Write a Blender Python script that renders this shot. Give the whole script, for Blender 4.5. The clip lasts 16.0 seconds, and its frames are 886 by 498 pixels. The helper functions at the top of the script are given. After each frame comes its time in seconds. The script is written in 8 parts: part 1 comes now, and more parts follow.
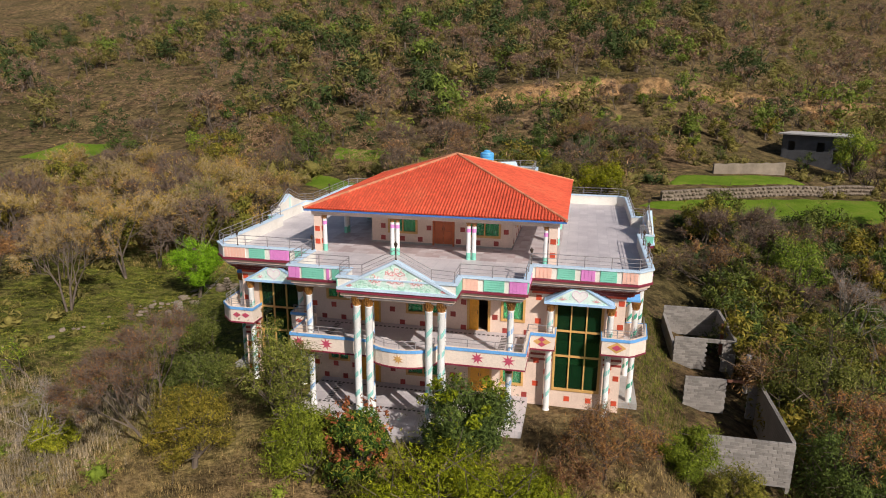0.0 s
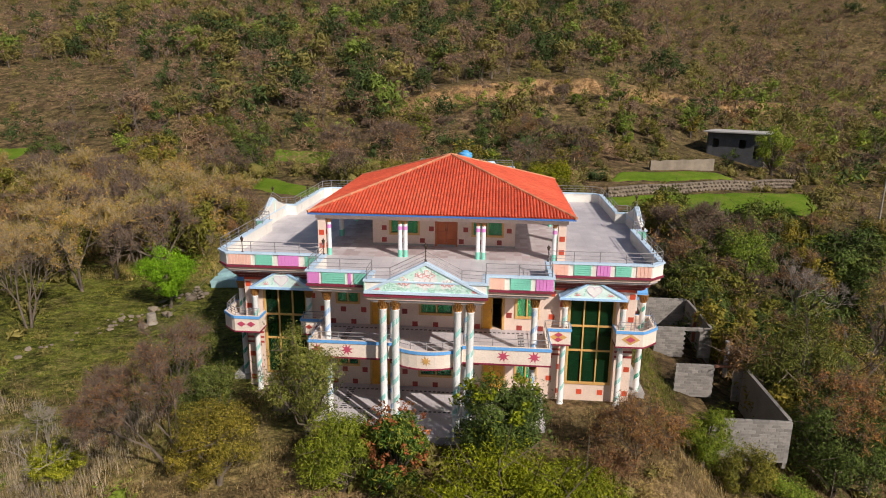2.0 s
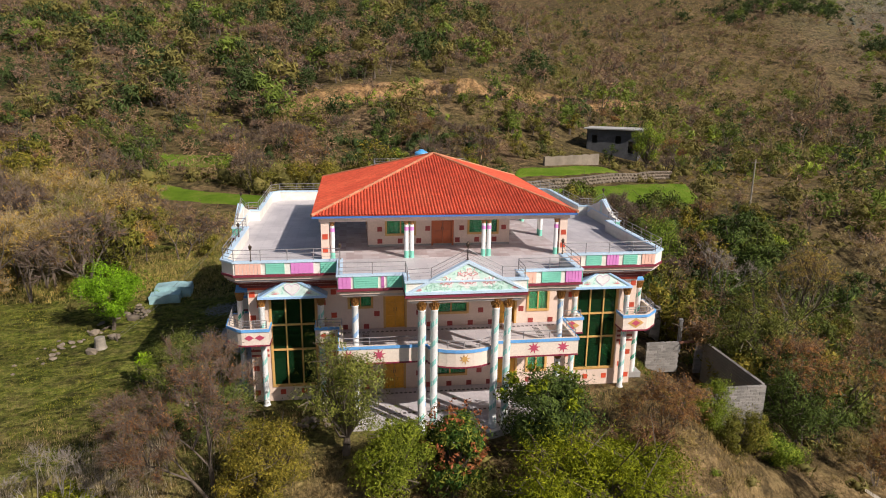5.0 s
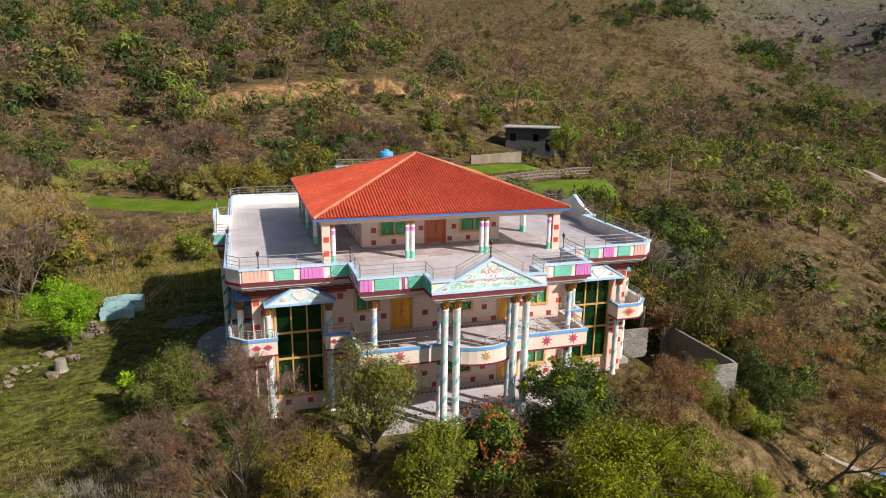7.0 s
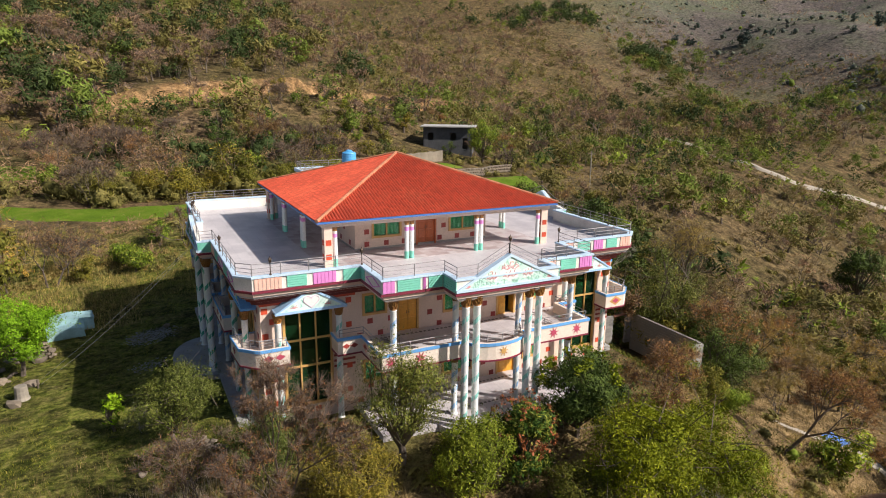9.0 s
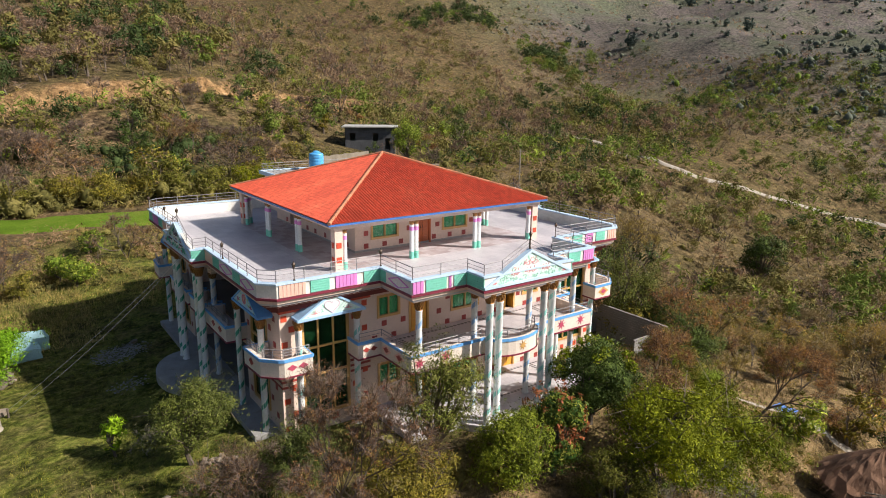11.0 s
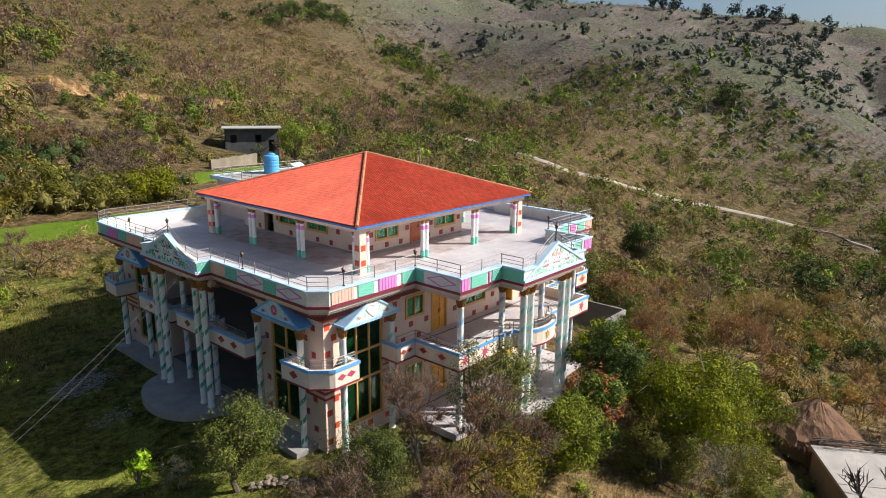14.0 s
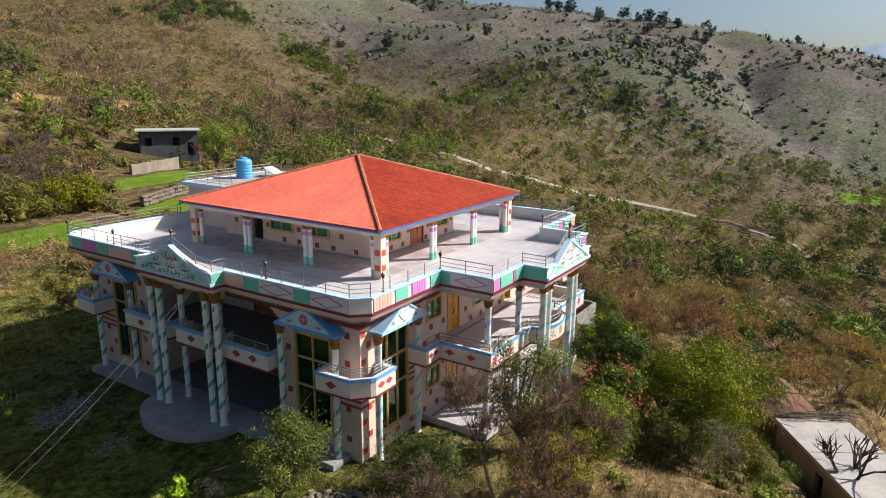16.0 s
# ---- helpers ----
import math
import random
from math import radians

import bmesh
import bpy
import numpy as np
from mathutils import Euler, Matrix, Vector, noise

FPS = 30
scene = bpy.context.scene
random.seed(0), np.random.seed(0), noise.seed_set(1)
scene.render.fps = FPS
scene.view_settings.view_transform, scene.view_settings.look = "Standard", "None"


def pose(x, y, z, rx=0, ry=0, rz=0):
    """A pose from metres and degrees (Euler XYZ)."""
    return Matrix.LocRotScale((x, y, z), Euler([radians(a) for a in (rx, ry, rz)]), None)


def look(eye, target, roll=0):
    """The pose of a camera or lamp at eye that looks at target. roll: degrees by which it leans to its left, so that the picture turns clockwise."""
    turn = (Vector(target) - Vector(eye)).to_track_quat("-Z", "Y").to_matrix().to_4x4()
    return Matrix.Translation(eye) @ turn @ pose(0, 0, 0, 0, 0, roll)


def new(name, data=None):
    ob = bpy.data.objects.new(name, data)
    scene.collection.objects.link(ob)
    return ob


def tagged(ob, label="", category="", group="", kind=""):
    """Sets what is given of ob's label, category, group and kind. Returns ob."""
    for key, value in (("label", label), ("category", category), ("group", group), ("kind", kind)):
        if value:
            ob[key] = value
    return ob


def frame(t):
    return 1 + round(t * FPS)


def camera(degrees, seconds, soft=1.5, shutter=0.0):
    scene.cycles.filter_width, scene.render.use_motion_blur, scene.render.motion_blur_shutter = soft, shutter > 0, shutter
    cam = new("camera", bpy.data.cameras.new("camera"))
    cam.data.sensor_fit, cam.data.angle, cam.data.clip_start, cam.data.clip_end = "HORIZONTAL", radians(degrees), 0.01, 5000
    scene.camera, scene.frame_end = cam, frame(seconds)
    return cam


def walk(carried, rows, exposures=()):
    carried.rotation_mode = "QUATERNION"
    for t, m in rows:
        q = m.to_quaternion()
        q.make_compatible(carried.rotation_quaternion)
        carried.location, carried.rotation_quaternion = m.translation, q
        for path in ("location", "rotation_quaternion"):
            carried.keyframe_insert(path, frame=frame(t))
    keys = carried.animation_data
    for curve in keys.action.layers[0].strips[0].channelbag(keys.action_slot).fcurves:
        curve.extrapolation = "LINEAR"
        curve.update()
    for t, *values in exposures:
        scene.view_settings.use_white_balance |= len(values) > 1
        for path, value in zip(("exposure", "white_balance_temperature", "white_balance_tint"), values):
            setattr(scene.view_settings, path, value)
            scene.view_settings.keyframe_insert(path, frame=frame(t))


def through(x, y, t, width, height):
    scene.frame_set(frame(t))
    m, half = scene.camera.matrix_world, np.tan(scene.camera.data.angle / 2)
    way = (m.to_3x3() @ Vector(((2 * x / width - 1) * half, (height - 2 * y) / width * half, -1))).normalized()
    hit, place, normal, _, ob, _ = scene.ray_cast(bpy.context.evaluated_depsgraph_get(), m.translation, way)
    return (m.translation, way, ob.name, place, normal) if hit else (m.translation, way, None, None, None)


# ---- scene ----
cam = camera(68.7, 16.0, 1.0)
METRES, EYE, TILT, LEAN, TURN = 43.0, 16.0, 0.0, 0.0, 12.0
ROWS = [
    (0.0, 0.0, 0.0, 0.0, 0.12, -14.45, -0.48),
    (0.5, -0.0251, -0.0002, 0.0001, -1.52, -14.43, -0.51),
    (1.0, -0.0539, 0.0004, 0.0004, -3.38, -14.42, -0.53),
    (1.5, -0.0813, 0.0021, 0.0004, -5.14, -14.4, -0.55),
    (2.0, -0.1117, 0.0053, 0.0001, -7.14, -14.38, -0.56),
    (2.5, -0.1402, 0.009, -0.0002, -9.15, -14.36, -0.59),
    (3.0, -0.1715, 0.0146, -0.0005, -11.42, -14.34, -0.62),
    (3.5, -0.2006, 0.0212, -0.0009, -13.51, -14.32, -0.61),
    (4.0, -0.2324, 0.0288, -0.0014, -15.72, -14.3, -0.64),
    (6.5, -0.3784, 0.0834, -0.0052, -26.53, -14.17, -0.69),
    (7.0, -0.408, 0.0989, -0.0056, -29.06, -14.15, -0.7),
    (7.5, -0.4342, 0.1137, -0.0061, -31.34, -14.12, -0.69),
    (8.0, -0.4625, 0.1312, -0.0066, -33.84, -14.09, -0.68),
    (8.5, -0.4884, 0.1486, -0.0073, -36.12, -14.06, -0.69),
    (9.0, -0.5153, 0.1685, -0.0083, -38.48, -14.04, -0.68),
    (9.5, -0.5391, 0.1879, -0.0091, -40.65, -14.01, -0.69),
    (12.0, -0.6542, 0.3019, -0.0124, -52.02, -13.88, -0.66),
    (12.5, -0.6732, 0.3262, -0.0133, -54.17, -13.86, -0.67),
    (13.0, -0.6926, 0.3536, -0.0142, -56.47, -13.84, -0.66),
    (13.5, -0.7093, 0.3792, -0.0148, -58.52, -13.82, -0.65),
    (14.0, -0.7265, 0.4071, -0.0146, -60.76, -13.8, -0.6),
    (14.5, -0.7412, 0.434, -0.0146, -62.84, -13.79, -0.6),
    (15.0, -0.7559, 0.4635, -0.0139, -65.07, -13.77, -0.58),
    (15.5, -0.7684, 0.4912, -0.0133, -67.14, -13.76, -0.57),
    (16.0, -0.7809, 0.5216, -0.0131, -69.38, -13.75, -0.55),
]
walk(cam, [(t, pose(7.75, -31.4, EYE, TILT, LEAN, TURN) @ pose(METRES * x, METRES * y, METRES * z, 90 + pitch, roll, yaw)) for t, x, y, z, yaw, pitch, roll in ROWS], ((0, -0.02, 6500, 10), (8, 0.3, 6430, 8.5), (12, 0.54, 6300, 6.5), (16, 0.6, 6200, 5)))

# ---- light: clear late-winter day, sun from the right of the front ----
SUN_EL, SUN_AZ = radians(37.5), math.atan2(-0.95, 0.9)
world = bpy.data.worlds.new("sky")
scene.world = world
world.use_nodes = True
wn = world.node_tree
sky = wn.nodes.new("ShaderNodeTexSky")
sky.sky_type, sky.sun_disc = "NISHITA", False
sky.sun_elevation, sky.sun_rotation = SUN_EL, math.pi / 2 - SUN_AZ
sky.altitude, sky.dust_density, sky.ozone_density = 900, 5.5, 3.0
wn.links.new(sky.outputs[0], wn.nodes["Background"].inputs[0])
wn.nodes["Background"].inputs[1].default_value = 0.066
sun = new("sun", bpy.data.lights.new("sun", "SUN"))
sun.data.energy, sun.data.angle, sun.data.color = 5.0, radians(0.5), (1.0, 0.915, 0.835)
sun.matrix_world = look((60, -32, 64), (60 - math.cos(SUN_EL) * math.cos(SUN_AZ), -32 - math.cos(SUN_EL) * math.sin(SUN_AZ), 64 - math.sin(SUN_EL)))

# ---- materials ----
def nodes_of(name):
    m = bpy.data.materials.new(name)
    m.use_nodes = True
    t = m.node_tree
    return m, t, t.nodes["Principled BSDF"]


def noise_node(t, scale, detail=4.0, rough=0.6, vec=None):
    n = t.nodes.new("ShaderNodeTexNoise")
    n.inputs["Scale"].default_value, n.inputs["Detail"].default_value, n.inputs["Roughness"].default_value = scale, detail, rough
    if vec is None:
        vec = t.nodes.new("ShaderNodeTexCoord").outputs["Object"]
    t.links.new(vec, n.inputs["Vector"])
    return n.outputs["Fac"]


def ramp(t, fac, stops):
    r = t.nodes.new("ShaderNodeValToRGB")
    e = r.color_ramp.elements
    while len(e) < len(stops):
        e.new(0.5)
    for k, (p, c) in zip(e, stops):
        k.position, k.color = p, (*c, 1) if len(c) == 3 else c
    t.links.new(fac, r.inputs[0])
    return r.outputs[0]


def math_node(t, op, a, b=0.5, c=None):
    n = t.nodes.new("ShaderNodeMath")
    n.operation = op
    for i, v in enumerate((a, b) if c is None else (a, b, c)):
        if isinstance(v, (int, float)):
            n.inputs[i].default_value = v
        else:
            t.links.new(v, n.inputs[i])
    return n.outputs[0]


def mix(t, fac, a, b, mode="MIX"):
    n = t.nodes.new("ShaderNodeMix")
    n.data_type, n.blend_type = "RGBA", mode
    for i, v in ((0, fac), (6, a), (7, b)):
        if isinstance(v, (int, float)):
            n.inputs[i].default_value = v
        elif isinstance(v, tuple):
            n.inputs[i].default_value = (*v, 1)
        else:
            t.links.new(v, n.inputs[i])
    return n.outputs[2]


def bump(t, bs, height, strength=0.3, dist=0.02):
    b = t.nodes.new("ShaderNodeBump")
    b.inputs["Strength"].default_value, b.inputs["Distance"].default_value = strength, dist
    t.links.new(height, b.inputs["Height"])
    t.links.new(b.outputs[0], bs.inputs["Normal"])


def plain(name, col, rough=0.7, metal=0.0, var=0.18, big=0.6, fine=14.0, relief=0.15, stain=None, pieces=0.0):
    """Paint, stone or metal: broad stains and fine grain over a base colour."""
    m, t, bs = nodes_of(name)
    lo = tuple(c * (1 - var) for c in col)
    hi = tuple(min(1, c * (1 + var * 0.5)) for c in col)
    a = ramp(t, noise_node(t, big, 5), [(0.3, lo), (0.65, hi)])
    g = ramp(t, noise_node(t, fine, 6), [(0.3, (0.86,) * 3), (0.7, (1.06,) * 3)])
    c = mix(t, 1.0, a, g, "MULTIPLY")
    if stain:
        f = ramp(t, noise_node(t, big * 2.3, 8, 0.7), [(0.52, (0, 0, 0)), (0.72, (0.75,) * 3)])
        c = mix(t, f, c, stain)
    if pieces:
        r = t.nodes.new("ShaderNodeObjectInfo").outputs["Random"]
        c = mix(t, 1.0, c, ramp(t, r, [(0, (1 - pieces,) * 3), (1, (1 + pieces * 0.4,) * 3)]), "MULTIPLY")
    t.links.new(c, bs.inputs["Base Color"])
    bs.inputs["Roughness"].default_value, bs.inputs["Metallic"].default_value = rough, metal
    bump(t, bs, noise_node(t, fine * 1.7, 5), relief)
    return m


def leaf_mat(name, cols, rough=0.6, through=0.12, clump=0.25, obj=True, grain=1.0):
    """Leaves: colour by leaf, by clump and by tree."""
    m, t, bs = nodes_of(name)
    g = t.nodes.new("ShaderNodeNewGeometry")
    c = ramp(t, g.outputs["Random Per Island"], [(i / (len(cols) - 1), k) for i, k in enumerate(cols)])
    n = noise_node(t, clump, 3, 0.6, g.outputs["Position"])
    c = mix(t, 1.0, c, ramp(t, n, [(0.32, (0.66, 0.66, 0.72)), (0.68, (1.3, 1.2, 1.1))]), "MULTIPLY")
    # wide speckle puts sunlit tips and shaded gaps into the leaf colour
    c = mix(t, 1.0, c, ramp(t, noise_node(t, 3.2, 4, 0.75, g.outputs["Position"]), [(0.38, tuple(1 - grain * k for k in (0.62, 0.59, 0.56))), (0.62, tuple(1 + grain * k for k in (0.55, 0.5, 0.38)))]), "MULTIPLY")
    if obj:
        r = t.nodes.new("ShaderNodeObjectInfo").outputs["Random"]
        c = mix(t, 1.0, c, ramp(t, r, [(0, (0.75, 0.82, 0.8)), (0.5, (1, 1, 1)), (1, (1.25, 1.08, 0.9))]), "MULTIPLY")
    t.links.new(c, bs.inputs["Base Color"])
    bs.inputs["Roughness"].default_value = rough
    bs.inputs["Specular IOR Level"].default_value = 0.1
    tr = t.nodes.new("ShaderNodeBsdfTranslucent")
    t.links.new(c, tr.inputs["Color"])
    mx = t.nodes.new("ShaderNodeMixShader")
    mx.inputs[0].default_value = through
    t.links.new(bs.outputs[0], mx.inputs[1])
    t.links.new(tr.outputs[0], mx.inputs[2])
    t.links.new(mx.outputs[0], t.nodes["Material Output"].inputs["Surface"])
    return m


def glass_mat(name, col):
    m, t, bs = nodes_of(name)
    bs.inputs["Base Color"].default_value = (*col, 1)
    bs.inputs["Roughness"].default_value, bs.inputs["IOR"].default_value = 0.03, 1.3
    bs.inputs["Transmission Weight"].default_value = 0.9
    return m


CREAM = plain("cream_paint", (0.74, 0.57, 0.47), 0.75, stain=(0.62, 0.46, 0.37), var=0.1)
WHITE = plain("white_paint", (0.8, 0.8, 0.78), 0.6, var=0.1, stain=(0.62, 0.6, 0.56))
WHITEWASH = plain("whitewash", (0.8, 0.77, 0.7), 0.8, var=0.12, stain=(0.6, 0.55, 0.48))
SKYBLUE = plain("pale_blue_paint", (0.55, 0.7, 0.84), 0.55, var=0.12)
BLUE = plain("blue_paint", (0.06, 0.17, 0.47), 0.5, var=0.15)
MAROON = plain("maroon_paint", (0.22, 0.025, 0.05), 0.55, var=0.2)
RED = plain("brick_red_paint", (0.6, 0.075, 0.03), 0.6, var=0.25, pieces=0.25)
DARKRED = plain("dark_red_tile", (0.36, 0.05, 0.04), 0.5, var=0.2, pieces=0.25)
MINT = plain("mint_green_paint", (0.22, 0.62, 0.48), 0.6, var=0.15)
PALEMINT = plain("pale_mint_paint", (0.6, 0.8, 0.72), 0.65, var=0.12)
GREEN = plain("sea_green_paint", (0.07, 0.36, 0.25), 0.55, var=0.15)
PINK = plain("magenta_pink_paint", (0.72, 0.25, 0.6), 0.6, var=0.12)
SALMON = plain("salmon_paint", (0.84, 0.5, 0.4), 0.6, var=0.12)
MAGENTA = plain("deep_magenta_paint", (0.45, 0.05, 0.25), 0.5, var=0.12)
GOLD = plain("antique_gold_paint", (0.32, 0.15, 0.04), 0.45, 0.25, var=0.35, fine=22, relief=0.5)
YELLOWWOOD = plain("varnished_yellow_wood", (0.78, 0.37, 0.035), 0.4, var=0.2, big=1.4)
OCHRE = plain("ochre_frame_paint", (0.62, 0.36, 0.12), 0.45, var=0.15)
BROWNWOOD = plain("red_brown_wood", (0.46, 0.11, 0.03), 0.4, var=0.25, big=1.6)
STEEL = plain("brushed_steel", (0.3, 0.28, 0.28), 0.6, 0.25, var=0.1, relief=0.02)
BRONZE = plain("dark_bronze", (0.1, 0.07, 0.05), 0.45, 0.6, var=0.2)
CURTAIN = plain("green_curtain_cloth", (0.03, 0.46, 0.2), 0.85, var=0.3, big=1.2)
# plaster inside the rooms, indoor dimness put into its dark colour
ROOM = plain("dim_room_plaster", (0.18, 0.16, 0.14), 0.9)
PANE = glass_mat("green_tinted_glass", (0.5, 0.95, 0.68))
DARKPANE = glass_mat("dark_green_glass", (0.06, 0.25, 0.1))
CONCRETE = plain("grey_concrete", (0.36, 0.34, 0.32), 0.9, var=0.25, stain=(0.22, 0.2, 0.18), relief=0.3)
BLOCK = plain("concrete_block", (0.28, 0.255, 0.23), 0.92, var=0.2, fine=30, relief=0.45, pieces=0.3)
MORTAR = plain("mortar", (0.27, 0.25, 0.23), 0.95, var=0.2)
STONE = plain("field_stone", (0.24, 0.19, 0.14), 0.92, var=0.35, big=1.5, fine=9, relief=0.6, pieces=0.3)
BARK = plain("bark", (0.13, 0.1, 0.075), 0.95, var=0.35, big=2.0, fine=18, relief=0.8)
PALEBARK = plain("pale_grey_bark", (0.3, 0.26, 0.21), 0.95, var=0.3, big=2.0, fine=18, relief=0.8)
TANKBLUE = plain("blue_plastic", (0.1, 0.4, 0.75), 0.4, var=0.1, relief=0.03)
MUD = plain("mud_plaster", (0.3, 0.22, 0.15), 0.95, var=0.25, relief=0.5)
THATCH = plain("dry_thatch", (0.2, 0.105, 0.06), 0.95, var=0.4, big=1.2, fine=25, relief=0.9)
TARP = plain("faded_teal_sheet", (0.3, 0.47, 0.49), 0.6, var=0.25, big=1.0)
BLUESHEET = plain("blue_plastic_sheet", (0.12, 0.25, 0.6), 0.5, var=0.3, big=1.5)
CABLE = plain("grey_cable", (0.3, 0.3, 0.3), 0.6)


def tiled_floor(name, base, alt, size, joint):
    m, t, bs = nodes_of(name)
    br = t.nodes.new("ShaderNodeTexBrick")
    br.offset = 0.0
    tc = t.nodes.new("ShaderNodeTexCoord").outputs["Object"]
    t.links.new(tc, br.inputs["Vector"])
    for k, v in (("Color1", base), ("Color2", alt), ("Mortar", joint)):
        br.inputs[k].default_value = (*v, 1)
    for k, v in (("Scale", 1.0), ("Mortar Size", 0.008), ("Brick Width", size), ("Row Height", size), ("Bias", 0.0)):
        br.inputs[k].default_value = v
    g = ramp(t, noise_node(t, 0.5, 7, 0.65), [(0.3, (0.78, 0.77, 0.78)), (0.62, (1.05, 1.04, 1.03))])
    f = ramp(t, noise_node(t, 24, 6, 0.8), [(0.32, (0.82, 0.82, 0.82)), (0.6, (1.05,) * 3)])
    c = mix(t, 1.0, mix(t, 1.0, br.outputs["Color"], g, "MULTIPLY"), f, "MULTIPLY")
    t.links.new(c, bs.inputs["Base Color"])
    bs.inputs["Roughness"].default_value = 0.45
    return m


CHECK = tiled_floor("pink_check_tiles", (0.58, 0.53, 0.54), (0.4, 0.31, 0.31), 0.45, (0.46, 0.41, 0.41))
MARBLE = tiled_floor("speckled_marble_tiles", (0.6, 0.56, 0.57), (0.52, 0.48, 0.5), 0.6, (0.42, 0.4, 0.42))


def roof_mat():
    m, t, bs = nodes_of("terracotta_roof_paint")
    g = t.nodes.new("ShaderNodeNewGeometry")
    c = ramp(t, noise_node(t, 0.35, 6, 0.7), [(0.3, (0.54, 0.075, 0.035)), (0.55, (0.64, 0.1, 0.045)), (0.75, (0.66, 0.14, 0.065))])
    c = mix(t, 1.0, c, ramp(t, g.outputs["Random Per Island"], [(0, (0.8, 0.78, 0.76)), (1, (1.12, 1.1, 1.1))]), "MULTIPLY")
    c = mix(t, 1.0, c, ramp(t, noise_node(t, 9, 6, 0.7), [(0.3, (0.82,) * 3), (0.7, (1.08,) * 3)]), "MULTIPLY")
    t.links.new(c, bs.inputs["Base Color"])
    bs.inputs["Roughness"].default_value = 0.62
    bump(t, bs, noise_node(t, 40, 4), 0.2, 0.01)
    return m


ROOFTILE = roof_mat()


def ground_mat():
    m, t, bs = nodes_of("hill_ground")
    pos = t.nodes.new("ShaderNodeNewGeometry").outputs["Position"]
    sep = t.nodes.new("ShaderNodeSeparateXYZ")
    t.links.new(pos, sep.inputs[0])
    x, y, z = sep.outputs
    soil = ramp(t, noise_node(t, 0.05, 10, 0.7, pos), [(0.3, (0.1, 0.063, 0.034)), (0.5, (0.18, 0.118, 0.066)), (0.7, (0.26, 0.175, 0.1))])
    dry = ramp(t, noise_node(t, 1.1, 8, 0.75, pos), [(0.3, (0.11, 0.077, 0.036)), (0.7, (0.27, 0.195, 0.092))])
    f1 = ramp(t, noise_node(t, 0.09, 9, 0.72, pos), [(0.42, (0, 0, 0)), (0.6, (1, 1, 1))])
    c = mix(t, f1, soil, dry)
    scrub = ramp(t, noise_node(t, 1.7, 7, 0.75, pos), [(0.3, (0.045, 0.042, 0.017)), (0.7, (0.13, 0.11, 0.042))])
    f2 = ramp(t, noise_node(t, 0.035, 10, 0.75, pos), [(0.46, (0, 0, 0)), (0.58, (0.85,) * 3)])
    c = mix(t, f2, c, scrub)
    # straw-coloured grass slopes beyond the fields on the low side
    e = math_node(t, "ADD", math_node(t, "MULTIPLY", x, 1 / 60), math_node(t, "MULTIPLY", noise_node(t, 0.03, 8, 0.7, pos), 1.0))
    g0 = ramp(t, math_node(t, "MULTIPLY", e, 0.5), [(0.3, (0, 0, 0)), (0.6, (0.85,) * 3)])
    straw = ramp(t, noise_node(t, 0.8, 9, 0.75, pos), [(0.3, (0.085, 0.0595, 0.0306)), (0.55, (0.17, 0.1207, 0.0612)), (0.75, (0.119, 0.0978, 0.0408))])
    c = mix(t, math_node(t, "MULTIPLY", g0, ramp(t, noise_node(t, 0.06, 9, 0.7, pos), [(0.4, (0.2,) * 3), (0.6, (1, 1, 1))])), c, straw)
    # scrubbier ground on the far ridge, haze put into its grey-blue colour
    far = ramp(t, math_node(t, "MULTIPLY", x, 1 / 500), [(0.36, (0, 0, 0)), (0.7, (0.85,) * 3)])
    hazed_ridge = ramp(t, noise_node(t, 0.012, 9, 0.62, pos), [(0.36, (0.091, 0.088, 0.086)), (0.46, (0.1424, 0.1225, 0.1212)), (0.55, (0.178, 0.1516, 0.1496)), (0.66, (0.2532, 0.2236, 0.2169))])
    hazed_ridge = mix(t, 1.0, hazed_ridge, ramp(t, noise_node(t, 0.045, 7, 0.7, pos), [(0.4, (0.72, 0.76, 0.76)), (0.6, (1.22, 1.17, 1.14))]), "MULTIPLY")
    hazed_ridge = mix(t, ramp(t, noise_node(t, 0.009, 6, 0.65, pos), [(0.46, (0, 0, 0)), (0.56, (0.75,) * 3)]), hazed_ridge, (0.115, 0.14, 0.085))
    c = mix(t, far, c, hazed_ridge)
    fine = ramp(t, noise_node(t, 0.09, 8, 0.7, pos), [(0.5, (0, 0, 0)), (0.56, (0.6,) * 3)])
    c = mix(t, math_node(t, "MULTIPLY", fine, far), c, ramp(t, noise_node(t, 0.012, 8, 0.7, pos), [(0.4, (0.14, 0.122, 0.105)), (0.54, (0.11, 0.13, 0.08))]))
    # tufts of brush and dry grass at two sizes
    tuft = ramp(t, noise_node(t, 0.32, 9, 0.72, pos), [(0.52, (0, 0, 0)), (0.57, (0.75,) * 3)])
    tuft = math_node(t, "MULTIPLY", tuft, math_node(t, "SUBTRACT", 1.0, far))
    c = mix(t, tuft, c, ramp(t, noise_node(t, 1.4, 6, 0.7, pos), [(0.3, (0.07, 0.056, 0.026)), (0.7, (0.18, 0.142, 0.062))]))
    pale = ramp(t, noise_node(t, 0.21, 10, 0.75, pos), [(0.58, (0, 0, 0)), (0.68, (0.5,) * 3)])
    c = mix(t, pale, c, (0.25, 0.175, 0.09))
    # eroded ochre bank
    bank = math_node(t, "SUBTRACT", y, math_node(t, "ADD", math_node(t, "MULTIPLY", x, 0.33), 121.0))
    bank = math_node(t, "ADD", math_node(t, "ABSOLUTE", bank, 0.0), math_node(t, "MULTIPLY", noise_node(t, 0.16, 9, 0.78, pos), 15.0))
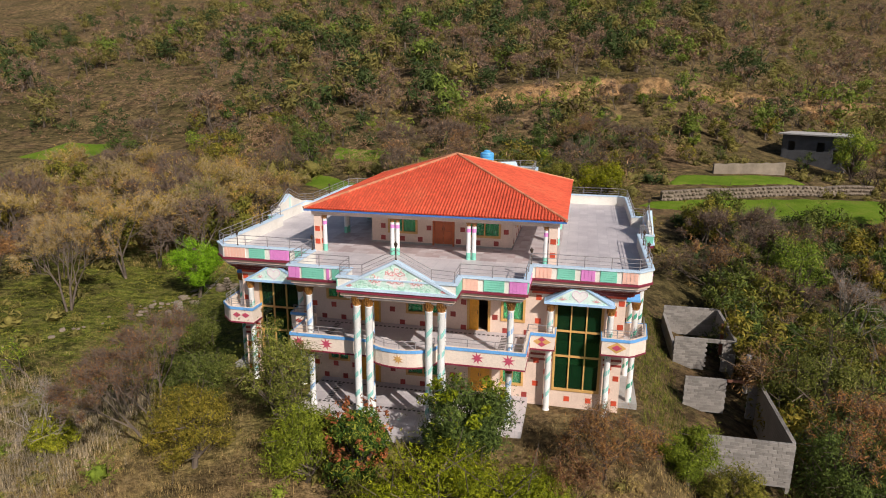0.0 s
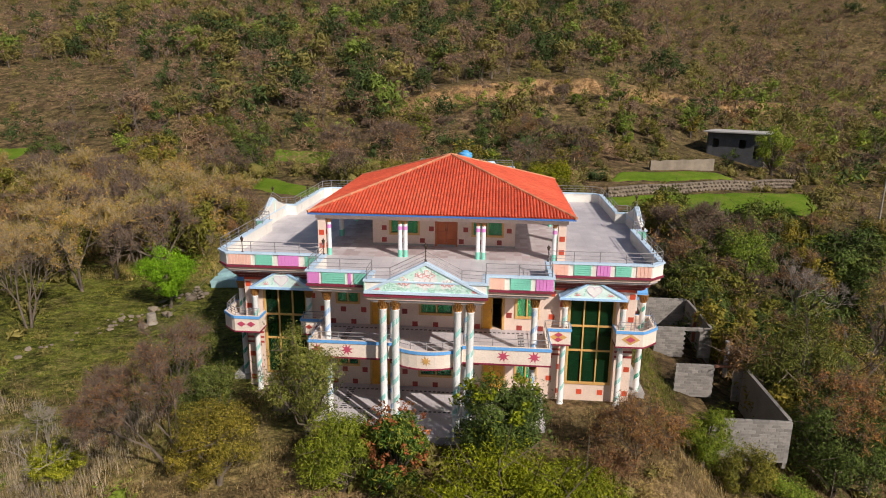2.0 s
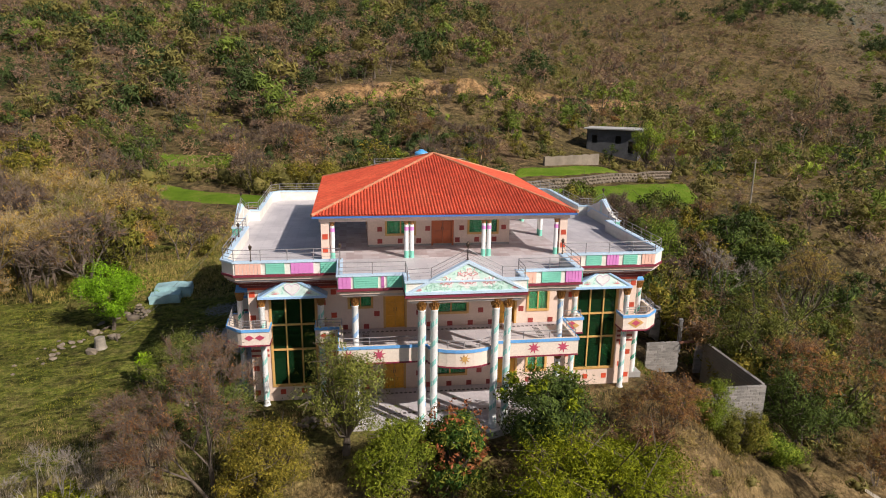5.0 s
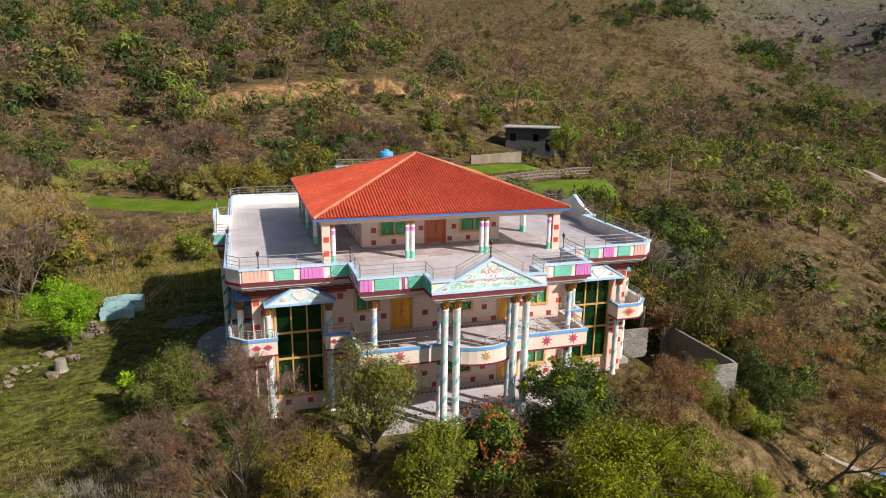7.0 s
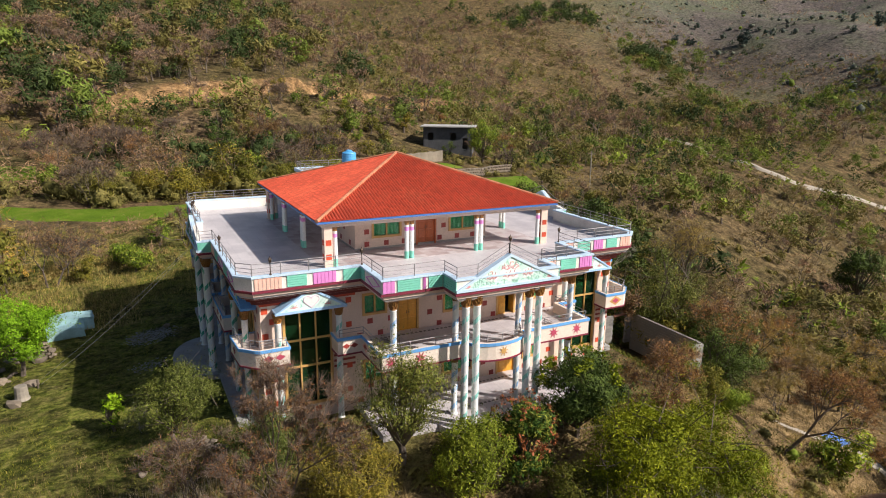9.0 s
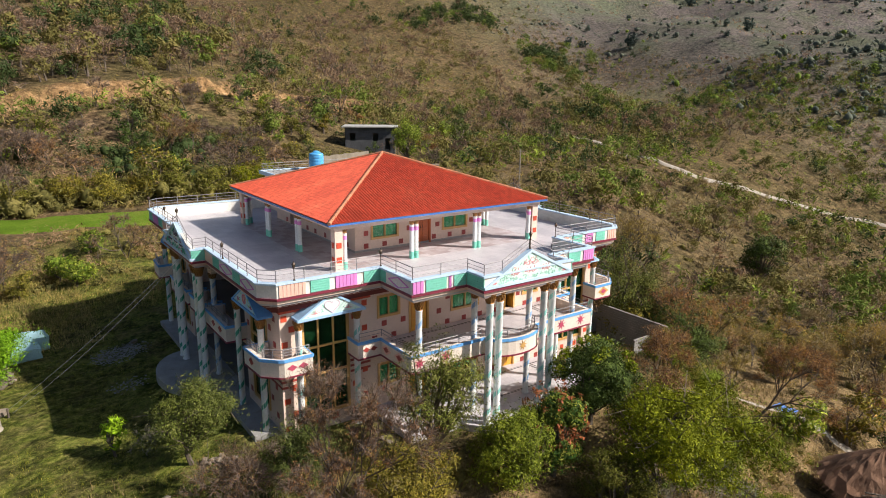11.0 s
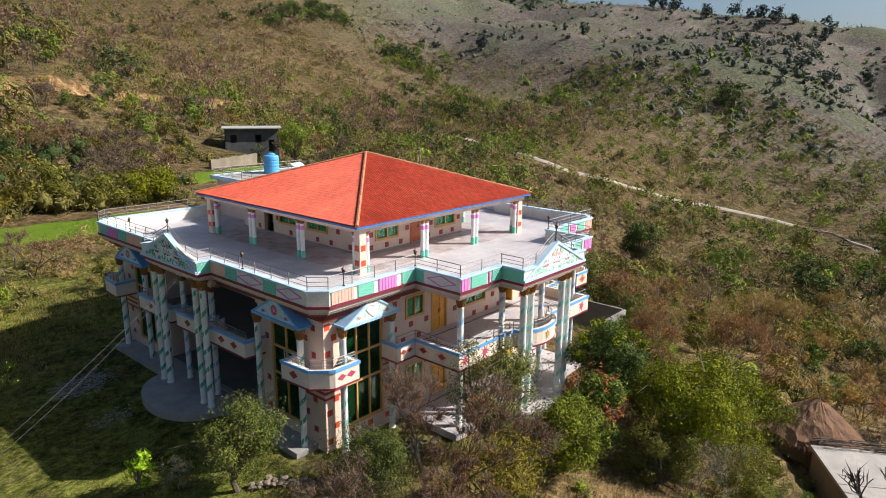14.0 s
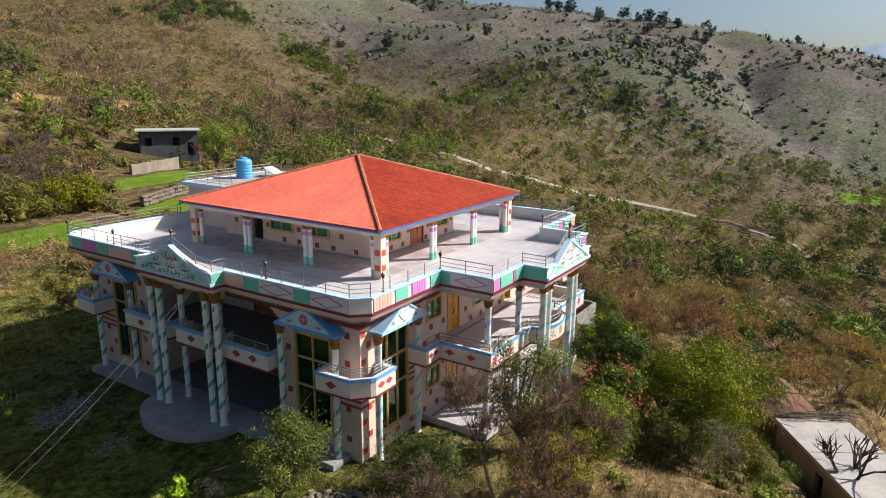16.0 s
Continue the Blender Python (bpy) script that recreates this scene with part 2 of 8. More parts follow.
    fb = ramp(t, math_node(t, "MULTIPLY", bank, 0.05), [(0.42, (0.95,) * 3), (0.58, (0, 0, 0))])
    inx = ramp(t, math_node(t, "ABSOLUTE", math_node(t, "MULTIPLY", math_node(t, "SUBTRACT", x, 30.0), 1 / 60), 0.0), [(0.6, (1, 1, 1)), (1.0, (0, 0, 0))])
    ochre = ramp(t, noise_node(t, 0.5, 9, 0.75, pos), [(0.3, (0.15, 0.085, 0.04)), (0.5, (0.36, 0.215, 0.1)), (0.7, (0.5, 0.32, 0.17))])
    c = mix(t, math_node(t, "MULTIPLY", fb, inx), c, ochre)
    # rank olive growth on the low side, below the yard
    qx = math_node(t, "MULTIPLY", math_node(t, "SUBTRACT", x, 37.0), 1 / 23)
    qy = math_node(t, "MULTIPLY", math_node(t, "SUBTRACT", y, 32.0), 1 / 30)
    q2 = math_node(t, "ADD", math_node(t, "ADD", math_node(t, "MULTIPLY", qx, qx), math_node(t, "MULTIPLY", qy, qy)), math_node(t, "MULTIPLY", noise_node(t, 0.15, 8, 0.7, pos), 0.9))
    fq = ramp(t, math_node(t, "MULTIPLY", q2, 0.5), [(0.5, (0.8,) * 3), (0.8, (0, 0, 0))])
    c = mix(t, fq, c, ramp(t, noise_node(t, 1.1, 8, 0.75, pos), [(0.3, (0.0225, 0.0255, 0.009)), (0.7, (0.09, 0.0788, 0.03))]))
    # tan dry grass before the house
    up = math_node(t, "MULTIPLY", math_node(t, "MAXIMUM", math_node(t, "SUBTRACT", x, 17.0), 0.0), 0.05)
    fy = ramp(t, math_node(t, "ADD", math_node(t, "ADD", math_node(t, "MULTIPLY", y, -0.08), up), math_node(t, "MULTIPLY", noise_node(t, 0.25, 8, 0.7, pos), 0.7)), [(0.55, (0, 0, 0)), (0.95, (0.85,) * 3)])
    fy = math_node(t, "MULTIPLY", fy, ramp(t, math_node(t, "MULTIPLY", x, 1 / 200), [(0.16, (1, 1, 1)), (0.3, (0, 0, 0))]))
    c = mix(t, fy, c, ramp(t, noise_node(t, 1.6, 9, 0.75, pos), [(0.3, (0.13, 0.084, 0.04)), (0.5, (0.28, 0.19, 0.093)), (0.7, (0.37, 0.265, 0.135))]))
    # meadow beside the house
    dx = math_node(t, "MULTIPLY", math_node(t, "ADD", x, 19.0), 1 / 29)
    dy = math_node(t, "MULTIPLY", math_node(t, "SUBTRACT", y, 20.0), 1 / 32)
    r2 = math_node(t, "ADD", math_node(t, "MULTIPLY", dx, dx), math_node(t, "MULTIPLY", dy, dy))
    r2 = math_node(t, "ADD", r2, math_node(t, "MULTIPLY", noise_node(t, 0.22, 8, 0.7, pos), 0.9))
    f3 = ramp(t, math_node(t, "MULTIPLY", r2, 0.5), [(0.45, (1, 1, 1)), (0.75, (0, 0, 0))])
    f3n = math_node(t, "MULTIPLY", f3, ramp(t, noise_node(t, 0.6, 7, 0.7, pos), [(0.36, (0.35,) * 3), (0.58, (1, 1, 1))]))
    grass = ramp(t, noise_node(t, 2.2, 8, 0.75, pos), [(0.3, (0.0666, 0.0998, 0.0148)), (0.52, (0.1479, 0.1664, 0.0296)), (0.74, (0.2958, 0.2441, 0.0814))])
    c = mix(t, f3n, c, grass)
    rock = ramp(t, noise_node(t, 0.7, 9, 0.75, pos), [(0.62, (0, 0, 0)), (0.74, (0.8,) * 3)])
    c = mix(t, rock, c, (0.24, 0.19, 0.14))
    c = mix(t, 1.0, c, ramp(t, noise_node(t, 0.55, 12, 0.8, pos), [(0.42, (0.42, 0.43, 0.44)), (0.57, (1.28, 1.26, 1.22))]), "MULTIPLY")
    c = mix(t, 1.0, c, ramp(t, noise_node(t, 5.0, 8, 0.8, pos), [(0.34, (0.5,) * 3), (0.66, (1.3,) * 3)]), "MULTIPLY")
    t.links.new(c, bs.inputs["Base Color"])
    bs.inputs["Roughness"].default_value = 0.97
    bs.inputs["Specular IOR Level"].default_value = 0.06
    st = t.nodes.new("ShaderNodeMapping")
    st.inputs["Rotation"].default_value, st.inputs["Scale"].default_value = (0, 0, radians(-28)), (0.55, 1.0, 1.5)
    t.links.new(pos, st.inputs["Vector"])
    relief = math_node(t, "ADD", math_node(t, "MULTIPLY", noise_node(t, 0.5, 6, 0.6, st.outputs[0]), 2.2), math_node(t, "MULTIPLY", noise_node(t, 2.2, 9, 0.75, pos), 0.35))
    relief = math_node(t, "MULTIPLY", relief, math_node(t, "SUBTRACT", 1.0, math_node(t, "MULTIPLY", far, 0.75)))
    bump(t, bs, relief, 0.85, 0.8)
    return m


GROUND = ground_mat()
FIELD = None


def field_mat():
    m, t, bs = nodes_of("young_wheat")
    pos = t.nodes.new("ShaderNodeNewGeometry").outputs["Position"]
    c = ramp(t, noise_node(t, 0.35, 9, 0.7, pos), [(0.3, (0.08, 0.135, 0.012)), (0.5, (0.125, 0.2, 0.017)), (0.7, (0.2, 0.215, 0.04))])
    c = mix(t, 1.0, c, ramp(t, noise_node(t, 6, 6, 0.8, pos), [(0.3, (0.7,) * 3), (0.7, (1.15,) * 3)]), "MULTIPLY")
    t.links.new(c, bs.inputs["Base Color"])
    bs.inputs["Roughness"].default_value = 0.9
    bs.inputs["Specular IOR Level"].default_value = 0.06
    bump(t, bs, noise_node(t, 9, 6, 0.8, pos), 0.8, 0.15)
    return m


FIELD = field_mat()
PATH = plain("beaten_earth_track", (0.36, 0.31, 0.25), 0.95, var=0.2, big=0.3, fine=4, relief=0.3)

# ---- helpers for meshes ----
def finish(name, bm, mats, smooth=False):
    bmesh.ops.recalc_face_normals(bm, faces=bm.faces)
    me = bpy.data.meshes.new(name)
    bm.to_mesh(me)
    bm.free()
    for m in mats if isinstance(mats, (list, tuple)) else (mats,):
        me.materials.append(m)
    if smooth:
        me.shade_smooth()
    return me


def part(name, bm, mats, parent, label="", smooth=False, at=None):
    """One mesh object under a thing or a part; bm may be a ready mesh."""
    me = bm if isinstance(bm, bpy.types.Mesh) else finish(name, bm, mats, smooth)
    ob = new(name, me)
    ob.parent = parent
    if at is not None:
        ob.matrix_basis = at
    if label:
        tagged(ob, label)
    return ob


def thing(name, label, category, at=None, group="", kind=""):
    ob = new(name)
    if at is not None:
        ob.matrix_basis = at
    return tagged(ob, label, category, group, kind)


def solid(name, bm, mats, label, category, at=None, group="", kind="", smooth=False):
    me = bm if isinstance(bm, bpy.types.Mesh) else finish(name, bm, mats, smooth)
    ob = new(name, me)
    if at is not None:
        ob.matrix_basis = at
    return tagged(ob, label, category, group, kind)


def quads(name, verts, faces, mats, smooth=False):
    me = bpy.data.meshes.new(name)
    me.from_pydata([tuple(v) for v in verts], [], [tuple(f) for f in faces])
    for m in mats if isinstance(mats, (list, tuple)) else (mats,):
        me.materials.append(m)
    if smooth:
        me.shade_smooth()
    return me


def bx(bm, x0, x1, y0, y1, z0, z1, F=None, mat=0):
    c = [(x, y, z) for z in (z0, z1) for x, y in ((x0, y0), (x1, y0), (x1, y1), (x0, y1))]
    v = [bm.verts.new(F(*p) if F else p) for p in c]
    for f in ((3, 2, 1, 0), (4, 5, 6, 7), (0, 1, 5, 4), (1, 2, 6, 5), (2, 3, 7, 6), (3, 0, 4, 7)):
        bm.faces.new([v[i] for i in f]).material_index = mat
    return v


def prism(bm, pts, vec, mat=0):
    a = [bm.verts.new(p) for p in pts]
    b = [bm.verts.new(Vector(p) + Vector(vec)) for p in pts]
    n = len(a)
    fs = [bm.faces.new(a[::-1]), bm.faces.new(b)] + [bm.faces.new((a[i], a[(i + 1) % n], b[(i + 1) % n], b[i])) for i in range(n)]
    for f in fs:
        f.material_index = mat


def tube(bm, p0, p1, r0, r1=None, n=6, caps=True):
    p0, p1, r1 = Vector(p0), Vector(p1), r0 if r1 is None else r1
    d = (p1 - p0).normalized()
    u = d.orthogonal().normalized()
    w = d.cross(u)
    rings = []
    for p, r in ((p0, r0), (p1, r1)):
        rings.append([bm.verts.new(p + u * (r * math.cos(k * math.tau / n)) + w * (r * math.sin(k * math.tau / n))) for k in range(n)])
    for k in range(n):
        bm.faces.new((rings[0][k], rings[0][(k + 1) % n], rings[1][(k + 1) % n], rings[1][k]))
    if caps:
        bm.faces.new(rings[0][::-1])
        bm.faces.new(rings[1])


def polytube(bm, pts, r, n=5):
    """One bent tube through the points."""
    pts = [Vector(p) for p in pts]
    rings = []
    for i, p in enumerate(pts):
        d = (pts[min(i + 1, len(pts) - 1)] - pts[max(i - 1, 0)]).normalized()
        u = d.cross(Vector((0, 0, 1)))
        u = u.normalized() if u.length > 1e-3 else Vector((1, 0, 0))
        w = u.cross(d)
        rings.append([bm.verts.new(p + u * (r * math.cos(k * math.tau / n)) + w * (r * math.sin(k * math.tau / n))) for k in range(n)])
    for a, b in zip(rings, rings[1:]):
        for k in range(n):
            bm.faces.new((a[k], a[(k + 1) % n], b[(k + 1) % n], b[k]))
    bm.faces.new(rings[0][::-1])
    bm.faces.new(rings[-1])


def lathe(bm, profile, seg=16, at=(0, 0, 0), mat=0):
    rings = []
    for r, z in profile:
        rings.append([bm.verts.new((at[0] + r * math.cos(k * math.tau / seg), at[1] + r * math.sin(k * math.tau / seg), at[2] + z)) for k in range(seg)])
    for a, b in zip(rings, rings[1:]):
        for k in range(seg):
            bm.faces.new((a[k], a[(k + 1) % seg], b[(k + 1) % seg], b[k])).material_index = mat
    bm.faces.new(rings[0][::-1]).material_index = mat
    bm.faces.new(rings[-1]).material_index = mat


def inset(poly, d):
    """Moves a closed plan outline, drawn anticlockwise, inwards by d."""
    out, n = [], len(poly)
    for i in range(n):
        p, q, r = (Vector(poly[j % n]) for j in (i - 1, i, i + 1))
        a, b = (q - p).normalized(), (r - q).normalized()
        na, nb = Vector((-a.y, a.x)), Vector((-b.y, b.x))
        m = (na + nb).normalized()
        out.append(tuple(q + m * (d / max(0.3, m.dot(na)))))
    return out


def ring(bm, poly, d0, d1, z0, z1, mat=0):
    """A band along an outline, between two insets and two heights."""
    a, b, n = inset(poly, d0), inset(poly, d1), len(poly)
    v = [[bm.verts.new((*p, z)) for p in q] for q, z in ((a, z0), (b, z0), (b, z1), (a, z1))]
    for i in range(n):
        j = (i + 1) % n
        for k in range(4):
            bm.faces.new((v[k][i], v[k][j], v[(k + 1) % 4][j], v[(k + 1) % 4][i])).material_index = mat


def slab(bm, poly, z0, z1, mat=0):
    prism(bm, [(x, y, z0) for x, y in poly], (0, 0, z1 - z0), mat)


# ---- terrain ----
def fade(a, b, v):
    t = np.clip((v - a) / (b - a), 0, 1)
    return t * t * (3 - 2 * t)


def wav(x, y, s):
    """Smooth value noise, about -1 to 1, with bumps s metres wide."""
    x, y = x / s, y / s
    xi, yi = np.floor(x), np.floor(y)
    fx, fy = x - xi, y - yi
    fx, fy = fx * fx * (3 - 2 * fx), fy * fy * (3 - 2 * fy)

    def h(i, j):
        v = np.sin(i * 127.1 + j * 311.7 + s * 17.3) * 43758.5453
        return 2 * (v - np.floor(v)) - 1
    return (h(xi, yi) * (1 - fx) + h(xi + 1, yi) * fx) * (1 - fy) + (h(xi, yi + 1) * (1 - fx) + h(xi + 1, yi + 1) * fx) * fy


def height(x, y):
    x, y = np.asarray(x, float), np.asarray(y, float)
    near = np.hypot(x * 0.9, y - 8)
    # pad of the house, meadow on one side, drop on the other
    z = -0.4 - 0.5 * fade(11.5, 17, -x) - 2.5 * fade(11.3, 15.0, x) * (1 - fade(22, 40, y) * 0.75)
    z = z - 0.8 * fade(4.5, 9, -y) - 3.5 * fade(10, 40, -y) - 2.8 * fade(-5, 7, x) * fade(5, 11.5, -y)
    xe = np.maximum(0, x - 50)
    drop = 19.0 * (1 - np.exp(-np.maximum(0, x - 15) / 50))
    z = z - drop * (1 - fade(20 + 0.1 * xe, 62 + 0.3 * xe, y))
    yy = y - 0.7 * np.maximum(0, x - 25)
    z = z + np.interp(yy, [20, 40, 62, 76, 92, 108, 135, 171, 260, 420, 900], [0, 0.4, 1.6, 3.6, 6.0, 11.5, 17, 27, 52, 92, 190])
    # far ridge
    r, az = np.hypot(x, y), np.degrees(np.arctan2(x, y))
    el = np.interp(az, [20, 45, 60, 72, 80, 86, 91, 97, 110, 150], [10.5, 9.2, 7.4, 6.3, 5.5, 4.2, 2.7, 1.6, 1.0, 0.8])
    top = 16 + 720 * np.tan(np.radians(el))
    rise = fade(150, 760, r) * fade(10, 40, az) * (1 - fade(130, 170, az))
    ridge = top * rise * (1 - 0.5 * fade(760, 1300, r))
    z = np.where(rise > 0, np.maximum(z, 0) * (1 - fade(250, 600, r) * fade(30, 55, az)) + np.minimum(z, 0) * (1 - rise) + ridge, z)
    # the cut bank at the foot of the wooded hill
    d = y - 121 - 0.33 * x + 2.0 * wav(x, y, 9.0)
    z = z + 3.4 * (fade(-1.4, 1.4, d) - fade(-18, 14, d)) * fade(-45, -15, x) * (1 - fade(70, 90, x))
    # level yard of the mud hut
    z = z - 1.3 * np.exp(-((x - 26) ** 2 + (y + 5) ** 2) / 60)
    lu, lv = -0.854 * (x - 17.5) - 0.52 * (y + 14.1), 0.52 * (x - 17.5) - 0.854 * (y + 14.1)
    near_hut = fade(-12, -8, lu) * (1 - fade(12, 17, lu))
    bench = fade(-9, -2.4, lv) * (1 - fade(12, 20, lv)) * near_hut
    z = z * (1 - bench) + np.minimum(z, -7.7) * bench
    yard = fade(-1.5, -0.8, lv) * (1 - fade(10, 15, lv)) * near_hut
    z = z * (1 - yard) - 8.9 * yard
    rough = fade(22, 90, near)
    gully = np.abs(wav(x + 0.35 * y, y * 0.45, 62.0))
    z = z + rough * (0.35 * wav(x, y, 7.0) + 1.1 * wav(x, y, 23.0)) + fade(90, 400, near) * (7.0 * wav(x, y, 95.0) - 9.0 * (1 - gully) * fade(120, 300, near))
    z = z + fade(260, 480, near) * fade(120, 240, x) * (5.0 * wav(x, y, 41.0) + 9.0 * np.abs(wav(x * 0.6 - y * 0.5, y * 0.5 + 0.3 * x, 57.0)) - 4.0)
    z = z + 0.07 * wav(x, y, 2.1) * fade(13, 18, near)
    z = z + fade(280, 420, r) * (1 - fade(520, 760, r)) * fade(35, 55, az) * (24.0 * np.abs(wav(x * 0.5 + y * 0.2, y - 0.25 * x, 120.0)) - 10.0)
    return z


def ground_at(x, y):
    return float(height(x, y))

# ---- ground sheet ----
def axis_steps(lo, hi, n, fine):
    u = np.linspace(-1, 1, n)
    s = np.sinh(fine * u) / math.sinh(fine)
    return np.where(s < 0, -lo * s, hi * s)


gx, gy = np.sort(np.concatenate([axis_steps(-1300, 1900, 300, 5.2), np.arange(6.1, 22, 0.5)])), np.sort(np.concatenate([axis_steps(-700, 1500, 300, 5.0) + 6, np.arange(103.1, 150, 1.7)]))
GX, GY = np.meshgrid(gx, gy)
GZ = height(GX, GY)
nx = len(gx)
idx = (np.arange(len(gy) - 1)[:, None] * nx + np.arange(nx - 1)[None, :]).ravel()
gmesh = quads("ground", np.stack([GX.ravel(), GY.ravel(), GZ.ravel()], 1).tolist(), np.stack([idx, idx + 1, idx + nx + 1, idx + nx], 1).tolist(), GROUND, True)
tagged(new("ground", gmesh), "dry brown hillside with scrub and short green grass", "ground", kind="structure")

# mountains far beyond the valley, haze put into their pale blue colour
ma = np.linspace(78, 150, 90)
mr = 2600.0
me_ = 16 + mr * np.tan(np.radians(np.interp(ma, [78, 86, 89, 90.5, 92, 94, 99, 106, 118, 150], [0.5, 2.0, 2.9, 3.6, 3.9, 3.5, 2.7, 2.9, 2.0, 1.2]) + 0.25 * wav(ma, 0 * ma, 2.3) + 0.1 * wav(ma, 0 * ma, 0.9)))
rows_ = [(mr, me_), (mr - 250, me_ * 0.55 + 20 * wav(ma, 9 + 0 * ma, 1.7)), (mr - 600, 0 * ma - 60)]
mv = np.concatenate([np.stack([r * np.sin(np.radians(ma)), r * np.cos(np.radians(ma)), h], 1) for r, h in rows_])
mn = len(ma)
tagged(new("backdrop", quads("backdrop", mv.tolist(), [(k * mn + i, k * mn + i + 1, (k + 1) * mn + i + 1, (k + 1) * mn + i) for k in range(2) for i in range(mn - 1)], plain("distant_blue_mountain", (0.42, 0.5, 0.6), 1.0, var=0.1, big=0.004, fine=0.02, relief=0.0), True)), "distant mountains beyond the valley, coloured pale blue for haze", "mountains", kind="structure")

# ---- the house ----
house = thing("house", "three-tier cream mansion with painted columns and red tiled roof", "house")
FL1, FL2 = 3.45, 6.75           # upper floor, roof terrace
YC = 9.75                       # middle of the side fronts
FRONT = lambda u, d, z: (u, -d, z)
BACK = lambda u, d, z: (-u, 19.5 + d, z)
WEST = lambda u, d, z: (-10.3 - d, u, z)
EAST = lambda u, d, z: (10.3 + d, 19.5 - u, z)


def wall_mesh(bm, F, u0, u1, z0, z1, holes, thick=0.25):
    """One wall with its openings cut right through."""
    us = sorted({u0, u1, *[h[0] for h in holes], *[h[1] for h in holes]})
    zs = sorted({z0, z1, *[h[2] for h in holes], *[h[3] for h in holes]})
    us = [u for u in us if u0 <= u <= u1]
    zs = [z for z in zs if z0 <= z <= z1]
    made = {}

    def V(i, j, d):
        if (i, j, d) not in made:
            made[i, j, d] = bm.verts.new(F(us[i], -thick * d, zs[j]))
        return made[i, j, d]

    def full(i, j):
        if not (0 <= i < len(us) - 1 and 0 <= j < len(zs) - 1):
            return False
        um, zm = (us[i] + us[i + 1]) / 2, (zs[j] + zs[j + 1]) / 2
        return not any(h[0] < um < h[1] and h[2] < zm < h[3] for h in holes)
    for i in range(len(us) - 1):
        for j in range(len(zs) - 1):
            if not full(i, j):
                continue
            for d in (0, 1):
                bm.faces.new((V(i, j, d), V(i + 1, j, d), V(i + 1, j + 1, d), V(i, j + 1, d)))
            for di, dj, (a, b) in ((-1, 0, ((i, j), (i, j + 1))), (1, 0, ((i + 1, j), (i + 1, j + 1))), (0, -1, ((i, j), (i + 1, j))), (0, 1, ((i, j + 1), (i + 1, j + 1)))):
                if not full(i + di, j + dj):
                    bm.faces.new((V(*a, 0), V(*b, 0), V(*b, 1), V(*a, 1)))


def window(F, u0, u1, z0, z1, mullions=1, transoms=(), pane=PANE, frame_mat=OCHRE, curtain=True, name="window", label=""):
    w = new(name)
    w.parent = house
    if label:
        tagged(w, label)
    bm = bmesh.new()
    t = 0.07
    bx(bm, u0 - 0.05, u0 + t, -0.1, 0.05, z0 - 0.05, z1 + 0.05, F)
    bx(bm, u1 - t, u1 + 0.05, -0.1, 0.05, z0 - 0.05, z1 + 0.05, F)
    bx(bm, u0 + t, u1 - t, -0.1, 0.05, z0 - 0.05, z0 + t, F)
    bx(bm, u0 + t, u1 - t, -0.1, 0.05, z1 - t, z1 + 0.05, F)
    us = [u0 + (u1 - u0) * k / (mullions + 1) for k in range(mullions + 2)]
    zs = [z0, *transoms, z1]
    for u in us[1:-1]:
        bx(bm, u - 0.035, u + 0.035, -0.09, 0.035, z0 + t, z1 - t, F)
    for z in transoms:
        bx(bm, u0 + t, u1 - t, -0.085, 0.03, z - 0.045, z + 0.045, F)
    part("frame", bm, frame_mat, w, "ochre painted window frame")
    for a, b in zip(us, us[1:]):
        for c, d in zip(zs, zs[1:]):
            bm = bmesh.new()
            bx(bm, a + 0.03, b - 0.03, -0.06, -0.05, c + 0.03, d - 0.03, F)
            part("pane", bm, pane, w)
    if curtain:
        bm = bmesh.new()
        n = int((u1 - u0) / 0.06)
        cols = []
        for k in range(n + 1):
            u = u0 + (u1 - u0) * k / n
            dd = -0.17 + 0.025 * math.sin(k * 1.3) + 0.012 * math.sin(k * 0.41 + u0)
            cols.append([bm.verts.new(F(u, dd, z)) for z in (z0, z1)])
        for p, q in zip(cols, cols[1:]):
            bm.faces.new((p[0], q[0], q[1], p[1]))
        part("curtain", bm, CURTAIN, w, "drawn green curtain", True)
    return w


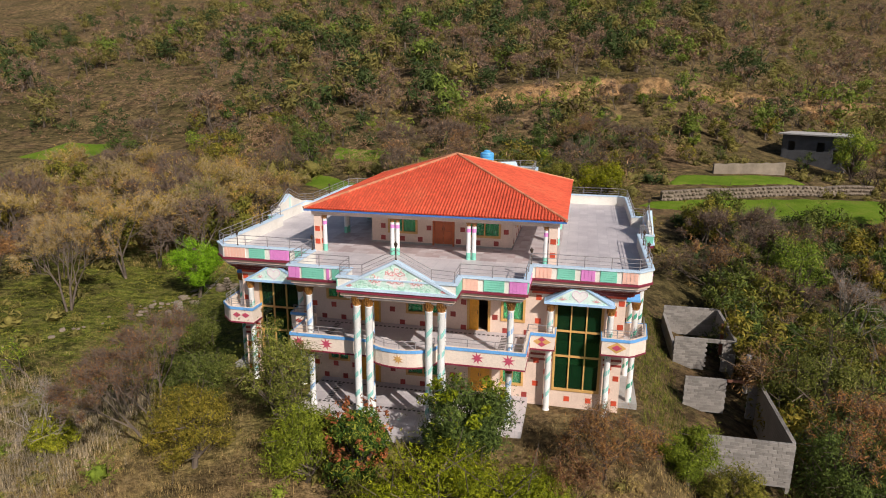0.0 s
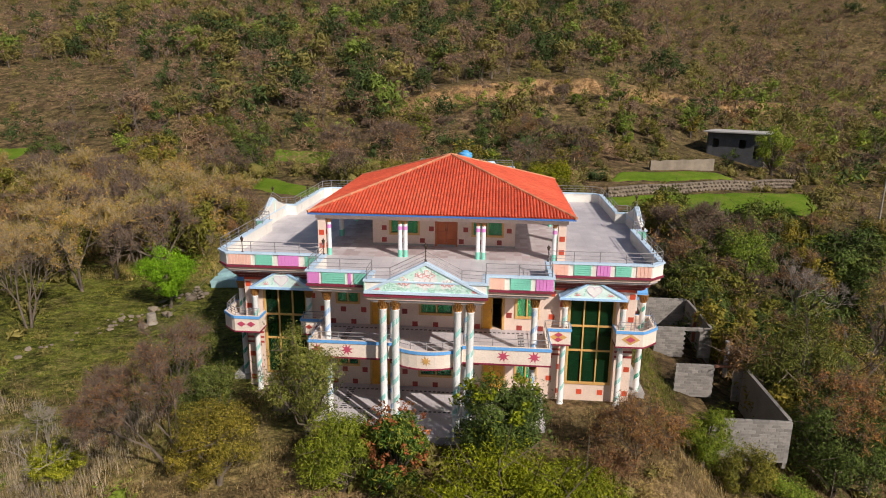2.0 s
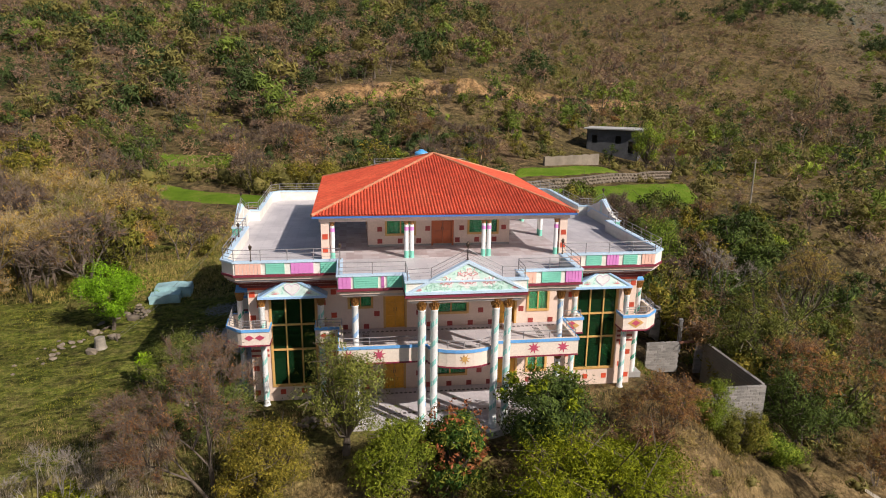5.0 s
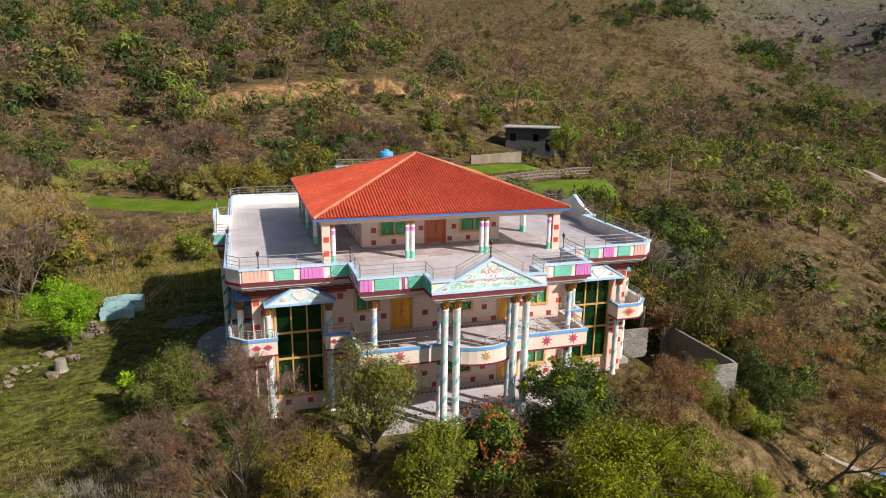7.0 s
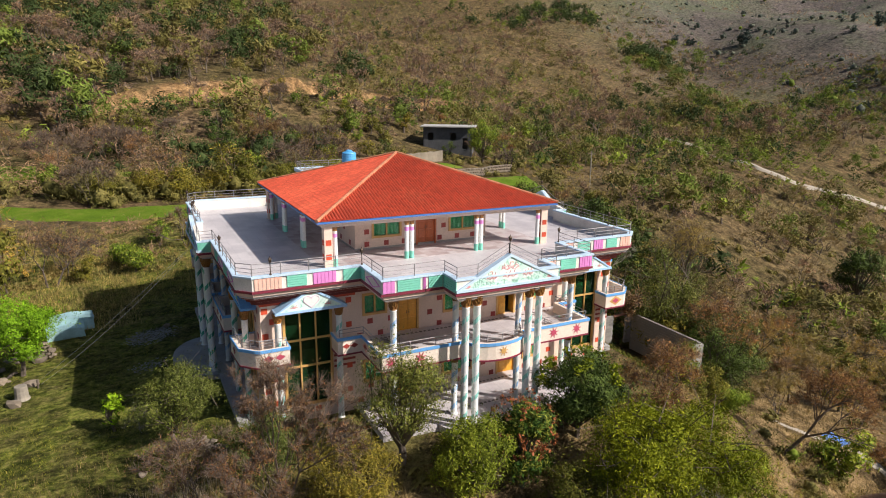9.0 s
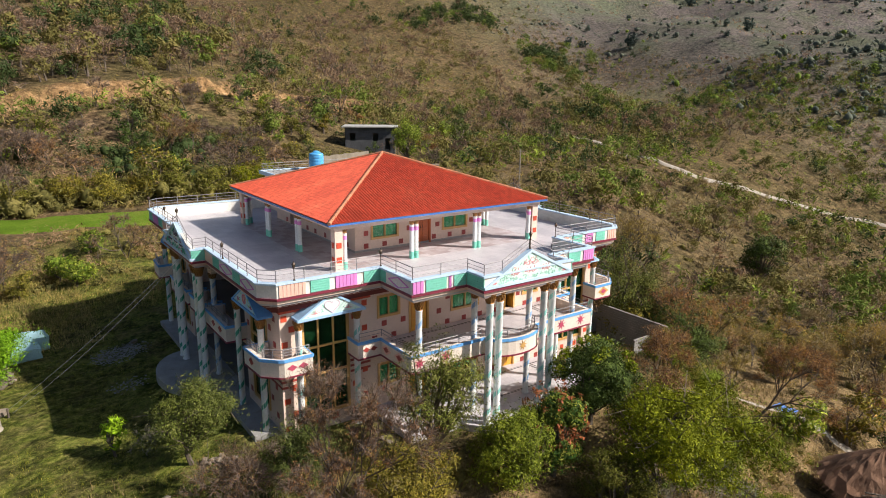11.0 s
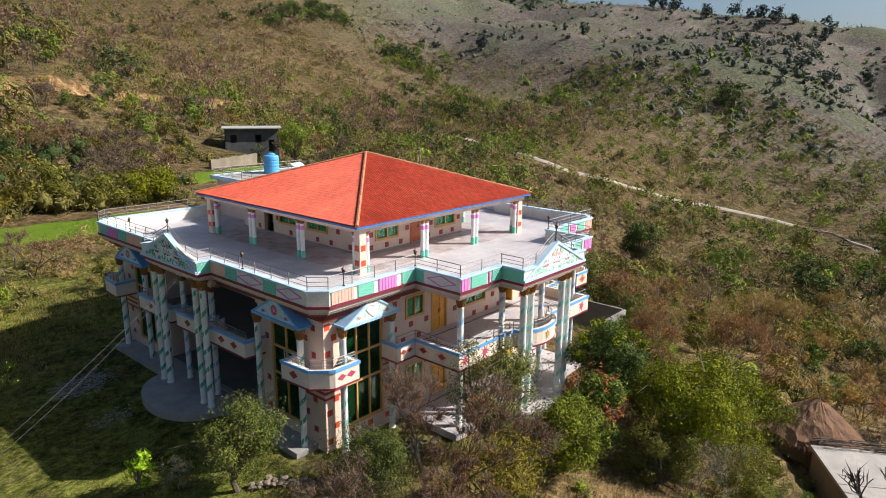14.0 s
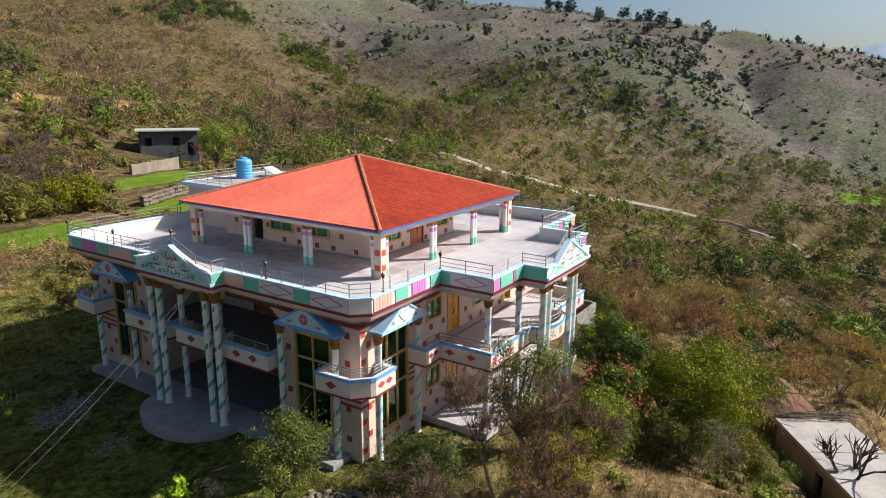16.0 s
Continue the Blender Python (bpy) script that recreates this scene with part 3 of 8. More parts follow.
def door(F, u0, u1, z0, z1, mat=YELLOWWOOD, opened=0, pane_top=False, label=""):
    d = new("door")
    d.parent = house
    if label:
        tagged(d, label)
    bm = bmesh.new()
    bx(bm, u0 - 0.06, u0 + 0.05, -0.12, 0.04, z0, z1 + 0.06, F)
    bx(bm, u1 - 0.05, u1 + 0.06, -0.12, 0.04, z0, z1 + 0.06, F)
    bx(bm, u0 + 0.05, u1 - 0.05, -0.12, 0.04, z1 - 0.05, z1 + 0.06, F)
    part("frame", bm, mat if mat is BROWNWOOD else OCHRE, d)
    um = (u0 + u1) / 2
    for k, (a, b) in enumerate(((u0 + 0.05, um), (um, u1 - 0.05))):
        bm = bmesh.new()
        top = z1 - 0.55 if pane_top else z1 - 0.05
        w = b - a

        def G(u, dd, z, a=a, b=b, k=k):
            if opened and k == 1:
                return F(a + (0.06 + dd), -(u - a), z) if k == 0 else F(b - 0.06 - dd, -(b - u), z)
            return F(u, dd, z)
        bx(bm, a + 0.006, b - 0.006, -0.08, -0.04, z0 + 0.02, top, G)
        for r0, r1 in ((0.06, 0.3), (0.36, 0.62), (0.68, 0.94)):
            h = top - z0
            bx(bm, a + w * 0.16, b - w * 0.16, -0.05, -0.015, z0 + h * r0, z0 + h * r1, G)
        leaf = part("leaf", bm, mat, d)
        bm = bmesh.new()
        uh = b - 0.06 if k == 0 else a + 0.06
        tube(bm, G(uh, -0.04, z0 + 0.95), G(uh, 0.03, z0 + 0.95), 0.016)
        tube(bm, G(uh, 0.03, z0 + 0.95), G(uh, 0.03, z0 + 1.12), 0.014)
        part("handle", bm, BRONZE, leaf)
        if pane_top:
            bm = bmesh.new()
            bx(bm, a + 0.03, b - 0.03, -0.07, -0.06, top + 0.05, z1 - 0.06, F)
            part("pane", bm, PANE, d)
    if pane_top:
        bm = bmesh.new()
        bx(bm, u0 + 0.05, u1 - 0.05, -0.09, 0.0, z1 - 0.56, z1 - 0.5, F)
        bx(bm, um - 0.03, um + 0.03, -0.09, 0.0, z1 - 0.5, z1 - 0.05, F)
        part("rail", bm, mat, d)
    return d


# storey walls with their openings
GLASSES = [(-9.25, -6.95, 0.45, 5.45), (6.95, 9.25, 0.6, 5.45)]
UPPER_WINDOWS = [(-5.3, -4.08, 4.62, 5.68), (-0.85, 0.95, 4.15, 5.68), (4.2, 5.35, 4.15, 5.45)]
LOWER_WINDOWS = [(-5.3, -4.15, 1.05, 2.15), (-0.87, 0.95, 0.6, 2.2), (4.28, 5.38, 0.62, 2.2)]
UPPER_DOORS = [(-3.45, -2.35, FL1, 5.72), (2.45, 3.55, FL1, 5.72)]
LOWER_DOORS = [(-3.5, -2.4, -0.05, 2.25), (2.55, 3.7, -0.05, 2.25)]
openings = GLASSES + UPPER_WINDOWS + LOWER_WINDOWS + UPPER_DOORS + LOWER_DOORS
bm = bmesh.new()
wall_mesh(bm, FRONT, -10.3, 10.3, -0.9, 6.5, openings)
part("front_wall", bm, CREAM, house, "cream painted front wall with red square tiles")
SIDE_GLASS = [(1.65, 3.75, 0.45, 4.95), (15.75, 17.85, 0.45, 4.95)]
for F, nm in ((WEST, "west_wall"), (EAST, "east_wall")):
    bm = bmesh.new()
    wall_mesh(bm, F, 0.25, 4.7, -0.9, 6.5, SIDE_GLASS)
    wall_mesh(bm, F, 14.8, 19.25, -0.9, 6.5, SIDE_GLASS)
    # spandrels over the open verandah, with haunches
    bx(bm, 4.7, 14.8, -0.25, 0, 5.95, 6.5, F)
    bx(bm, 4.7, 14.8, -0.25, 0, 2.75, FL1 - 0.3, F)
    for u in (4.7, 14.8):
        s = 1 if u < 9 else -1
        for k in range(4):
            bx(bm, min(u, u + s * (0.75 - 0.19 * k)), max(u, u + s * (0.75 - 0.19 * k)), -0.25, 0, 5.95 - 0.14 * (k + 1), 5.95 - 0.14 * k, F)
    part(nm, bm, CREAM, house)
    bm = bmesh.new()
    wall_mesh(bm, F, 4.7, 14.8, -0.9, 6.5, [(8.9, 10.6, -0.05, 2.3), (8.9, 10.6, FL1, 5.7), (5.6, 7.2, 0.9, 2.2), (12.2, 13.8, 0.9, 2.2), (5.6, 7.2, 4.4, 5.6), (12.2, 13.8, 4.4, 5.6)], 0.25)
    for v in bm.verts:
        v.co.x -= math.copysign(3.7, v.co.x)
    for u in (4.7, 14.55):
        bx(bm, u, u + 0.25, -3.7, -0.25, -0.9, 6.5, F)
    part("verandah_wall", bm, CREAM, house)
    G = (lambda F: (lambda u, d, z: F(u, d - 3.7, z)))(F)
    for z0, z1 in ((-0.05, 2.3), (FL1, 5.7)):
        door(G, 8.9, 10.6, z0, z1, BROWNWOOD)
    for u in (5.6, 12.2):
        for z0, z1 in ((0.9, 2.2), (4.4, 5.6)):
            window(G, u, u + 1.6, z0, z1)
    for u0, u1, z0, z1 in SIDE_GLASS:
        window(F, u0, u1, z0, z1, 1, (2.45, 3.8), DARKPANE, curtain=False, name="glass_wall")
bm = bmesh.new()
wall_mesh(bm, BACK, -10.3, 10.3, -0.9, 6.5, [])
part("back_wall", bm, CREAM, house)
for u0, u1, z0, z1 in GLASSES:
    window(FRONT, u0, u1, z0, z1, 2, (2.47, 3.83), DARKPANE, curtain=False, name="glass_wall", label="tall double-height dark green glass wall in ochre frame")
for o in UPPER_WINDOWS + LOWER_WINDOWS:
    window(FRONT, *o)
door(FRONT, *UPPER_DOORS[0], label="closed yellow varnished double door")
door(FRONT, *UPPER_DOORS[1], opened=1, label="open yellow varnished double door")
for o in LOWER_DOORS:
    door(FRONT, *o, label="closed yellow varnished double door")
# floors and inner partitions
bm = bmesh.new()
bx(bm, -10.05, 10.05, 0.25, 19.25, -0.9, -0.06)
bx(bm, -10.05, 10.05, 0.25, 19.25, FL1 - 0.25, FL1 - 0.005)
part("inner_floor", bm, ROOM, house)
for z0, z1 in ((-0.06, FL1 - 0.25), (FL1, 6.45)):
    for x in (-6.3, -1.9, 1.9, 6.3):
        bm = bmesh.new()
        bx(bm, x - 0.1, x + 0.1, 0.25, 19.25, z0, z1)
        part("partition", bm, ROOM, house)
    for a, b in ((-6.2, -2.0), (-1.8, 1.8), (2.0, 6.2)):
        bm = bmesh.new()
        bx(bm, a, b, 4.0, 4.2, z0, z1)
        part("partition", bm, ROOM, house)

# red square tiles in a chequer over the walls
bm = bmesh.new()
bx(bm, -0.14, 0.14, -0.012, 0.0, -0.14, 0.14)
sq_mesh = finish("wall_tile", bm, RED)
bm = bmesh.new()
bx(bm, -0.14, 0.14, -0.012, 0.0, -0.14, 0.14)
sq_dark = finish("wall_tile", bm, DARKRED)


def wall_tile(m, dark=False):
    ob = part("wall_tile", sq_dark if dark else sq_mesh, None, house, at=m)
    return ob


ROWS_Z = [(0.1, 0), (0.8, 1), (1.5, 0), (2.1, 1), (3.57, 0), (4.26, 1), (4.96, 0), (5.52, 1)]
for z, odd in ROWS_Z:
    for k in range(-9, 10):
        x = 1.1 * k + (0.55 if odd else 0)
        if abs(x) > 9.4 or any(a - 0.24 < x < b + 0.24 and c - 0.2 < z < d + 0.2 for a, b, c, d in openings):
            continue
        wall_tile(pose(x, -0.003, z), abs(x) < 5.7)
for s in (-1, 1):
    for x, z in ((10.08, 0.1), (9.7, 0.78), (10.08, 1.48), (9.7, 2.07), (10.1, 4.26), (9.75, 4.95), (10.1, 5.5)):
        wall_tile(pose(s * x, -0.003, z))
    for u, z in ((0.7, 0.56), (1.28, 1.25), (0.7, 2.0), (0.7, 4.1), (1.25, 4.78), (0.7, 5.36), (4.2, 0.56), (4.2, 2.0), (4.2, 4.1), (4.2, 5.2)):
        for v in (u, 19.5 - u):
            wall_tile(pose(s * 10.303, v, z, 0, 0, -90 if s < 0 else 90), True)

# painted bands round the corner blocks
bands = [(5.8, 0.13, RED), (2.74, 0.12, DARKRED), (2.46, 0.12, DARKRED), (2.18, 0.12, DARKRED)]
for s in (-1, 1):
    for z, h, m in bands:
        inner = 5.7 if z > 5 else 9.4
        runs = [(*sorted((s * 10.308, s * inner)), -0.008, 0.0)]
        x0, x1 = sorted((s * 10.308, s * 10.3))
        runs += [(x0, x1, 0.0, 4.7 if z > 5 else 1.5), (x0, x1, 14.8 if z > 5 else 18.0, 19.5)]
        if z < 5:
            runs.append((*sorted((s * 5.75, s * 6.85)), -0.008, 0.0))
        for r in runs:
            bm = bmesh.new()
            bx(bm, *r, z - h / 2, z + h / 2)
            part("painted_band", bm, m, house)

# ---- roof terrace slab, parapet, cornice ----
HALF = [(2.75, -5.0), (2.75, -3.75), (5.75, -3.75), (5.75, -1.05), (10.75, -1.05), (11.4, -0.4), (11.4, 6.95), (12.1, 6.95), (12.1, 12.55), (11.4, 12.55), (11.4, 19.9), (10.75, 20.55)]
OUTLINE = HALF + [(-x, y) for x, y in HALF[::-1]]
bm = bmesh.new()
slab(bm, inset(OUTLINE, 0.21), 6.42, FL2)
part("terrace_floor", bm, MARBLE, house, "pale speckled marble terrace floor")
bm = bmesh.new()
bx(bm, -6.75, 6.85, 1.7, 15.5, FL2 - 0.02, FL2 + 0.005)
part("pavilion_floor", bm, CHECK, house, "pinkish chequered tile floor under the roof")
bm = bmesh.new()
slab(bm, inset(OUTLINE, 0.32), 6.33, 6.41)
part("soffit", bm, CREAM, house)
bm = bmesh.new()
ring(bm, OUTLINE, 0.02, 0.21, 6.83, 7.42)
ring(bm, OUTLINE, 0.152, 0.208, 6.74, 6.83)
part("parapet", bm, WHITEWASH, house, "whitewashed terrace parapet")
bm = bmesh.new()
ring(bm, OUTLINE, -0.05, 0.25, 7.42, 7.5)
part("parapet_cap", bm, SKYBLUE, house, "pale blue parapet coping")
bm = bmesh.new()
ring(bm, OUTLINE, -0.03, 0.15, 6.72, 6.83)
part("cornice", bm, MAROON, house, "maroon painted cornice")
bm = bmesh.new()
ring(bm, OUTLINE, 0.1, 0.205, 6.55, 6.72)
part("cornice_bed", bm, CREAM, house)


# stepped, banded cornice under the overhang of the main block
# maroon stripes; the topmost is the overhang's shadow painted as a band
BANDRED = plain("dark_maroon_band", (0.17, 0.025, 0.022), 0.6, var=0.2)
BODY = [(10.75, -1.05), (11.4, -0.4), (11.4, 19.9), (10.75, 20.55), (-10.75, 20.55), (-11.4, 19.9), (-11.4, -0.4), (-10.75, -1.05)]
for d, z0, z1 in ((0.3, 6.36, 6.549), (0.52, 6.16, 6.36), (0.74, 5.96, 6.16)):
    bm = bmesh.new()
    ring(bm, BODY, d, 1.04, z0, z1)
    part("cornice_step", bm, CREAM, house)
    bm = bmesh.new()
    ring(bm, BODY, d - 0.012, d + 0.05, z0 - 0.005, z0 + 0.115)
    part("painted_band", bm, BANDRED, house)


def panel(p, q, a, b, style, z0=6.86, z1=7.4):
    """A painted, ribbed panel on the parapet between a and b metres along the side p-q."""
    p, q = Vector(p), Vector(q)
    d = (q - p).normalized()
    n = Vector((d.y, -d.x))
    def F(u, dd, z):
        c = p + d * u + n * dd
        return (c.x, c.y, z)
    bm = bmesh.new()
    w = b - a
    mats = {"salmon": (SALMON, SALMON), "pink": (PINK, PINK), "green": (MINT, MINT), "mint": (MINT, MINT), "bars": (SALMON, WHITE), "rose": (SALMON, SALMON)}
    slats = []
    if style in ("salmon", "pink", "bars"):
        k = max(3, round(w / 0.17))
        slats = [(a + w * i / k + 0.012, a + w * (i + 1) / k - 0.012, z0, z1) for i in range(k)]
        bx(bm, a, b, -0.02, 0.002, z0, z1, F)
    elif style in ("green", "mint"):
        h = (z1 - z0) / 5
        slats = [(a, b, z0 + h * i + 0.012, z0 + h * (i + 1) - 0.012) for i in range(5)]
        bx(bm, a + 0.002, b - 0.002, -0.02, 0.002, z0, z1, F)
    elif style == "rose":
        bx(bm, a, b, -0.022, 0.015, z0, z1, F)
    if style == "diamond":
        cu, cz, hu, hz = (a + b) / 2, (z0 + z1) / 2, w * 0.46, (z1 - z0) * 0.44
        pts = [(cu - hu, cz), (cu, cz - hz), (cu + hu, cz), (cu, cz + hz)]
        for (u0, v0), (u1, v1) in zip(pts, pts[1:] + pts[:1]):
            e = Vector((u1 - u0, v1 - v0)).normalized()
            f = Vector((-e.y, e.x)) * 0.022
            bx4 = [(u0 + f.x, v0 + f.y), (u1 + f.x, v1 + f.y), (u1 - f.x, v1 - f.y), (u0 - f.x, v0 - f.y)]
            prism(bm, [F(u, -0.018, v) for u, v in bx4], Vector((n.x, n.y, 0)) * 0.034)
        part("parapet_motif", bm, PINK, house)
        return
    pn = part("parapet_panel", bm, WHITE if style == "bars" else mats[style][0], house)
    for u0, u1, v0, v1 in slats:
        bm = bmesh.new()
        bx(bm, u0, u1, -0.018, 0.022, v0, v1, F)
        part("slat", bm, mats[style][0], pn)


def side(i, spec):
    """Panels along one side of the parapet: (share of the length, style or blank)."""
    p, q = OUTLINE[i], OUTLINE[(i + 1) % len(OUTLINE)]
    length = (Vector(q) - Vector(p)).length
    total = sum(w for w, _ in spec)
    u = 0.0
    for w, st in spec:
        e = u + length * w / total
        if st:
            panel(p, q, u + 0.005, e - 0.005, st)
        u = e


side(3, [(0.2, ""), (1.15, "salmon"), (0.4, ""), (1.25, "green"), (0.4, ""), (1.0, "pink"), (0.35, ""), (1.15, "green"), (0.35, ""), (1.1, "bars"), (0.1, "")])
side(1, [(0.05, ""), (1.0, "salmon"), (0.35, ""), (1.3, "green"), (0.3, ""), (1.1, "pink"), (0.05, "")])
side(2, [(0.5, "green"), (0.2, ""), (1.8, "diamond"), (0.2, "")])
N = len(OUTLINE)
side(0, [(1.0, "green")])
side(N - 2, [(1.0, "green")])
side(N - 3, [(0.05, ""), (0.62, "pink"), (0.12, ""), (1.2, "green"), (0.14, ""), (0.16, "pink"), (0.14, ""), (0.75, "green"), (0.05, "")])
side(N - 4, [(0.5, "green"), (0.15, ""), (1.8, "diamond"), (0.2, "")])
side(N - 5, [(0.1, ""), (1.3, "bars"), (0.22, ""), (0.95, "green"), (0.3, ""), (1.15, "pink"), (0.35, ""), (0.9, "green")])
side(N - 7, [(1.2, "rose"), (0.85, "green"), (1.9, "diamond"), (0.85, "green"), (1.7, "diamond"), (0.2, "")])
side(N - 11, [(0.3, ""), (0.7, "green"), (1.1, "pink"), (0.08, ""), (0.75, "green"), (0.08, ""), (1.5, "rose"), (1.1, "green")])
for i in (5, 9):
    side(i, [(1.5, "diamond"), (0.7, "green"), (1.5, "diamond"), (0.8, "green"), (1.0, "rose")])
for i in (6, 8, N - 8, N - 10):
    side(i, [(1.0, "green")])


def gable(F, c, half, z0, z1, thick, deep=0.0, fancy=True, hood=False):
    """A painted pediment; F maps (along, outwards, up)."""
    g = new("hood" if hood else "gable")
    g.parent = house
    tagged(g, "painted pediment hood on gilt columns" if hood else "mint pediment with pale blue border and red lettering relief")
    bm = bmesh.new()
    prism(bm, [F(c - half, -deep, z0), F(c + half, -deep, z0), F(c, -deep, z1)], Vector(F(0, deep, 0)) - Vector(F(0, 0, 0)))
    part("gable_field", bm, PALEMINT if not hood else HOODMINT if fancy else HOODBLUE, g)
    bw = 0.13 if not hood else 0.1
    slope = Vector((half, z1 - z0)).normalized()
    bm = bmesh.new()
    for s in (-1, 1):
        a, b = (c + s * (half + 0.1), z0 - 0.02), (c, z1 + 0.07)
        e = Vector((b[0] - a[0], b[1] - a[1])).normalized()
        f = Vector((e.y, -e.x)) * (bw * s)
        if f.y > 0:
            f = -f
        q = [a, b, (b[0], b[1] + f.y * 1.25), (a[0] + f.x - s * 0.05, a[1] + f.y + 0.06)]
        prism(bm, [F(u, -deep - 0.02, v) for u, v in q], Vector(F(0, deep + 0.07, 0)) - Vector(F(0, 0, 0)))
    bx(bm, c - half - 0.08, c + half + 0.08, -deep, 0.06, z0 - 0.1, z0 + 0.02, F)
    part("gable_border", bm, SKYBLUE if not hood else HOODTRIM if fancy else BLUE_TRIM, g, "pale blue raised border")
    if hood:
        h = z1 - z0
        k_ = 0.34 if fancy else 0.24
        pts = []
        for k in range(24):
            t = k / 24 * math.tau
            if fancy:
                pts.append((c + k_ * 1.1 * math.sin(t) ** 3, z0 + h * 0.42 + k_ * (13 * math.cos(t) - 5 * math.cos(2 * t) - 2 * math.cos(3 * t) - math.cos(4 * t)) / 16))
            else:
                pts.append((c + k_ * math.sin(t), z0 + h * 0.42 + k_ * math.cos(t)))
        bm = bmesh.new()
        prism(bm, [F(u, -0.01, v) for u, v in pts], Vector(F(0, 0.024, 0)) - Vector(F(0, 0, 0)))
        part("heart_motif" if fancy else "medallion", bm, WHITE if fancy else MAGENTA, g, "white heart with a plum outline" if fancy else "deep red round medallion")
        bm = bmesh.new()
        for (u0, v0), (u1, v1) in zip(pts, pts[1:] + pts[:1]):
            tube(bm, F(u0, 0.02, v0), F(u1, 0.02, v1), 0.014 if fancy else 0.02, n=4)
        if not fancy:
            for q in range(7):
                a0 = q * math.tau / 7
                tube(bm, F(c, 0.018, z0 + h * 0.42), F(c + 0.17 * math.cos(a0), 0.018, z0 + h * 0.42 + 0.17 * math.sin(a0)), 0.022, 0.01, 4)
        tagged(part("motif_outline", bm, MAUVE if fancy else SALMON, g), kind="stuff")
        for s in (-1, 1):
            bm = bmesh.new()
            u, v = c + s * half * 0.5, z0 + h * 0.16
            for k in range(5):
                ang = 0.1 + k * 0.7
                tube(bm, F(u, 0.006, v), F(u + s * 0.2 * math.cos(ang), 0.006, v + 0.17 * math.sin(ang)), 0.026, 0.01, 4)
            part("flower_motif", bm, MAGENTA if not fancy else LETTER, g)
        if fancy:
            bm = bmesh.new()
            lathe(bm, [(0.08, -0.02), (0.07, 0.02), (0.02, 0.035)], 10)
            for v in bm.verts:
                v.co = Vector(F(c + v.co.x, v.co.z, z0 + h * 0.83 + v.co.y))
            part("rosette", bm, LETTER, g)
        # curling leaves on the field
        bm = bmesh.new()
        rnd = random.Random(5)
        for k in range(34 if fancy else 70):
            u, v = rnd.uniform(-1, 1), rnd.uniform(0.04, 0.8)
            if abs(u) + v > 0.86 or abs(u) < 0.2:
                continue
            a0 = rnd.uniform(0, 6.28)
            p = [(c + half * u + 0.07 * math.cos(a0 + q * 0.9), z0 + h * v + 0.05 * math.sin(a0 + q * 0.9)) for q in range(4)]
            for (u0, v0), (u1, v1) in zip(p, p[1:]):
                tube(bm, F(u0, 0.004, v0), F(u1, 0.004, v1), 0.012, n=4)
        tagged(part("leaf_scroll", bm, MINT if fancy else OLIVEVINE, g), kind="stuff")
        return g
    h = z1 - z0
    rnd = random.Random(int(c * 7) + 3)
    for nm, m, count, r in (("leaf_scroll", GREEN if not fancy else VINE, 330, 0.019), ("flower_motif", MAGENTA if not fancy else SALMON, 16, 0.022)):
        bm = bmesh.new()
        for k in range(count):
            u, v = rnd.uniform(-1, 1), rnd.uniform(0.05, 0.82)
            if abs(u) + v > 0.88 or (abs(u) < 0.34 and 0.15 < v < 0.62):
                continue
            a0, turn, size = rnd.uniform(0, 6.28), rnd.choice((-1, 1)), rnd.uniform(0.06, 0.12)
            p = [(c + half * u + size * (1 - q * 0.12) * math.cos(a0 + turn * q * 0.8), z0 + h * v + size * (1 - q * 0.12) * math.sin(a0 + turn * q * 0.8)) for q in range(5)]
            for (u0, v0), (u1, v1) in zip(p, p[1:]):
                tube(bm, F(u0, 0.006, v0), F(u1, 0.006, v1), r, n=4)
        tagged(part(nm, bm, m, g), kind="stuff")
    # a pale cartouche behind each group of lettering
    for cu, cv, ru, rv in ((0.0, 0.45, 0.19, 0.33), (-0.36, 0.3, 0.12, 0.19), (0.36, 0.3, 0.12, 0.19)):
        bm = bmesh.new()
        ring_pts = [(c + half * (cu + ru * (1 + 0.12 * math.cos(8 * a)) * math.cos(a)), z0 + h * (cv + rv * (1 + 0.12 * math.cos(8 * a)) * math.sin(a))) for a in [k * math.tau / 32 for k in range(32)]]
        prism(bm, [F(u, -0.005, v) for u, v in ring_pts], Vector(F(0, 0.013, 0)) - Vector(F(0, 0, 0)))
        part("cartouche", bm, WHITE, g, "white scalloped cartouche")
    # lettering as plain curved bars
    for cu, cv, w, up in ((0.0, 0.55, 0.34, 0.2), (0.0, 0.28, 0.26, 0.17), (-0.36, 0.27, 0.19, 0.17), (0.36, 0.27, 0.19, 0.17)):
        u0, v0 = c + half * cu, z0 + h * cv
        for row in range(2):
            bm = bmesh.new()
            n = 9
            p = [(u0 + w * half * (k / n - 0.5), v0 + row * up * 0.55 + 0.05 * math.sin(k * 1.7 + row * 2)) for k in range(n + 1)]
            for k, (a, b) in enumerate(zip(p, p[1:])):
                tube(bm, F(a[0], 0.014, a[1]), F(b[0], 0.014, b[1]), 0.014 + 0.006 * (k % 2), n=4)
                if k % 3 == row:
                    tube(bm, F(a[0], 0.014, a[1]), F(a[0] + 0.04, 0.014, a[1] + up * 0.8), 0.017, n=4)
            tagged(part("lettering_bar", bm, LETTER if fancy else DARKLETTER, g), kind="stuff")
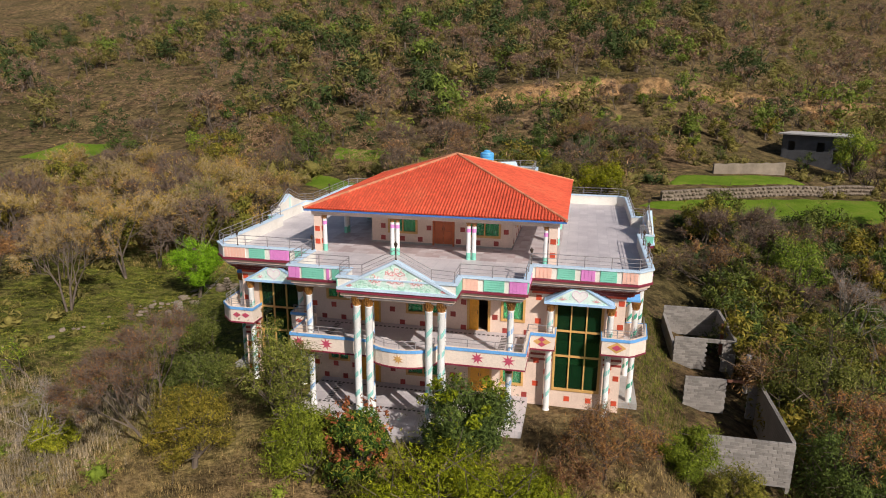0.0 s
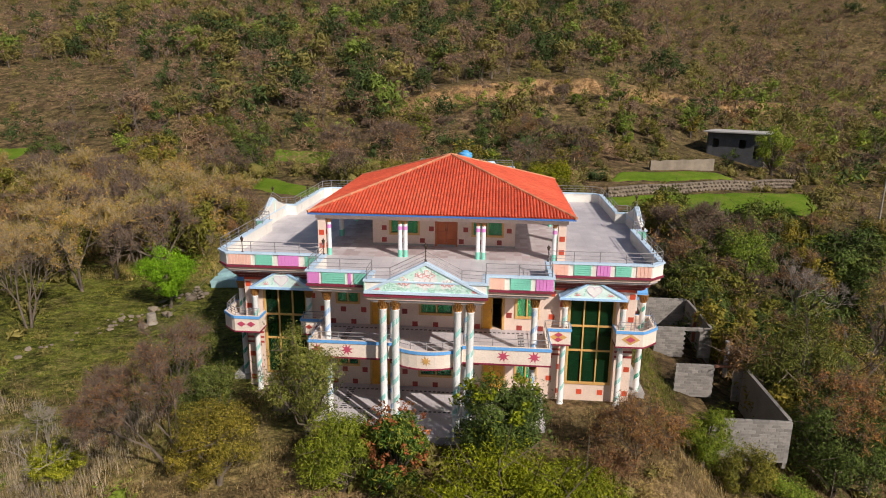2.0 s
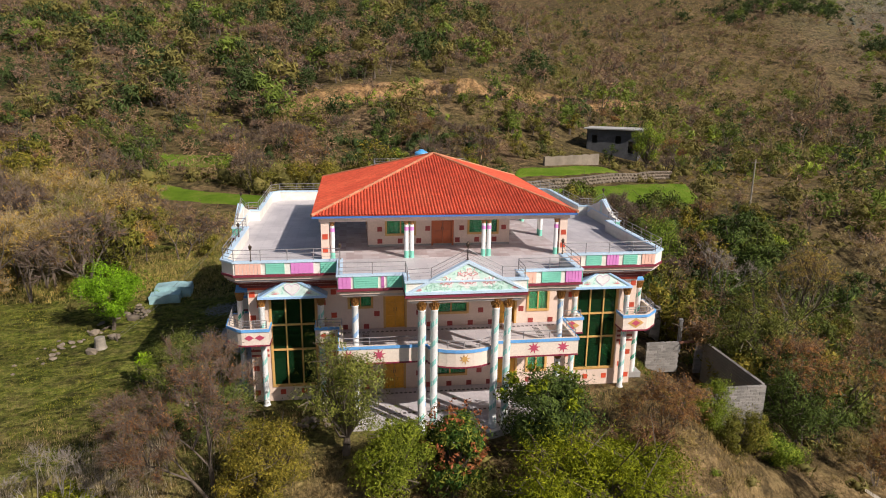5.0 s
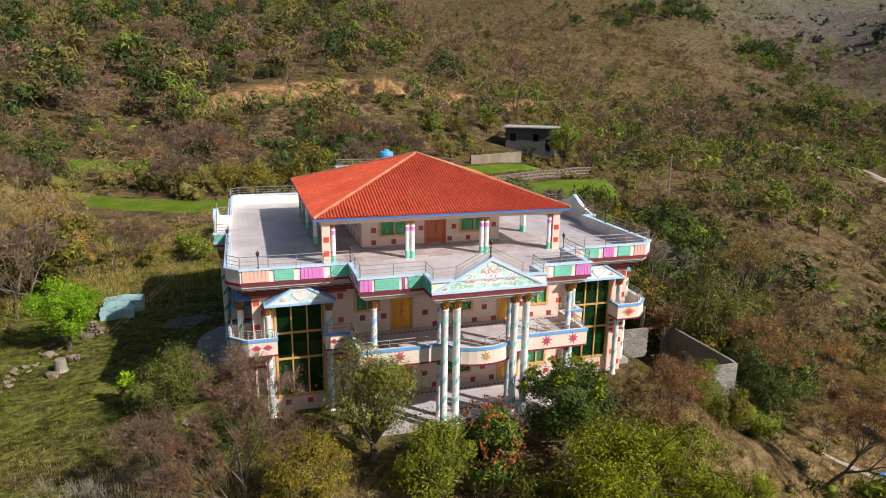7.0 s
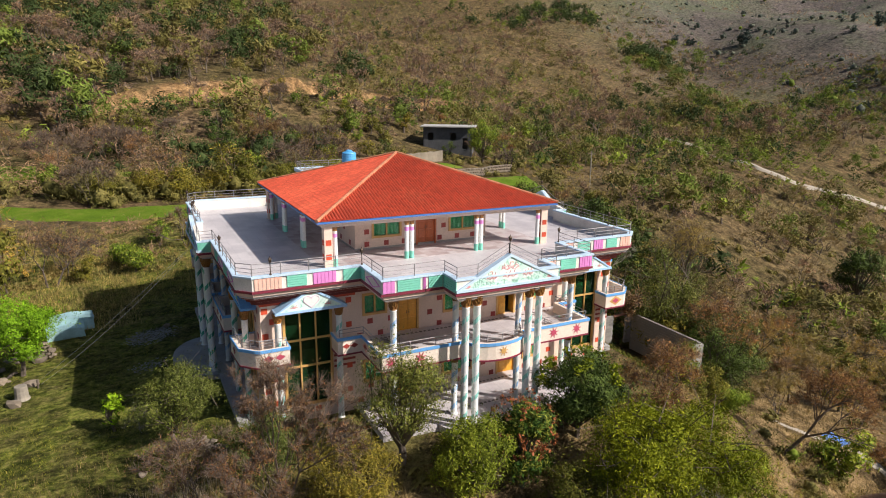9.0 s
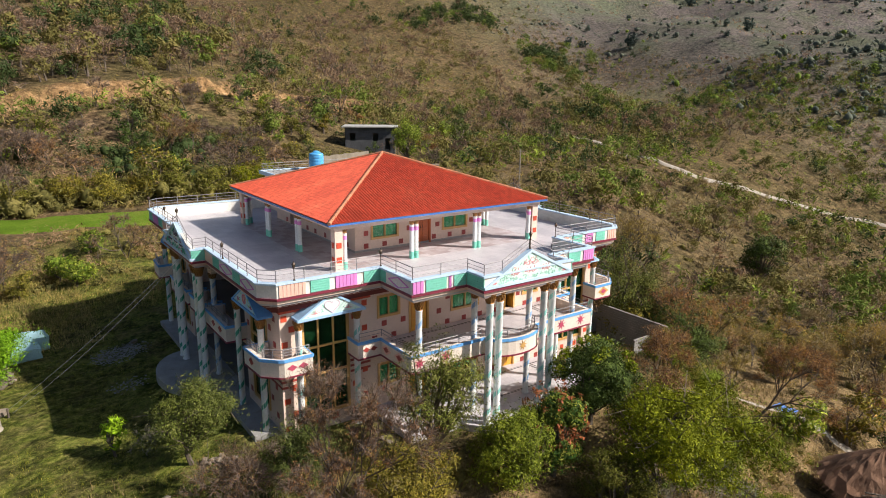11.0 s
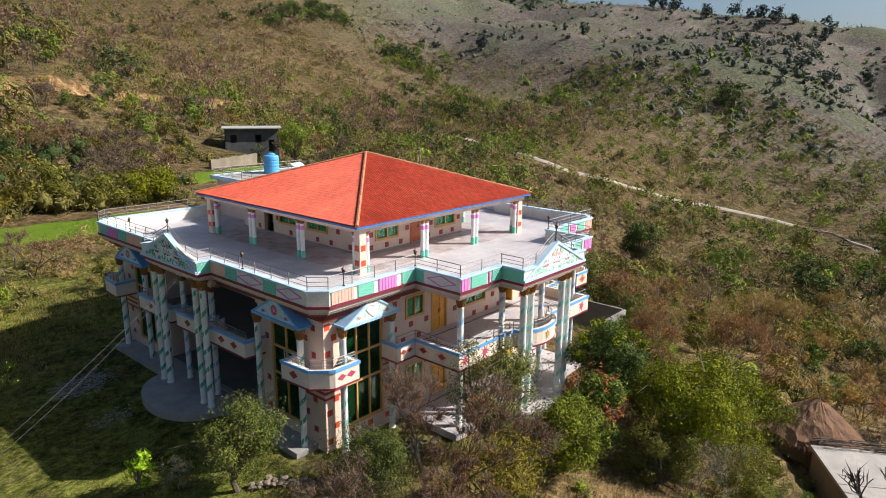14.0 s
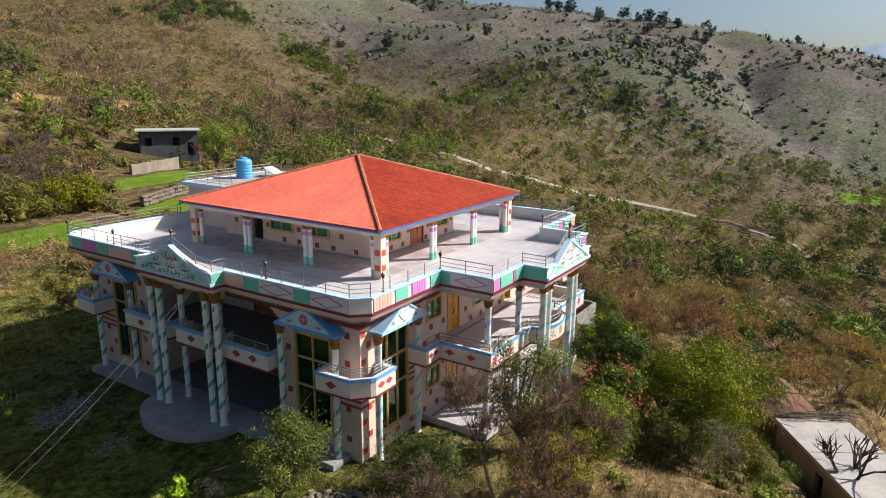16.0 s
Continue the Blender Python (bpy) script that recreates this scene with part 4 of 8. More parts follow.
    # a red bud in each lower corner
    for s in (-1, 1):
        bm = bmesh.new()
        u, v = c + s * half * 0.82, z0 + h * 0.085
        prism(bm, [F(u + a, -0.005, v + b) for a, b in ((-0.17, 0), (-0.06, 0.07), (0.1, 0.06), (0.17, 0), (0.06, -0.06), (-0.08, -0.05))], Vector(F(0, 0.02, 0)) - Vector(F(0, 0, 0)))
        part("corner_bud", bm, LETTER, g)
    return g


MAUVE = plain("mauve_paint", (0.72, 0.46, 0.62), 0.6, var=0.2)
HOODTRIM = plain("soft_blue_paint", (0.38, 0.58, 0.82), 0.55, var=0.12)
DARKLETTER = plain("dark_plum_paint", (0.12, 0.05, 0.09), 0.6, var=0.2)
LETTER = plain("rose_red_paint", (0.7, 0.33, 0.34), 0.6, var=0.2)
VINE = plain("soft_mint_paint", (0.42, 0.7, 0.58), 0.6, var=0.15)
HOODMINT = plain("hood_mint_paint", (0.68, 0.84, 0.78), 0.6, var=0.12)
OLIVEVINE = plain("yellow_green_paint", (0.45, 0.62, 0.12), 0.6, var=0.2)
HOODBLUE = plain("hood_blue_paint", (0.5, 0.7, 0.82), 0.6, var=0.12)
BLUE_TRIM = plain("mid_blue_paint", (0.15, 0.4, 0.78), 0.5, var=0.12)
gable(lambda u, d, z: (u, -5.02 - d, z), 0.0, 2.68, 6.98, 8.33, 0.25, 0.22)
gable(lambda u, d, z: (-12.12 - d, u, z), YC, 2.75, 6.98, 8.36, 0.25, 0.22, fancy=False)
gable(lambda u, d, z: (12.12 + d, u, z), YC, 2.75, 6.98, 8.36, 0.25, 0.22, fancy=False)
# sloping shoulders behind the side gables
for s in (-1, 1):
    bm = bmesh.new()
    for t in (-1, 1):
        prism(bm, [(s * 12.08, YC + t * 2.75, 7.5), (s * 12.08, YC + t * 0.2, 7.5), (s * 12.08, YC + t * 0.2, 8.2), (s * 12.08, YC + t * 2.0, 7.62)], (-s * 0.22, 0, 0))
    part("gable_back", bm, WHITEWASH, house)
for s in (-1, 1):
    gable(lambda u, d, z: (u, -0.68 - d, z), s * 8.05, 1.62, 5.55, 6.5, 0.2, 0.66, hood=True)
    for yc in (2.5, 17.0):
        gable((lambda s: (lambda u, d, z: (s * (10.98 + d), u, z)))(s), yc, 1.7, 5.5, 6.48, 0.2, 0.66, fancy=False, hood=True)

# ---- columns ----
col_cache = {}


def column(x, y, z0, z1, r=0.16, cap=0.45, twist=GREEN, base=0.0, plainish=False):
    key = (round(z1 - z0, 2), r, cap, twist.name, plainish)
    h = z1 - z0
    if key not in col_cache:
        bm = bmesh.new()
        hs = h - cap
        lathe(bm, [(r * 1.25, 0), (r * 1.25, 0.06), (r * 1.08, 0.1), (r, 0.14), (r, hs - 0.06), (r * 1.1, hs - 0.03), (r * 1.1, hs)], 16)
        shaft = finish("column", bm, WHITE, True)
        bm = bmesh.new()
        n = int(hs / 0.09)
        prev = None
        for k in range(n + 1):
            t = k / n
            ang, z = t * hs / 1.05 * math.tau, 0.18 + t * (hs - 0.52)
            cur = []
            for dz in (0, 0.25):
                a2 = ang + 0.12 * math.sin(k * 1.7)
                cur.append(bm.verts.new(((r + 0.006) * math.cos(a2), (r + 0.006) * math.sin(a2), z + dz)))
            if prev:
                bm.faces.new((prev[0], cur[0], cur[1], prev[1]))
            prev = cur
        band = finish("painted_spiral", bm, twist)
        bm = bmesh.new()
        lathe(bm, [(r * 1.0, hs), (r * 1.15, hs + 0.05 * cap), (r * 0.98, hs + 0.12 * cap), (r * 1.05, hs + 0.5 * cap), (r * 1.5, hs + 0.86 * cap), (r * 1.7, hs + 0.9 * cap), (r * 1.7, hs + cap)], 16)
        for row, (zz, rr, ln) in enumerate(((0.2, 1.02, 0.3), (0.48, 1.1, 0.3), (0.7, 1.3, 0.2))):
            for k in range(8):
                a = (k + 0.5 * row) * math.tau / 8
                p = Vector((rr * r * math.cos(a), rr * r * math.sin(a), hs + zz * cap))
                o = Vector((math.cos(a), math.sin(a), 0))
                tube(bm, p, p + o * (0.34 * r) + Vector((0, 0, ln * cap)), 0.28 * r, 0.12 * r, 5)
        col_cache[key] = (shaft, band, finish("capital", bm, GOLD))
    shaft, band, capm = col_cache[key]
    c = part("column", shaft, None, house, at=pose(x, y, z0, 0, 0, (x * 57 + y * 31) % 360))
    if not plainish:
        part("painted_spiral", band, None, c)
    part("capital", capm, None, c, "antique gold leafed capital")
    return c


COLBLUE = plain("column_blue_paint", (0.3, 0.48, 0.72), 0.5, var=0.15)
COLMINT = plain("column_mint_paint", (0.3, 0.62, 0.56), 0.5, var=0.15)
for s in (-1, 1):
    for x in (2.0, 1.42):
        column(s * x, -4.55, -0.05, 6.5, 0.17, 0.48, COLMINT)
    for x in (4.97, 1.78):
        column(s * x, -3.14, -0.05, 3.15, 0.15, 0.42, COLBLUE)
        column(s * x, -3.14, FL1, 6.3, 0.15, 0.45, COLBLUE)
    for x in (9.6, 6.68):
        column(s * x, -0.42, -0.45, 5.45, 0.15, 0.45, COLMINT)
    for y in (0.88, 4.1, 15.4, 18.62):
        column(s * 10.86, y, -0.35, 5.4, 0.15, 0.45, GREEN)
    for y in (7.3, 8.0, 11.5, 12.2):
        column(s * 11.7, y, -0.15, 6.45, 0.17, 0.48, GREEN)
    for y in (8.3, 11.2):
        column(s * 10.75, y, -0.1, 3.15, 0.15, 0.42, COLBLUE)
        column(s * 10.75, y, FL1, 5.75, 0.15, 0.3, COLBLUE)
        # flared bracket carrying the beam
        bm = bmesh.new()
        prof = [(0.17, 0.0), (0.3, 0.04), (0.3, 0.16), (0.42, 0.22), (0.44, 0.42), (0.62, 0.52), (0.66, 0.8)]
        prism(bm, [(s * 10.6, y + u, 5.72 + v) for u, v in prof] + [(s * 10.6, y - u, 5.72 + v) for u, v in prof[::-1]], (s * 0.3, 0, 0))
        bx(bm, min(s * 9.0, s * 10.6), max(s * 9.0, s * 10.6), y - 0.14, y + 0.14, 6.1, 6.5)
        br = part("bracket", bm, CREAM, house, "cream scalloped bracket on the column")
        bm = bmesh.new()
        bx(bm, s * 10.912 - 0.012, s * 10.912 + 0.012, y - 0.13, y + 0.13, 6.02, 6.28)
        part("bracket_tile", bm, DARKRED, br)


# ---- balconies ----
PALECREAM = plain("pale_cream_paint", (0.78, 0.66, 0.56), 0.7, var=0.1, stain=(0.68, 0.56, 0.46))
def balcony(outline, label, z=FL1, closed=()):
    """Slab with an upstand; outline anticlockwise from the wall out and back to the wall."""
    b = new("balcony")
    b.parent = house
    tagged(b, label)
    bm = bmesh.new()
    slab(bm, outline, z - 0.24, z - 0.002)
    part("balcony_floor", bm, MARBLE, b)
    bm = bmesh.new()
    cap = bmesh.new()
    low = bmesh.new()
    o, i2, c0, c1, l1 = (inset(outline, d) for d in (-0.02, 0.16, -0.06, 0.2, 0.1))
    for k in range(len(outline) - 1):
        for m, a, c, z0, z1 in ((bm, o, i2, z - 0.25, z + 0.56), (cap, c0, inset(outline, -0.018), z + 0.44, z + 0.58), (low, inset(outline, -0.045), l1, z - 0.33, z - 0.25)):
            q = [a[k], a[k + 1], c[k + 1], c[k]]
            prism(m, [(*p, z0) for p in q], (0, 0, z1 - z0))
    part("upstand", bm, PALECREAM, b)
    part("coping", cap, BLUE_TRIM, b, "blue painted coping")
    part("edge_band", low, MAROON, b)
    return b


bow = [(1.62 * math.sin(a), -3.75 - 0.95 * math.cos(a)) for a in np.linspace(-math.pi / 2, math.pi / 2, 13)]
front_balc = [(-6.95, -0.02), (-6.95, -1.05), (-5.75, -1.05), (-5.75, -3.75), *[(float(x), float(y)) for x, y in bow], (5.75, -3.75), (5.75, -1.05), (6.95, -1.05), (6.95, -0.02)]
fb = balcony(front_balc, "cream balcony with red star motifs and blue coping")
for s in (-1, 1):
    o = [(s * 11.45, 1.45), (s * 11.35, -0.3), (s * 10.75, -0.9), (s * 10.55, -1.02), (s * 9.25, -1.02), (s * 9.25, -0.02)]
    o = [(s * 10.32, 1.45)] + o
    if s > 0:
        o = o[::-1]
    balcony(o, "small corner balcony with diamond motifs")
    o = [(s * 10.32, 18.05), (s * 11.45, 18.05), (s * 11.35, 19.8), (s * 10.75, 20.4), (s * 10.4, 20.4)]
    balcony(o if s > 0 else [(-10.4, 20.4), (-10.75, 20.4), (-11.35, 19.8), (-11.45, 18.05), (-10.32, 18.05)], "small corner balcony with diamond motifs")
    for y0, y1 in ((4.45, 7.95), (8.6, 10.9), (11.55, 15.2)):
        o = [(s * 10.3, y0), (s * 11.35, y0), (s * 11.35, y1), (s * 10.3, y1)]
        balcony(o if s > 0 else [(-10.3, y1), (-11.35, y1), (-11.35, y0), (-10.3, y0)], "narrow side balcony with diamond motifs")


def motif(kind, F, u, z, size, mat, parent):
    bm = bmesh.new()
    if kind == "star":
        tips = [(size * (1.0 if k % 2 == 0 else 0.4) * math.cos(k * math.tau / 16 + 0.2), size * (1.0 if k % 2 == 0 else 0.4) * math.sin(k * math.tau / 16 + 0.2)) for k in range(16)]
        prism(bm, [F(u + a, 0, z + b) for a, b in tips], Vector(F(0, 0.012, 0)) - Vector(F(0, 0, 0)))
    else:
        prism(bm, [F(u - size, 0, z), F(u, 0, z - size * 0.62), F(u + size, 0, z), F(u, 0, z + size * 0.62)], Vector(F(0, 0.012, 0)) - Vector(F(0, 0, 0)))
    part("motif", bm, mat, parent)


ROSE = plain("rose_paint", (0.5, 0.07, 0.13), 0.6, var=0.2)
for u in (-5.35, -3.9, 3.55, 5.0):
    motif("star", lambda u, d, z: (u, -3.772 - d, z), u, 3.58, 0.32, ROSE, fb)
motif("star", lambda u, d, z: (u, -4.724 - d, z), 0, 3.58, 0.26, OCHRE, fb)
for s in (-1, 1):
    for y in (-1.6, -2.75):
        motif("diamond", (lambda s: (lambda u, d, z: (s * (5.772 + d), u, z)))(s), y, 3.58, 0.42, SALMON, fb)
        motif("diamond", (lambda s: (lambda u, d, z: (s * (5.786 + d), u, z)))(s), y, 3.58, 0.24, DARKRED, fb)
    if s < 0:
        for u in (6.15, 6.55):
            motif("diamond", lambda u, d, z: (u, -1.072 - d, z), s * u, 3.58, 0.2, DARKRED, fb)
        for u in (9.68, 10.2):
            motif("diamond", lambda u, d, z: (u, -1.042 - d, z), s * u, 3.58, 0.24, ROSE, house)
    else:
        motif("diamond", lambda u, d, z: (u, -1.072 - d, z), 6.35, 3.58, 0.44, OCHRE, fb)
        for z in (3.45, 3.71):
            motif("diamond", lambda u, d, z: (u, -1.086 - d, z), 6.35, z, 0.2, ROSE, fb)
        motif("diamond", lambda u, d, z: (u, -1.042 - d, z), 9.95, 3.58, 0.46, OCHRE, house)
        motif("diamond", lambda u, d, z: (u, -1.056 - d, z), 9.95, 3.58, 0.25, ROSE, house)
    for y in (5.4, 6.5, 9.75, 12.6, 13.8):
        motif("diamond", (lambda s: (lambda u, d, z: (s * (11.372 + d), u, z)))(s), y, 3.58, 0.3, DARKRED, house)
    motif("diamond", (lambda s: (lambda u, d, z: (s * (11.445 + d), u, z)))(s), 0.65, 3.58, 0.3, DARKRED, house)


# ---- railings ----
rail_mesh = {}


def rod(length, r, n=5):
    """A shared upright tube."""
    key = (round(length, 2), r)
    if key not in rail_mesh:
        bm = bmesh.new()
        tube(bm, (0, 0, 0), (0, 0, key[0]), r, n=n)
        rail_mesh[key] = finish("rod", bm, STEEL)
    return rail_mesh[key]


def railing(path, z, h=0.55, rails=(1.0, 0.62, 0.3), gap=1.3, name="railing", parent=house):
    """Steel tubes along a line of plan points; z may be a list of heights."""
    zs = z if isinstance(z, (list, tuple)) else [z] * len(path)
    r = new(name)
    r.parent = parent
    tagged(r, "thin steel tube railing")
    pts = [Vector((*p, q)) for p, q in zip(path, zs)]
    for f in rails:
        bm = bmesh.new()
        polytube(bm, [p + Vector((0, 0, h * f)) for p in pts], 0.02 if f == 1.0 else 0.013)
        part("rail", bm, STEEL, r)
    for a, b in zip(pts, pts[1:]):
        k = max(1, round((b - a).length / gap))
        for i in range(k):
            part("post", rod(h, 0.022), None, r, at=Matrix.Translation(a.lerp(b, i / k)))
    part("post", rod(h, 0.022), None, r, at=Matrix.Translation(pts[-1]))
    return r


RAIL = inset(OUTLINE, 0.1)
TOPZ = 7.5
# each run of the terrace railing; over the gables it climbs to a peak
railing([RAIL[1], RAIL[2]], TOPZ)
railing([RAIL[2], RAIL[3]], TOPZ)
railing([RAIL[3], RAIL[4], RAIL[5], RAIL[6]], TOPZ)
railing([RAIL[9], RAIL[10], RAIL[11], RAIL[12], RAIL[13], RAIL[14]], TOPZ)
railing([RAIL[17], RAIL[18], RAIL[19], RAIL[20]], TOPZ)
railing([RAIL[20], RAIL[21]], TOPZ)
railing([RAIL[21], RAIL[22]], TOPZ)
railing([(-2.65, -3.65), (-2.65, -4.85), (-1.6, -4.85), (0, -4.85), (1.6, -4.85), (2.65, -4.85), (2.65, -3.65)], [7.5, 7.5, 7.55, 8.35, 7.55, 7.5, 7.5], 0.5)
for s in (-1, 1):
    railing([(s * 11.3, 7.05), (s * 11.95, 7.05), (s * 11.95, 8.1), (s * 11.95, YC), (s * 11.95, 11.4), (s * 11.95, 12.45), (s * 11.3, 12.45)], [7.5, 7.5, 7.62, 8.3, 7.62, 7.5, 7.5], 0.5)
railing([(-6.85, -0.95), (-5.65, -0.95), (-5.65, -3.62), (-1.75, -3.62)], FL1 + 0.58, 0.36, (1.0, 0.5))
railing([(6.85, -0.95), (5.65, -0.95), (5.65, -3.62), (1.75, -3.62)], FL1 + 0.58, 0.36, (1.0, 0.5))
railing([(float(x) * 0.93, -3.68 - 0.85 * math.cos(a)) for (x, y), a in zip(bow, np.linspace(-math.pi / 2, math.pi / 2, 13))][::2], FL1 + 0.58, 0.36, (1.0, 0.5), 0.6)
for s in (-1, 1):
    railing([(s * 11.34, 1.38), (s * 11.24, -0.25), (s * 10.55, -0.9), (s * 9.34, -0.9)], FL1 + 0.58, 0.4, (1.0, 0.66, 0.33), 0.6)
    railing([(s * 11.34, 18.1), (s * 11.24, 19.75), (s * 10.7, 20.3)], FL1 + 0.58, 0.4, (1.0, 0.66, 0.33), 0.6)
    for y0, y1 in ((4.5, 7.9), (8.65, 10.85), (11.6, 15.15)):
        railing([(s * 11.24, y0), (s * 11.24, y1)], FL1 + 0.58, 0.36, (1.0, 0.6, 0.3), 0.85)


def post_lamp(x, y, z, h=0.75):
    l = new("post_lamp")
    l.parent = house
    l.matrix_basis = pose(x, y, z)
    tagged(l, "small dark bronze lantern on a post")
    bm = bmesh.new()
    lathe(bm, [(0.06, 0), (0.05, 0.04), (0.022, 0.07), (0.022, h - 0.2), (0.05, h - 0.18)], 8)
    part("post", bm, BRONZE, l)
    bm = bmesh.new()
    lathe(bm, [(0.05, h - 0.18), (0.09, h - 0.04), (0.1, h - 0.03), (0.02, h + 0.05), (0.015, h + 0.1)], 6)
    part("lantern", bm, BRONZE, l)


for x, y, z in ((-11.3, 4.3, 7.5), (-11.95, YC, 8.35), (-11.3, 15.6, 7.5), (-9.9, -0.95, 7.5), (-5.65, -0.95, 7.5), (0, -4.9, 8.4), (5.65, -0.95, 7.5), (11.3, 1.6, 7.5), (11.3, 4.3, 7.5), (11.95, YC, 8.35), (-11.3, 20.0, 7.5), (-3.8, 20.45, 7.5)):
    post_lamp(x, y, z)

# ---- pavilion on the terrace ----
PW = 4.15
pav_front = lambda u, d, z: (u, 4.4 - d, z)
pav_west = lambda u, d, z: (-PW - d, u, z)
pav_east = lambda u, d, z: (PW + d, u, z)
PAV = {"win": [(-3.12, -1.43, 7.43, 8.5), (1.68, 3.45, 7.43, 8.5)], "door": (-0.42, 0.76, FL2, 8.72)}
SIDEWIN = [(7.2, 9.0, 7.55, 8.45), (9.9, 11.7, 7.55, 8.45)]
bm = bmesh.new()
wall_mesh(bm, pav_front, -PW, PW, FL2 - 0.01, 9.05, PAV["win"] + [PAV["door"]])
part("pavilion_front_wall", bm, CREAM, house)
for F, nm in ((pav_west, "pavilion_side_wall"), (pav_east, "pavilion_side_wall")):
    bm = bmesh.new()
    wall_mesh(bm, F, 4.65, 15.3, FL2 - 0.01, 9.05, SIDEWIN + [(12.35, 13.3, FL2, 8.6)])
    part(nm, bm, CREAM, house)
    for w in SIDEWIN:
        window(F, *w)
bm = bmesh.new()
bx(bm, -PW, PW, 15.3, 15.55, FL2 - 0.01, 9.05)
part("pavilion_back_wall", bm, CREAM, house)
for w in PAV["win"]:
    window(pav_front, *w)
door(pav_front, *PAV["door"], mat=BROWNWOOD, pane_top=True, label="red-brown wooden door with green fanlight")
bm = bmesh.new()
ring(bm, [(-PW, 4.4), (PW, 4.4), (PW, 15.55), (-PW, 15.55)], -0.012, 0.02, FL2, FL2 + 0.12)
part("skirting", bm, CONCRETE, house)
for x, z in ((-3.47, 7.78), (-3.47, 7.07), (-2.3, 7.07), (-1.22, 7.07), (-0.7, 7.78), (1.05, 7.07), (1.3, 7.78), (2.2, 7.07), (3.25, 7.07), (3.8, 7.78)):
    wall_tile(pose(x, 4.397, z), True)
for s in (-1, 1):
    for y, z in ((5.3, 7.07), (6.3, 7.78), (6.9, 7.07), (8.1, 7.07), (9.45, 7.07), (9.45, 7.78), (10.6, 7.07), (11.9, 7.78), (13.8, 7.07), (14.6, 7.78)):
        wall_tile(pose(s * (PW + 0.003), y, z, 0, 0, -90 if s < 0 else 90), True)

EX0, EX1, EY0, EY1, EZ = -7.1, 7.2, 1.36, 15.85, 9.2
AX, AY, AZ = 0.08, 8.62, 11.62
bm = bmesh.new()
ring(bm, [(-6.75, 1.62), (6.85, 1.62), (6.85, 15.55), (-6.75, 15.55)], 0, 0.4, 8.82, 9.06)
part("ring_beam", bm, CREAM, house)
bm = bmesh.new()
bx(bm, EX0 + 0.1, EX1 - 0.1, EY0 + 0.1, EY1 - 0.1, 9.062, 9.14)
part("pavilion_ceiling", bm, WHITE, house)
bm = bmesh.new()
ring(bm, [(EX0, EY0), (EX1, EY0), (EX1, EY1), (EX0, EY1)], 0.0, 0.1, 9.07, 9.165)
part("eaves_board", bm, BLUE, house, "blue painted eaves board")


def roof_slope(a, b, apex, label=""):
    """Rows of barrel tiles on one triangular slope from the eave a-b to the apex."""
    a, b, apex = Vector(a), Vector(b), Vector(apex)
    L = (b - a).length
    u = (b - a) / L
    foot = a + u * (apex - a).dot(u)
    s = foot - apex
    H = s.length
    dn = s / H
    nrm = u.cross(-dn).normalized()
    if nrm.z < 0:
        nrm = -nrm
    au = (foot - a).length
    pitch, rows = 0.17, 30
    n = int(L / pitch)
    pitch = L / n
    verts, faces = [], []
    prof = [(0.0, 0.0), (0.18, 0.034), (0.42, 0.056), (0.66, 0.034), (0.84, 0.0)]
    for r in range(rows):
        t0, t1 = r / rows, (r + 1) / rows + 0.012
        # heights go from the eave up; half-widths shrink with it
        lo0 = t0 * au
        hi0 = L - t0 * (L - au)
        k0, k1 = int(math.floor(lo0 / pitch)), int(math.ceil(hi0 / pitch))
        for k in range(k0, k1):
            c = (k + 0.5) * pitch
            if not (lo0 - pitch * 0.3 < c < hi0 + pitch * 0.3):
                continue
            base = len(verts)
            for t, lift in ((t0, 0.022), (min(t1, 1.0), 0.0)):
                for pu, ph in prof:
                    uu = (k + pu) * pitch
                    lo, hi = t * au, L - t * (L - au)
                    uu = min(max(uu, lo), hi)
                    p = a + u * uu - dn * (t * H) + nrm * (ph + lift)
                    verts.append(p)
            m = len(prof)
            for q in range(m - 1):
                faces.append((base + q, base + q + 1, base + m + q + 1, base + m + q))
    me = quads("roof_slope", verts, faces, ROOFTILE)
    o = part("roof_slope", me, None, house, label)
    # the deck under the tiles
    bm = bmesh.new()
    f = [bm.verts.new(p + nrm * -0.004) for p in (a, b, apex)]
    bm.faces.new(f)
    part("roof_deck", bm, ROOFTILE, o)
    return o


cs = [(EX0, EY0, EZ), (EX1, EY0, EZ), (EX1, EY1, EZ), (EX0, EY1, EZ)]
for i in range(4):
    roof_slope(cs[i], cs[(i + 1) % 4], (AX, AY, AZ), "orange-red barrel tiled roof slope")
RIDGE = plain("ridge_tile", (0.6, 0.25, 0.13), 0.7, var=0.2, pieces=0.25)
for c in cs:
    p0, p1 = Vector(c) + Vector((0, 0, 0.03)), Vector((AX, AY, AZ + 0.05))
    k = 26
    hip = new("hip_ridge")
    hip.parent = house
    tagged(hip, "row of sun-bleached ridge tiles")
    bm = bmesh.new()
    tube(bm, (0, 0, 0), (p1 - p0) * (1.12 / k), 0.1, 0.082, 7)
    tile = finish("ridge_tile", bm, RIDGE)
    for i in range(k):
        part("ridge_tile", tile, None, hip, at=Matrix.Translation(p0.lerp(p1, i / k)))
bm = bmesh.new()
lathe(bm, [(0.12, 0), (0.1, 0.05), (0.03, 0.1), (0.018, 0.14), (0.014, 0.75)], 8, (AX, AY, AZ))
tube(bm, (AX - 0.25, AY, AZ + 0.55), (AX + 0.25, AY, AZ + 0.62), 0.012)
tube(bm, (AX - 0.16, AY, AZ + 0.42), (AX + 0.16, AY, AZ + 0.47), 0.012)
part("finial", bm, BRONZE, house)


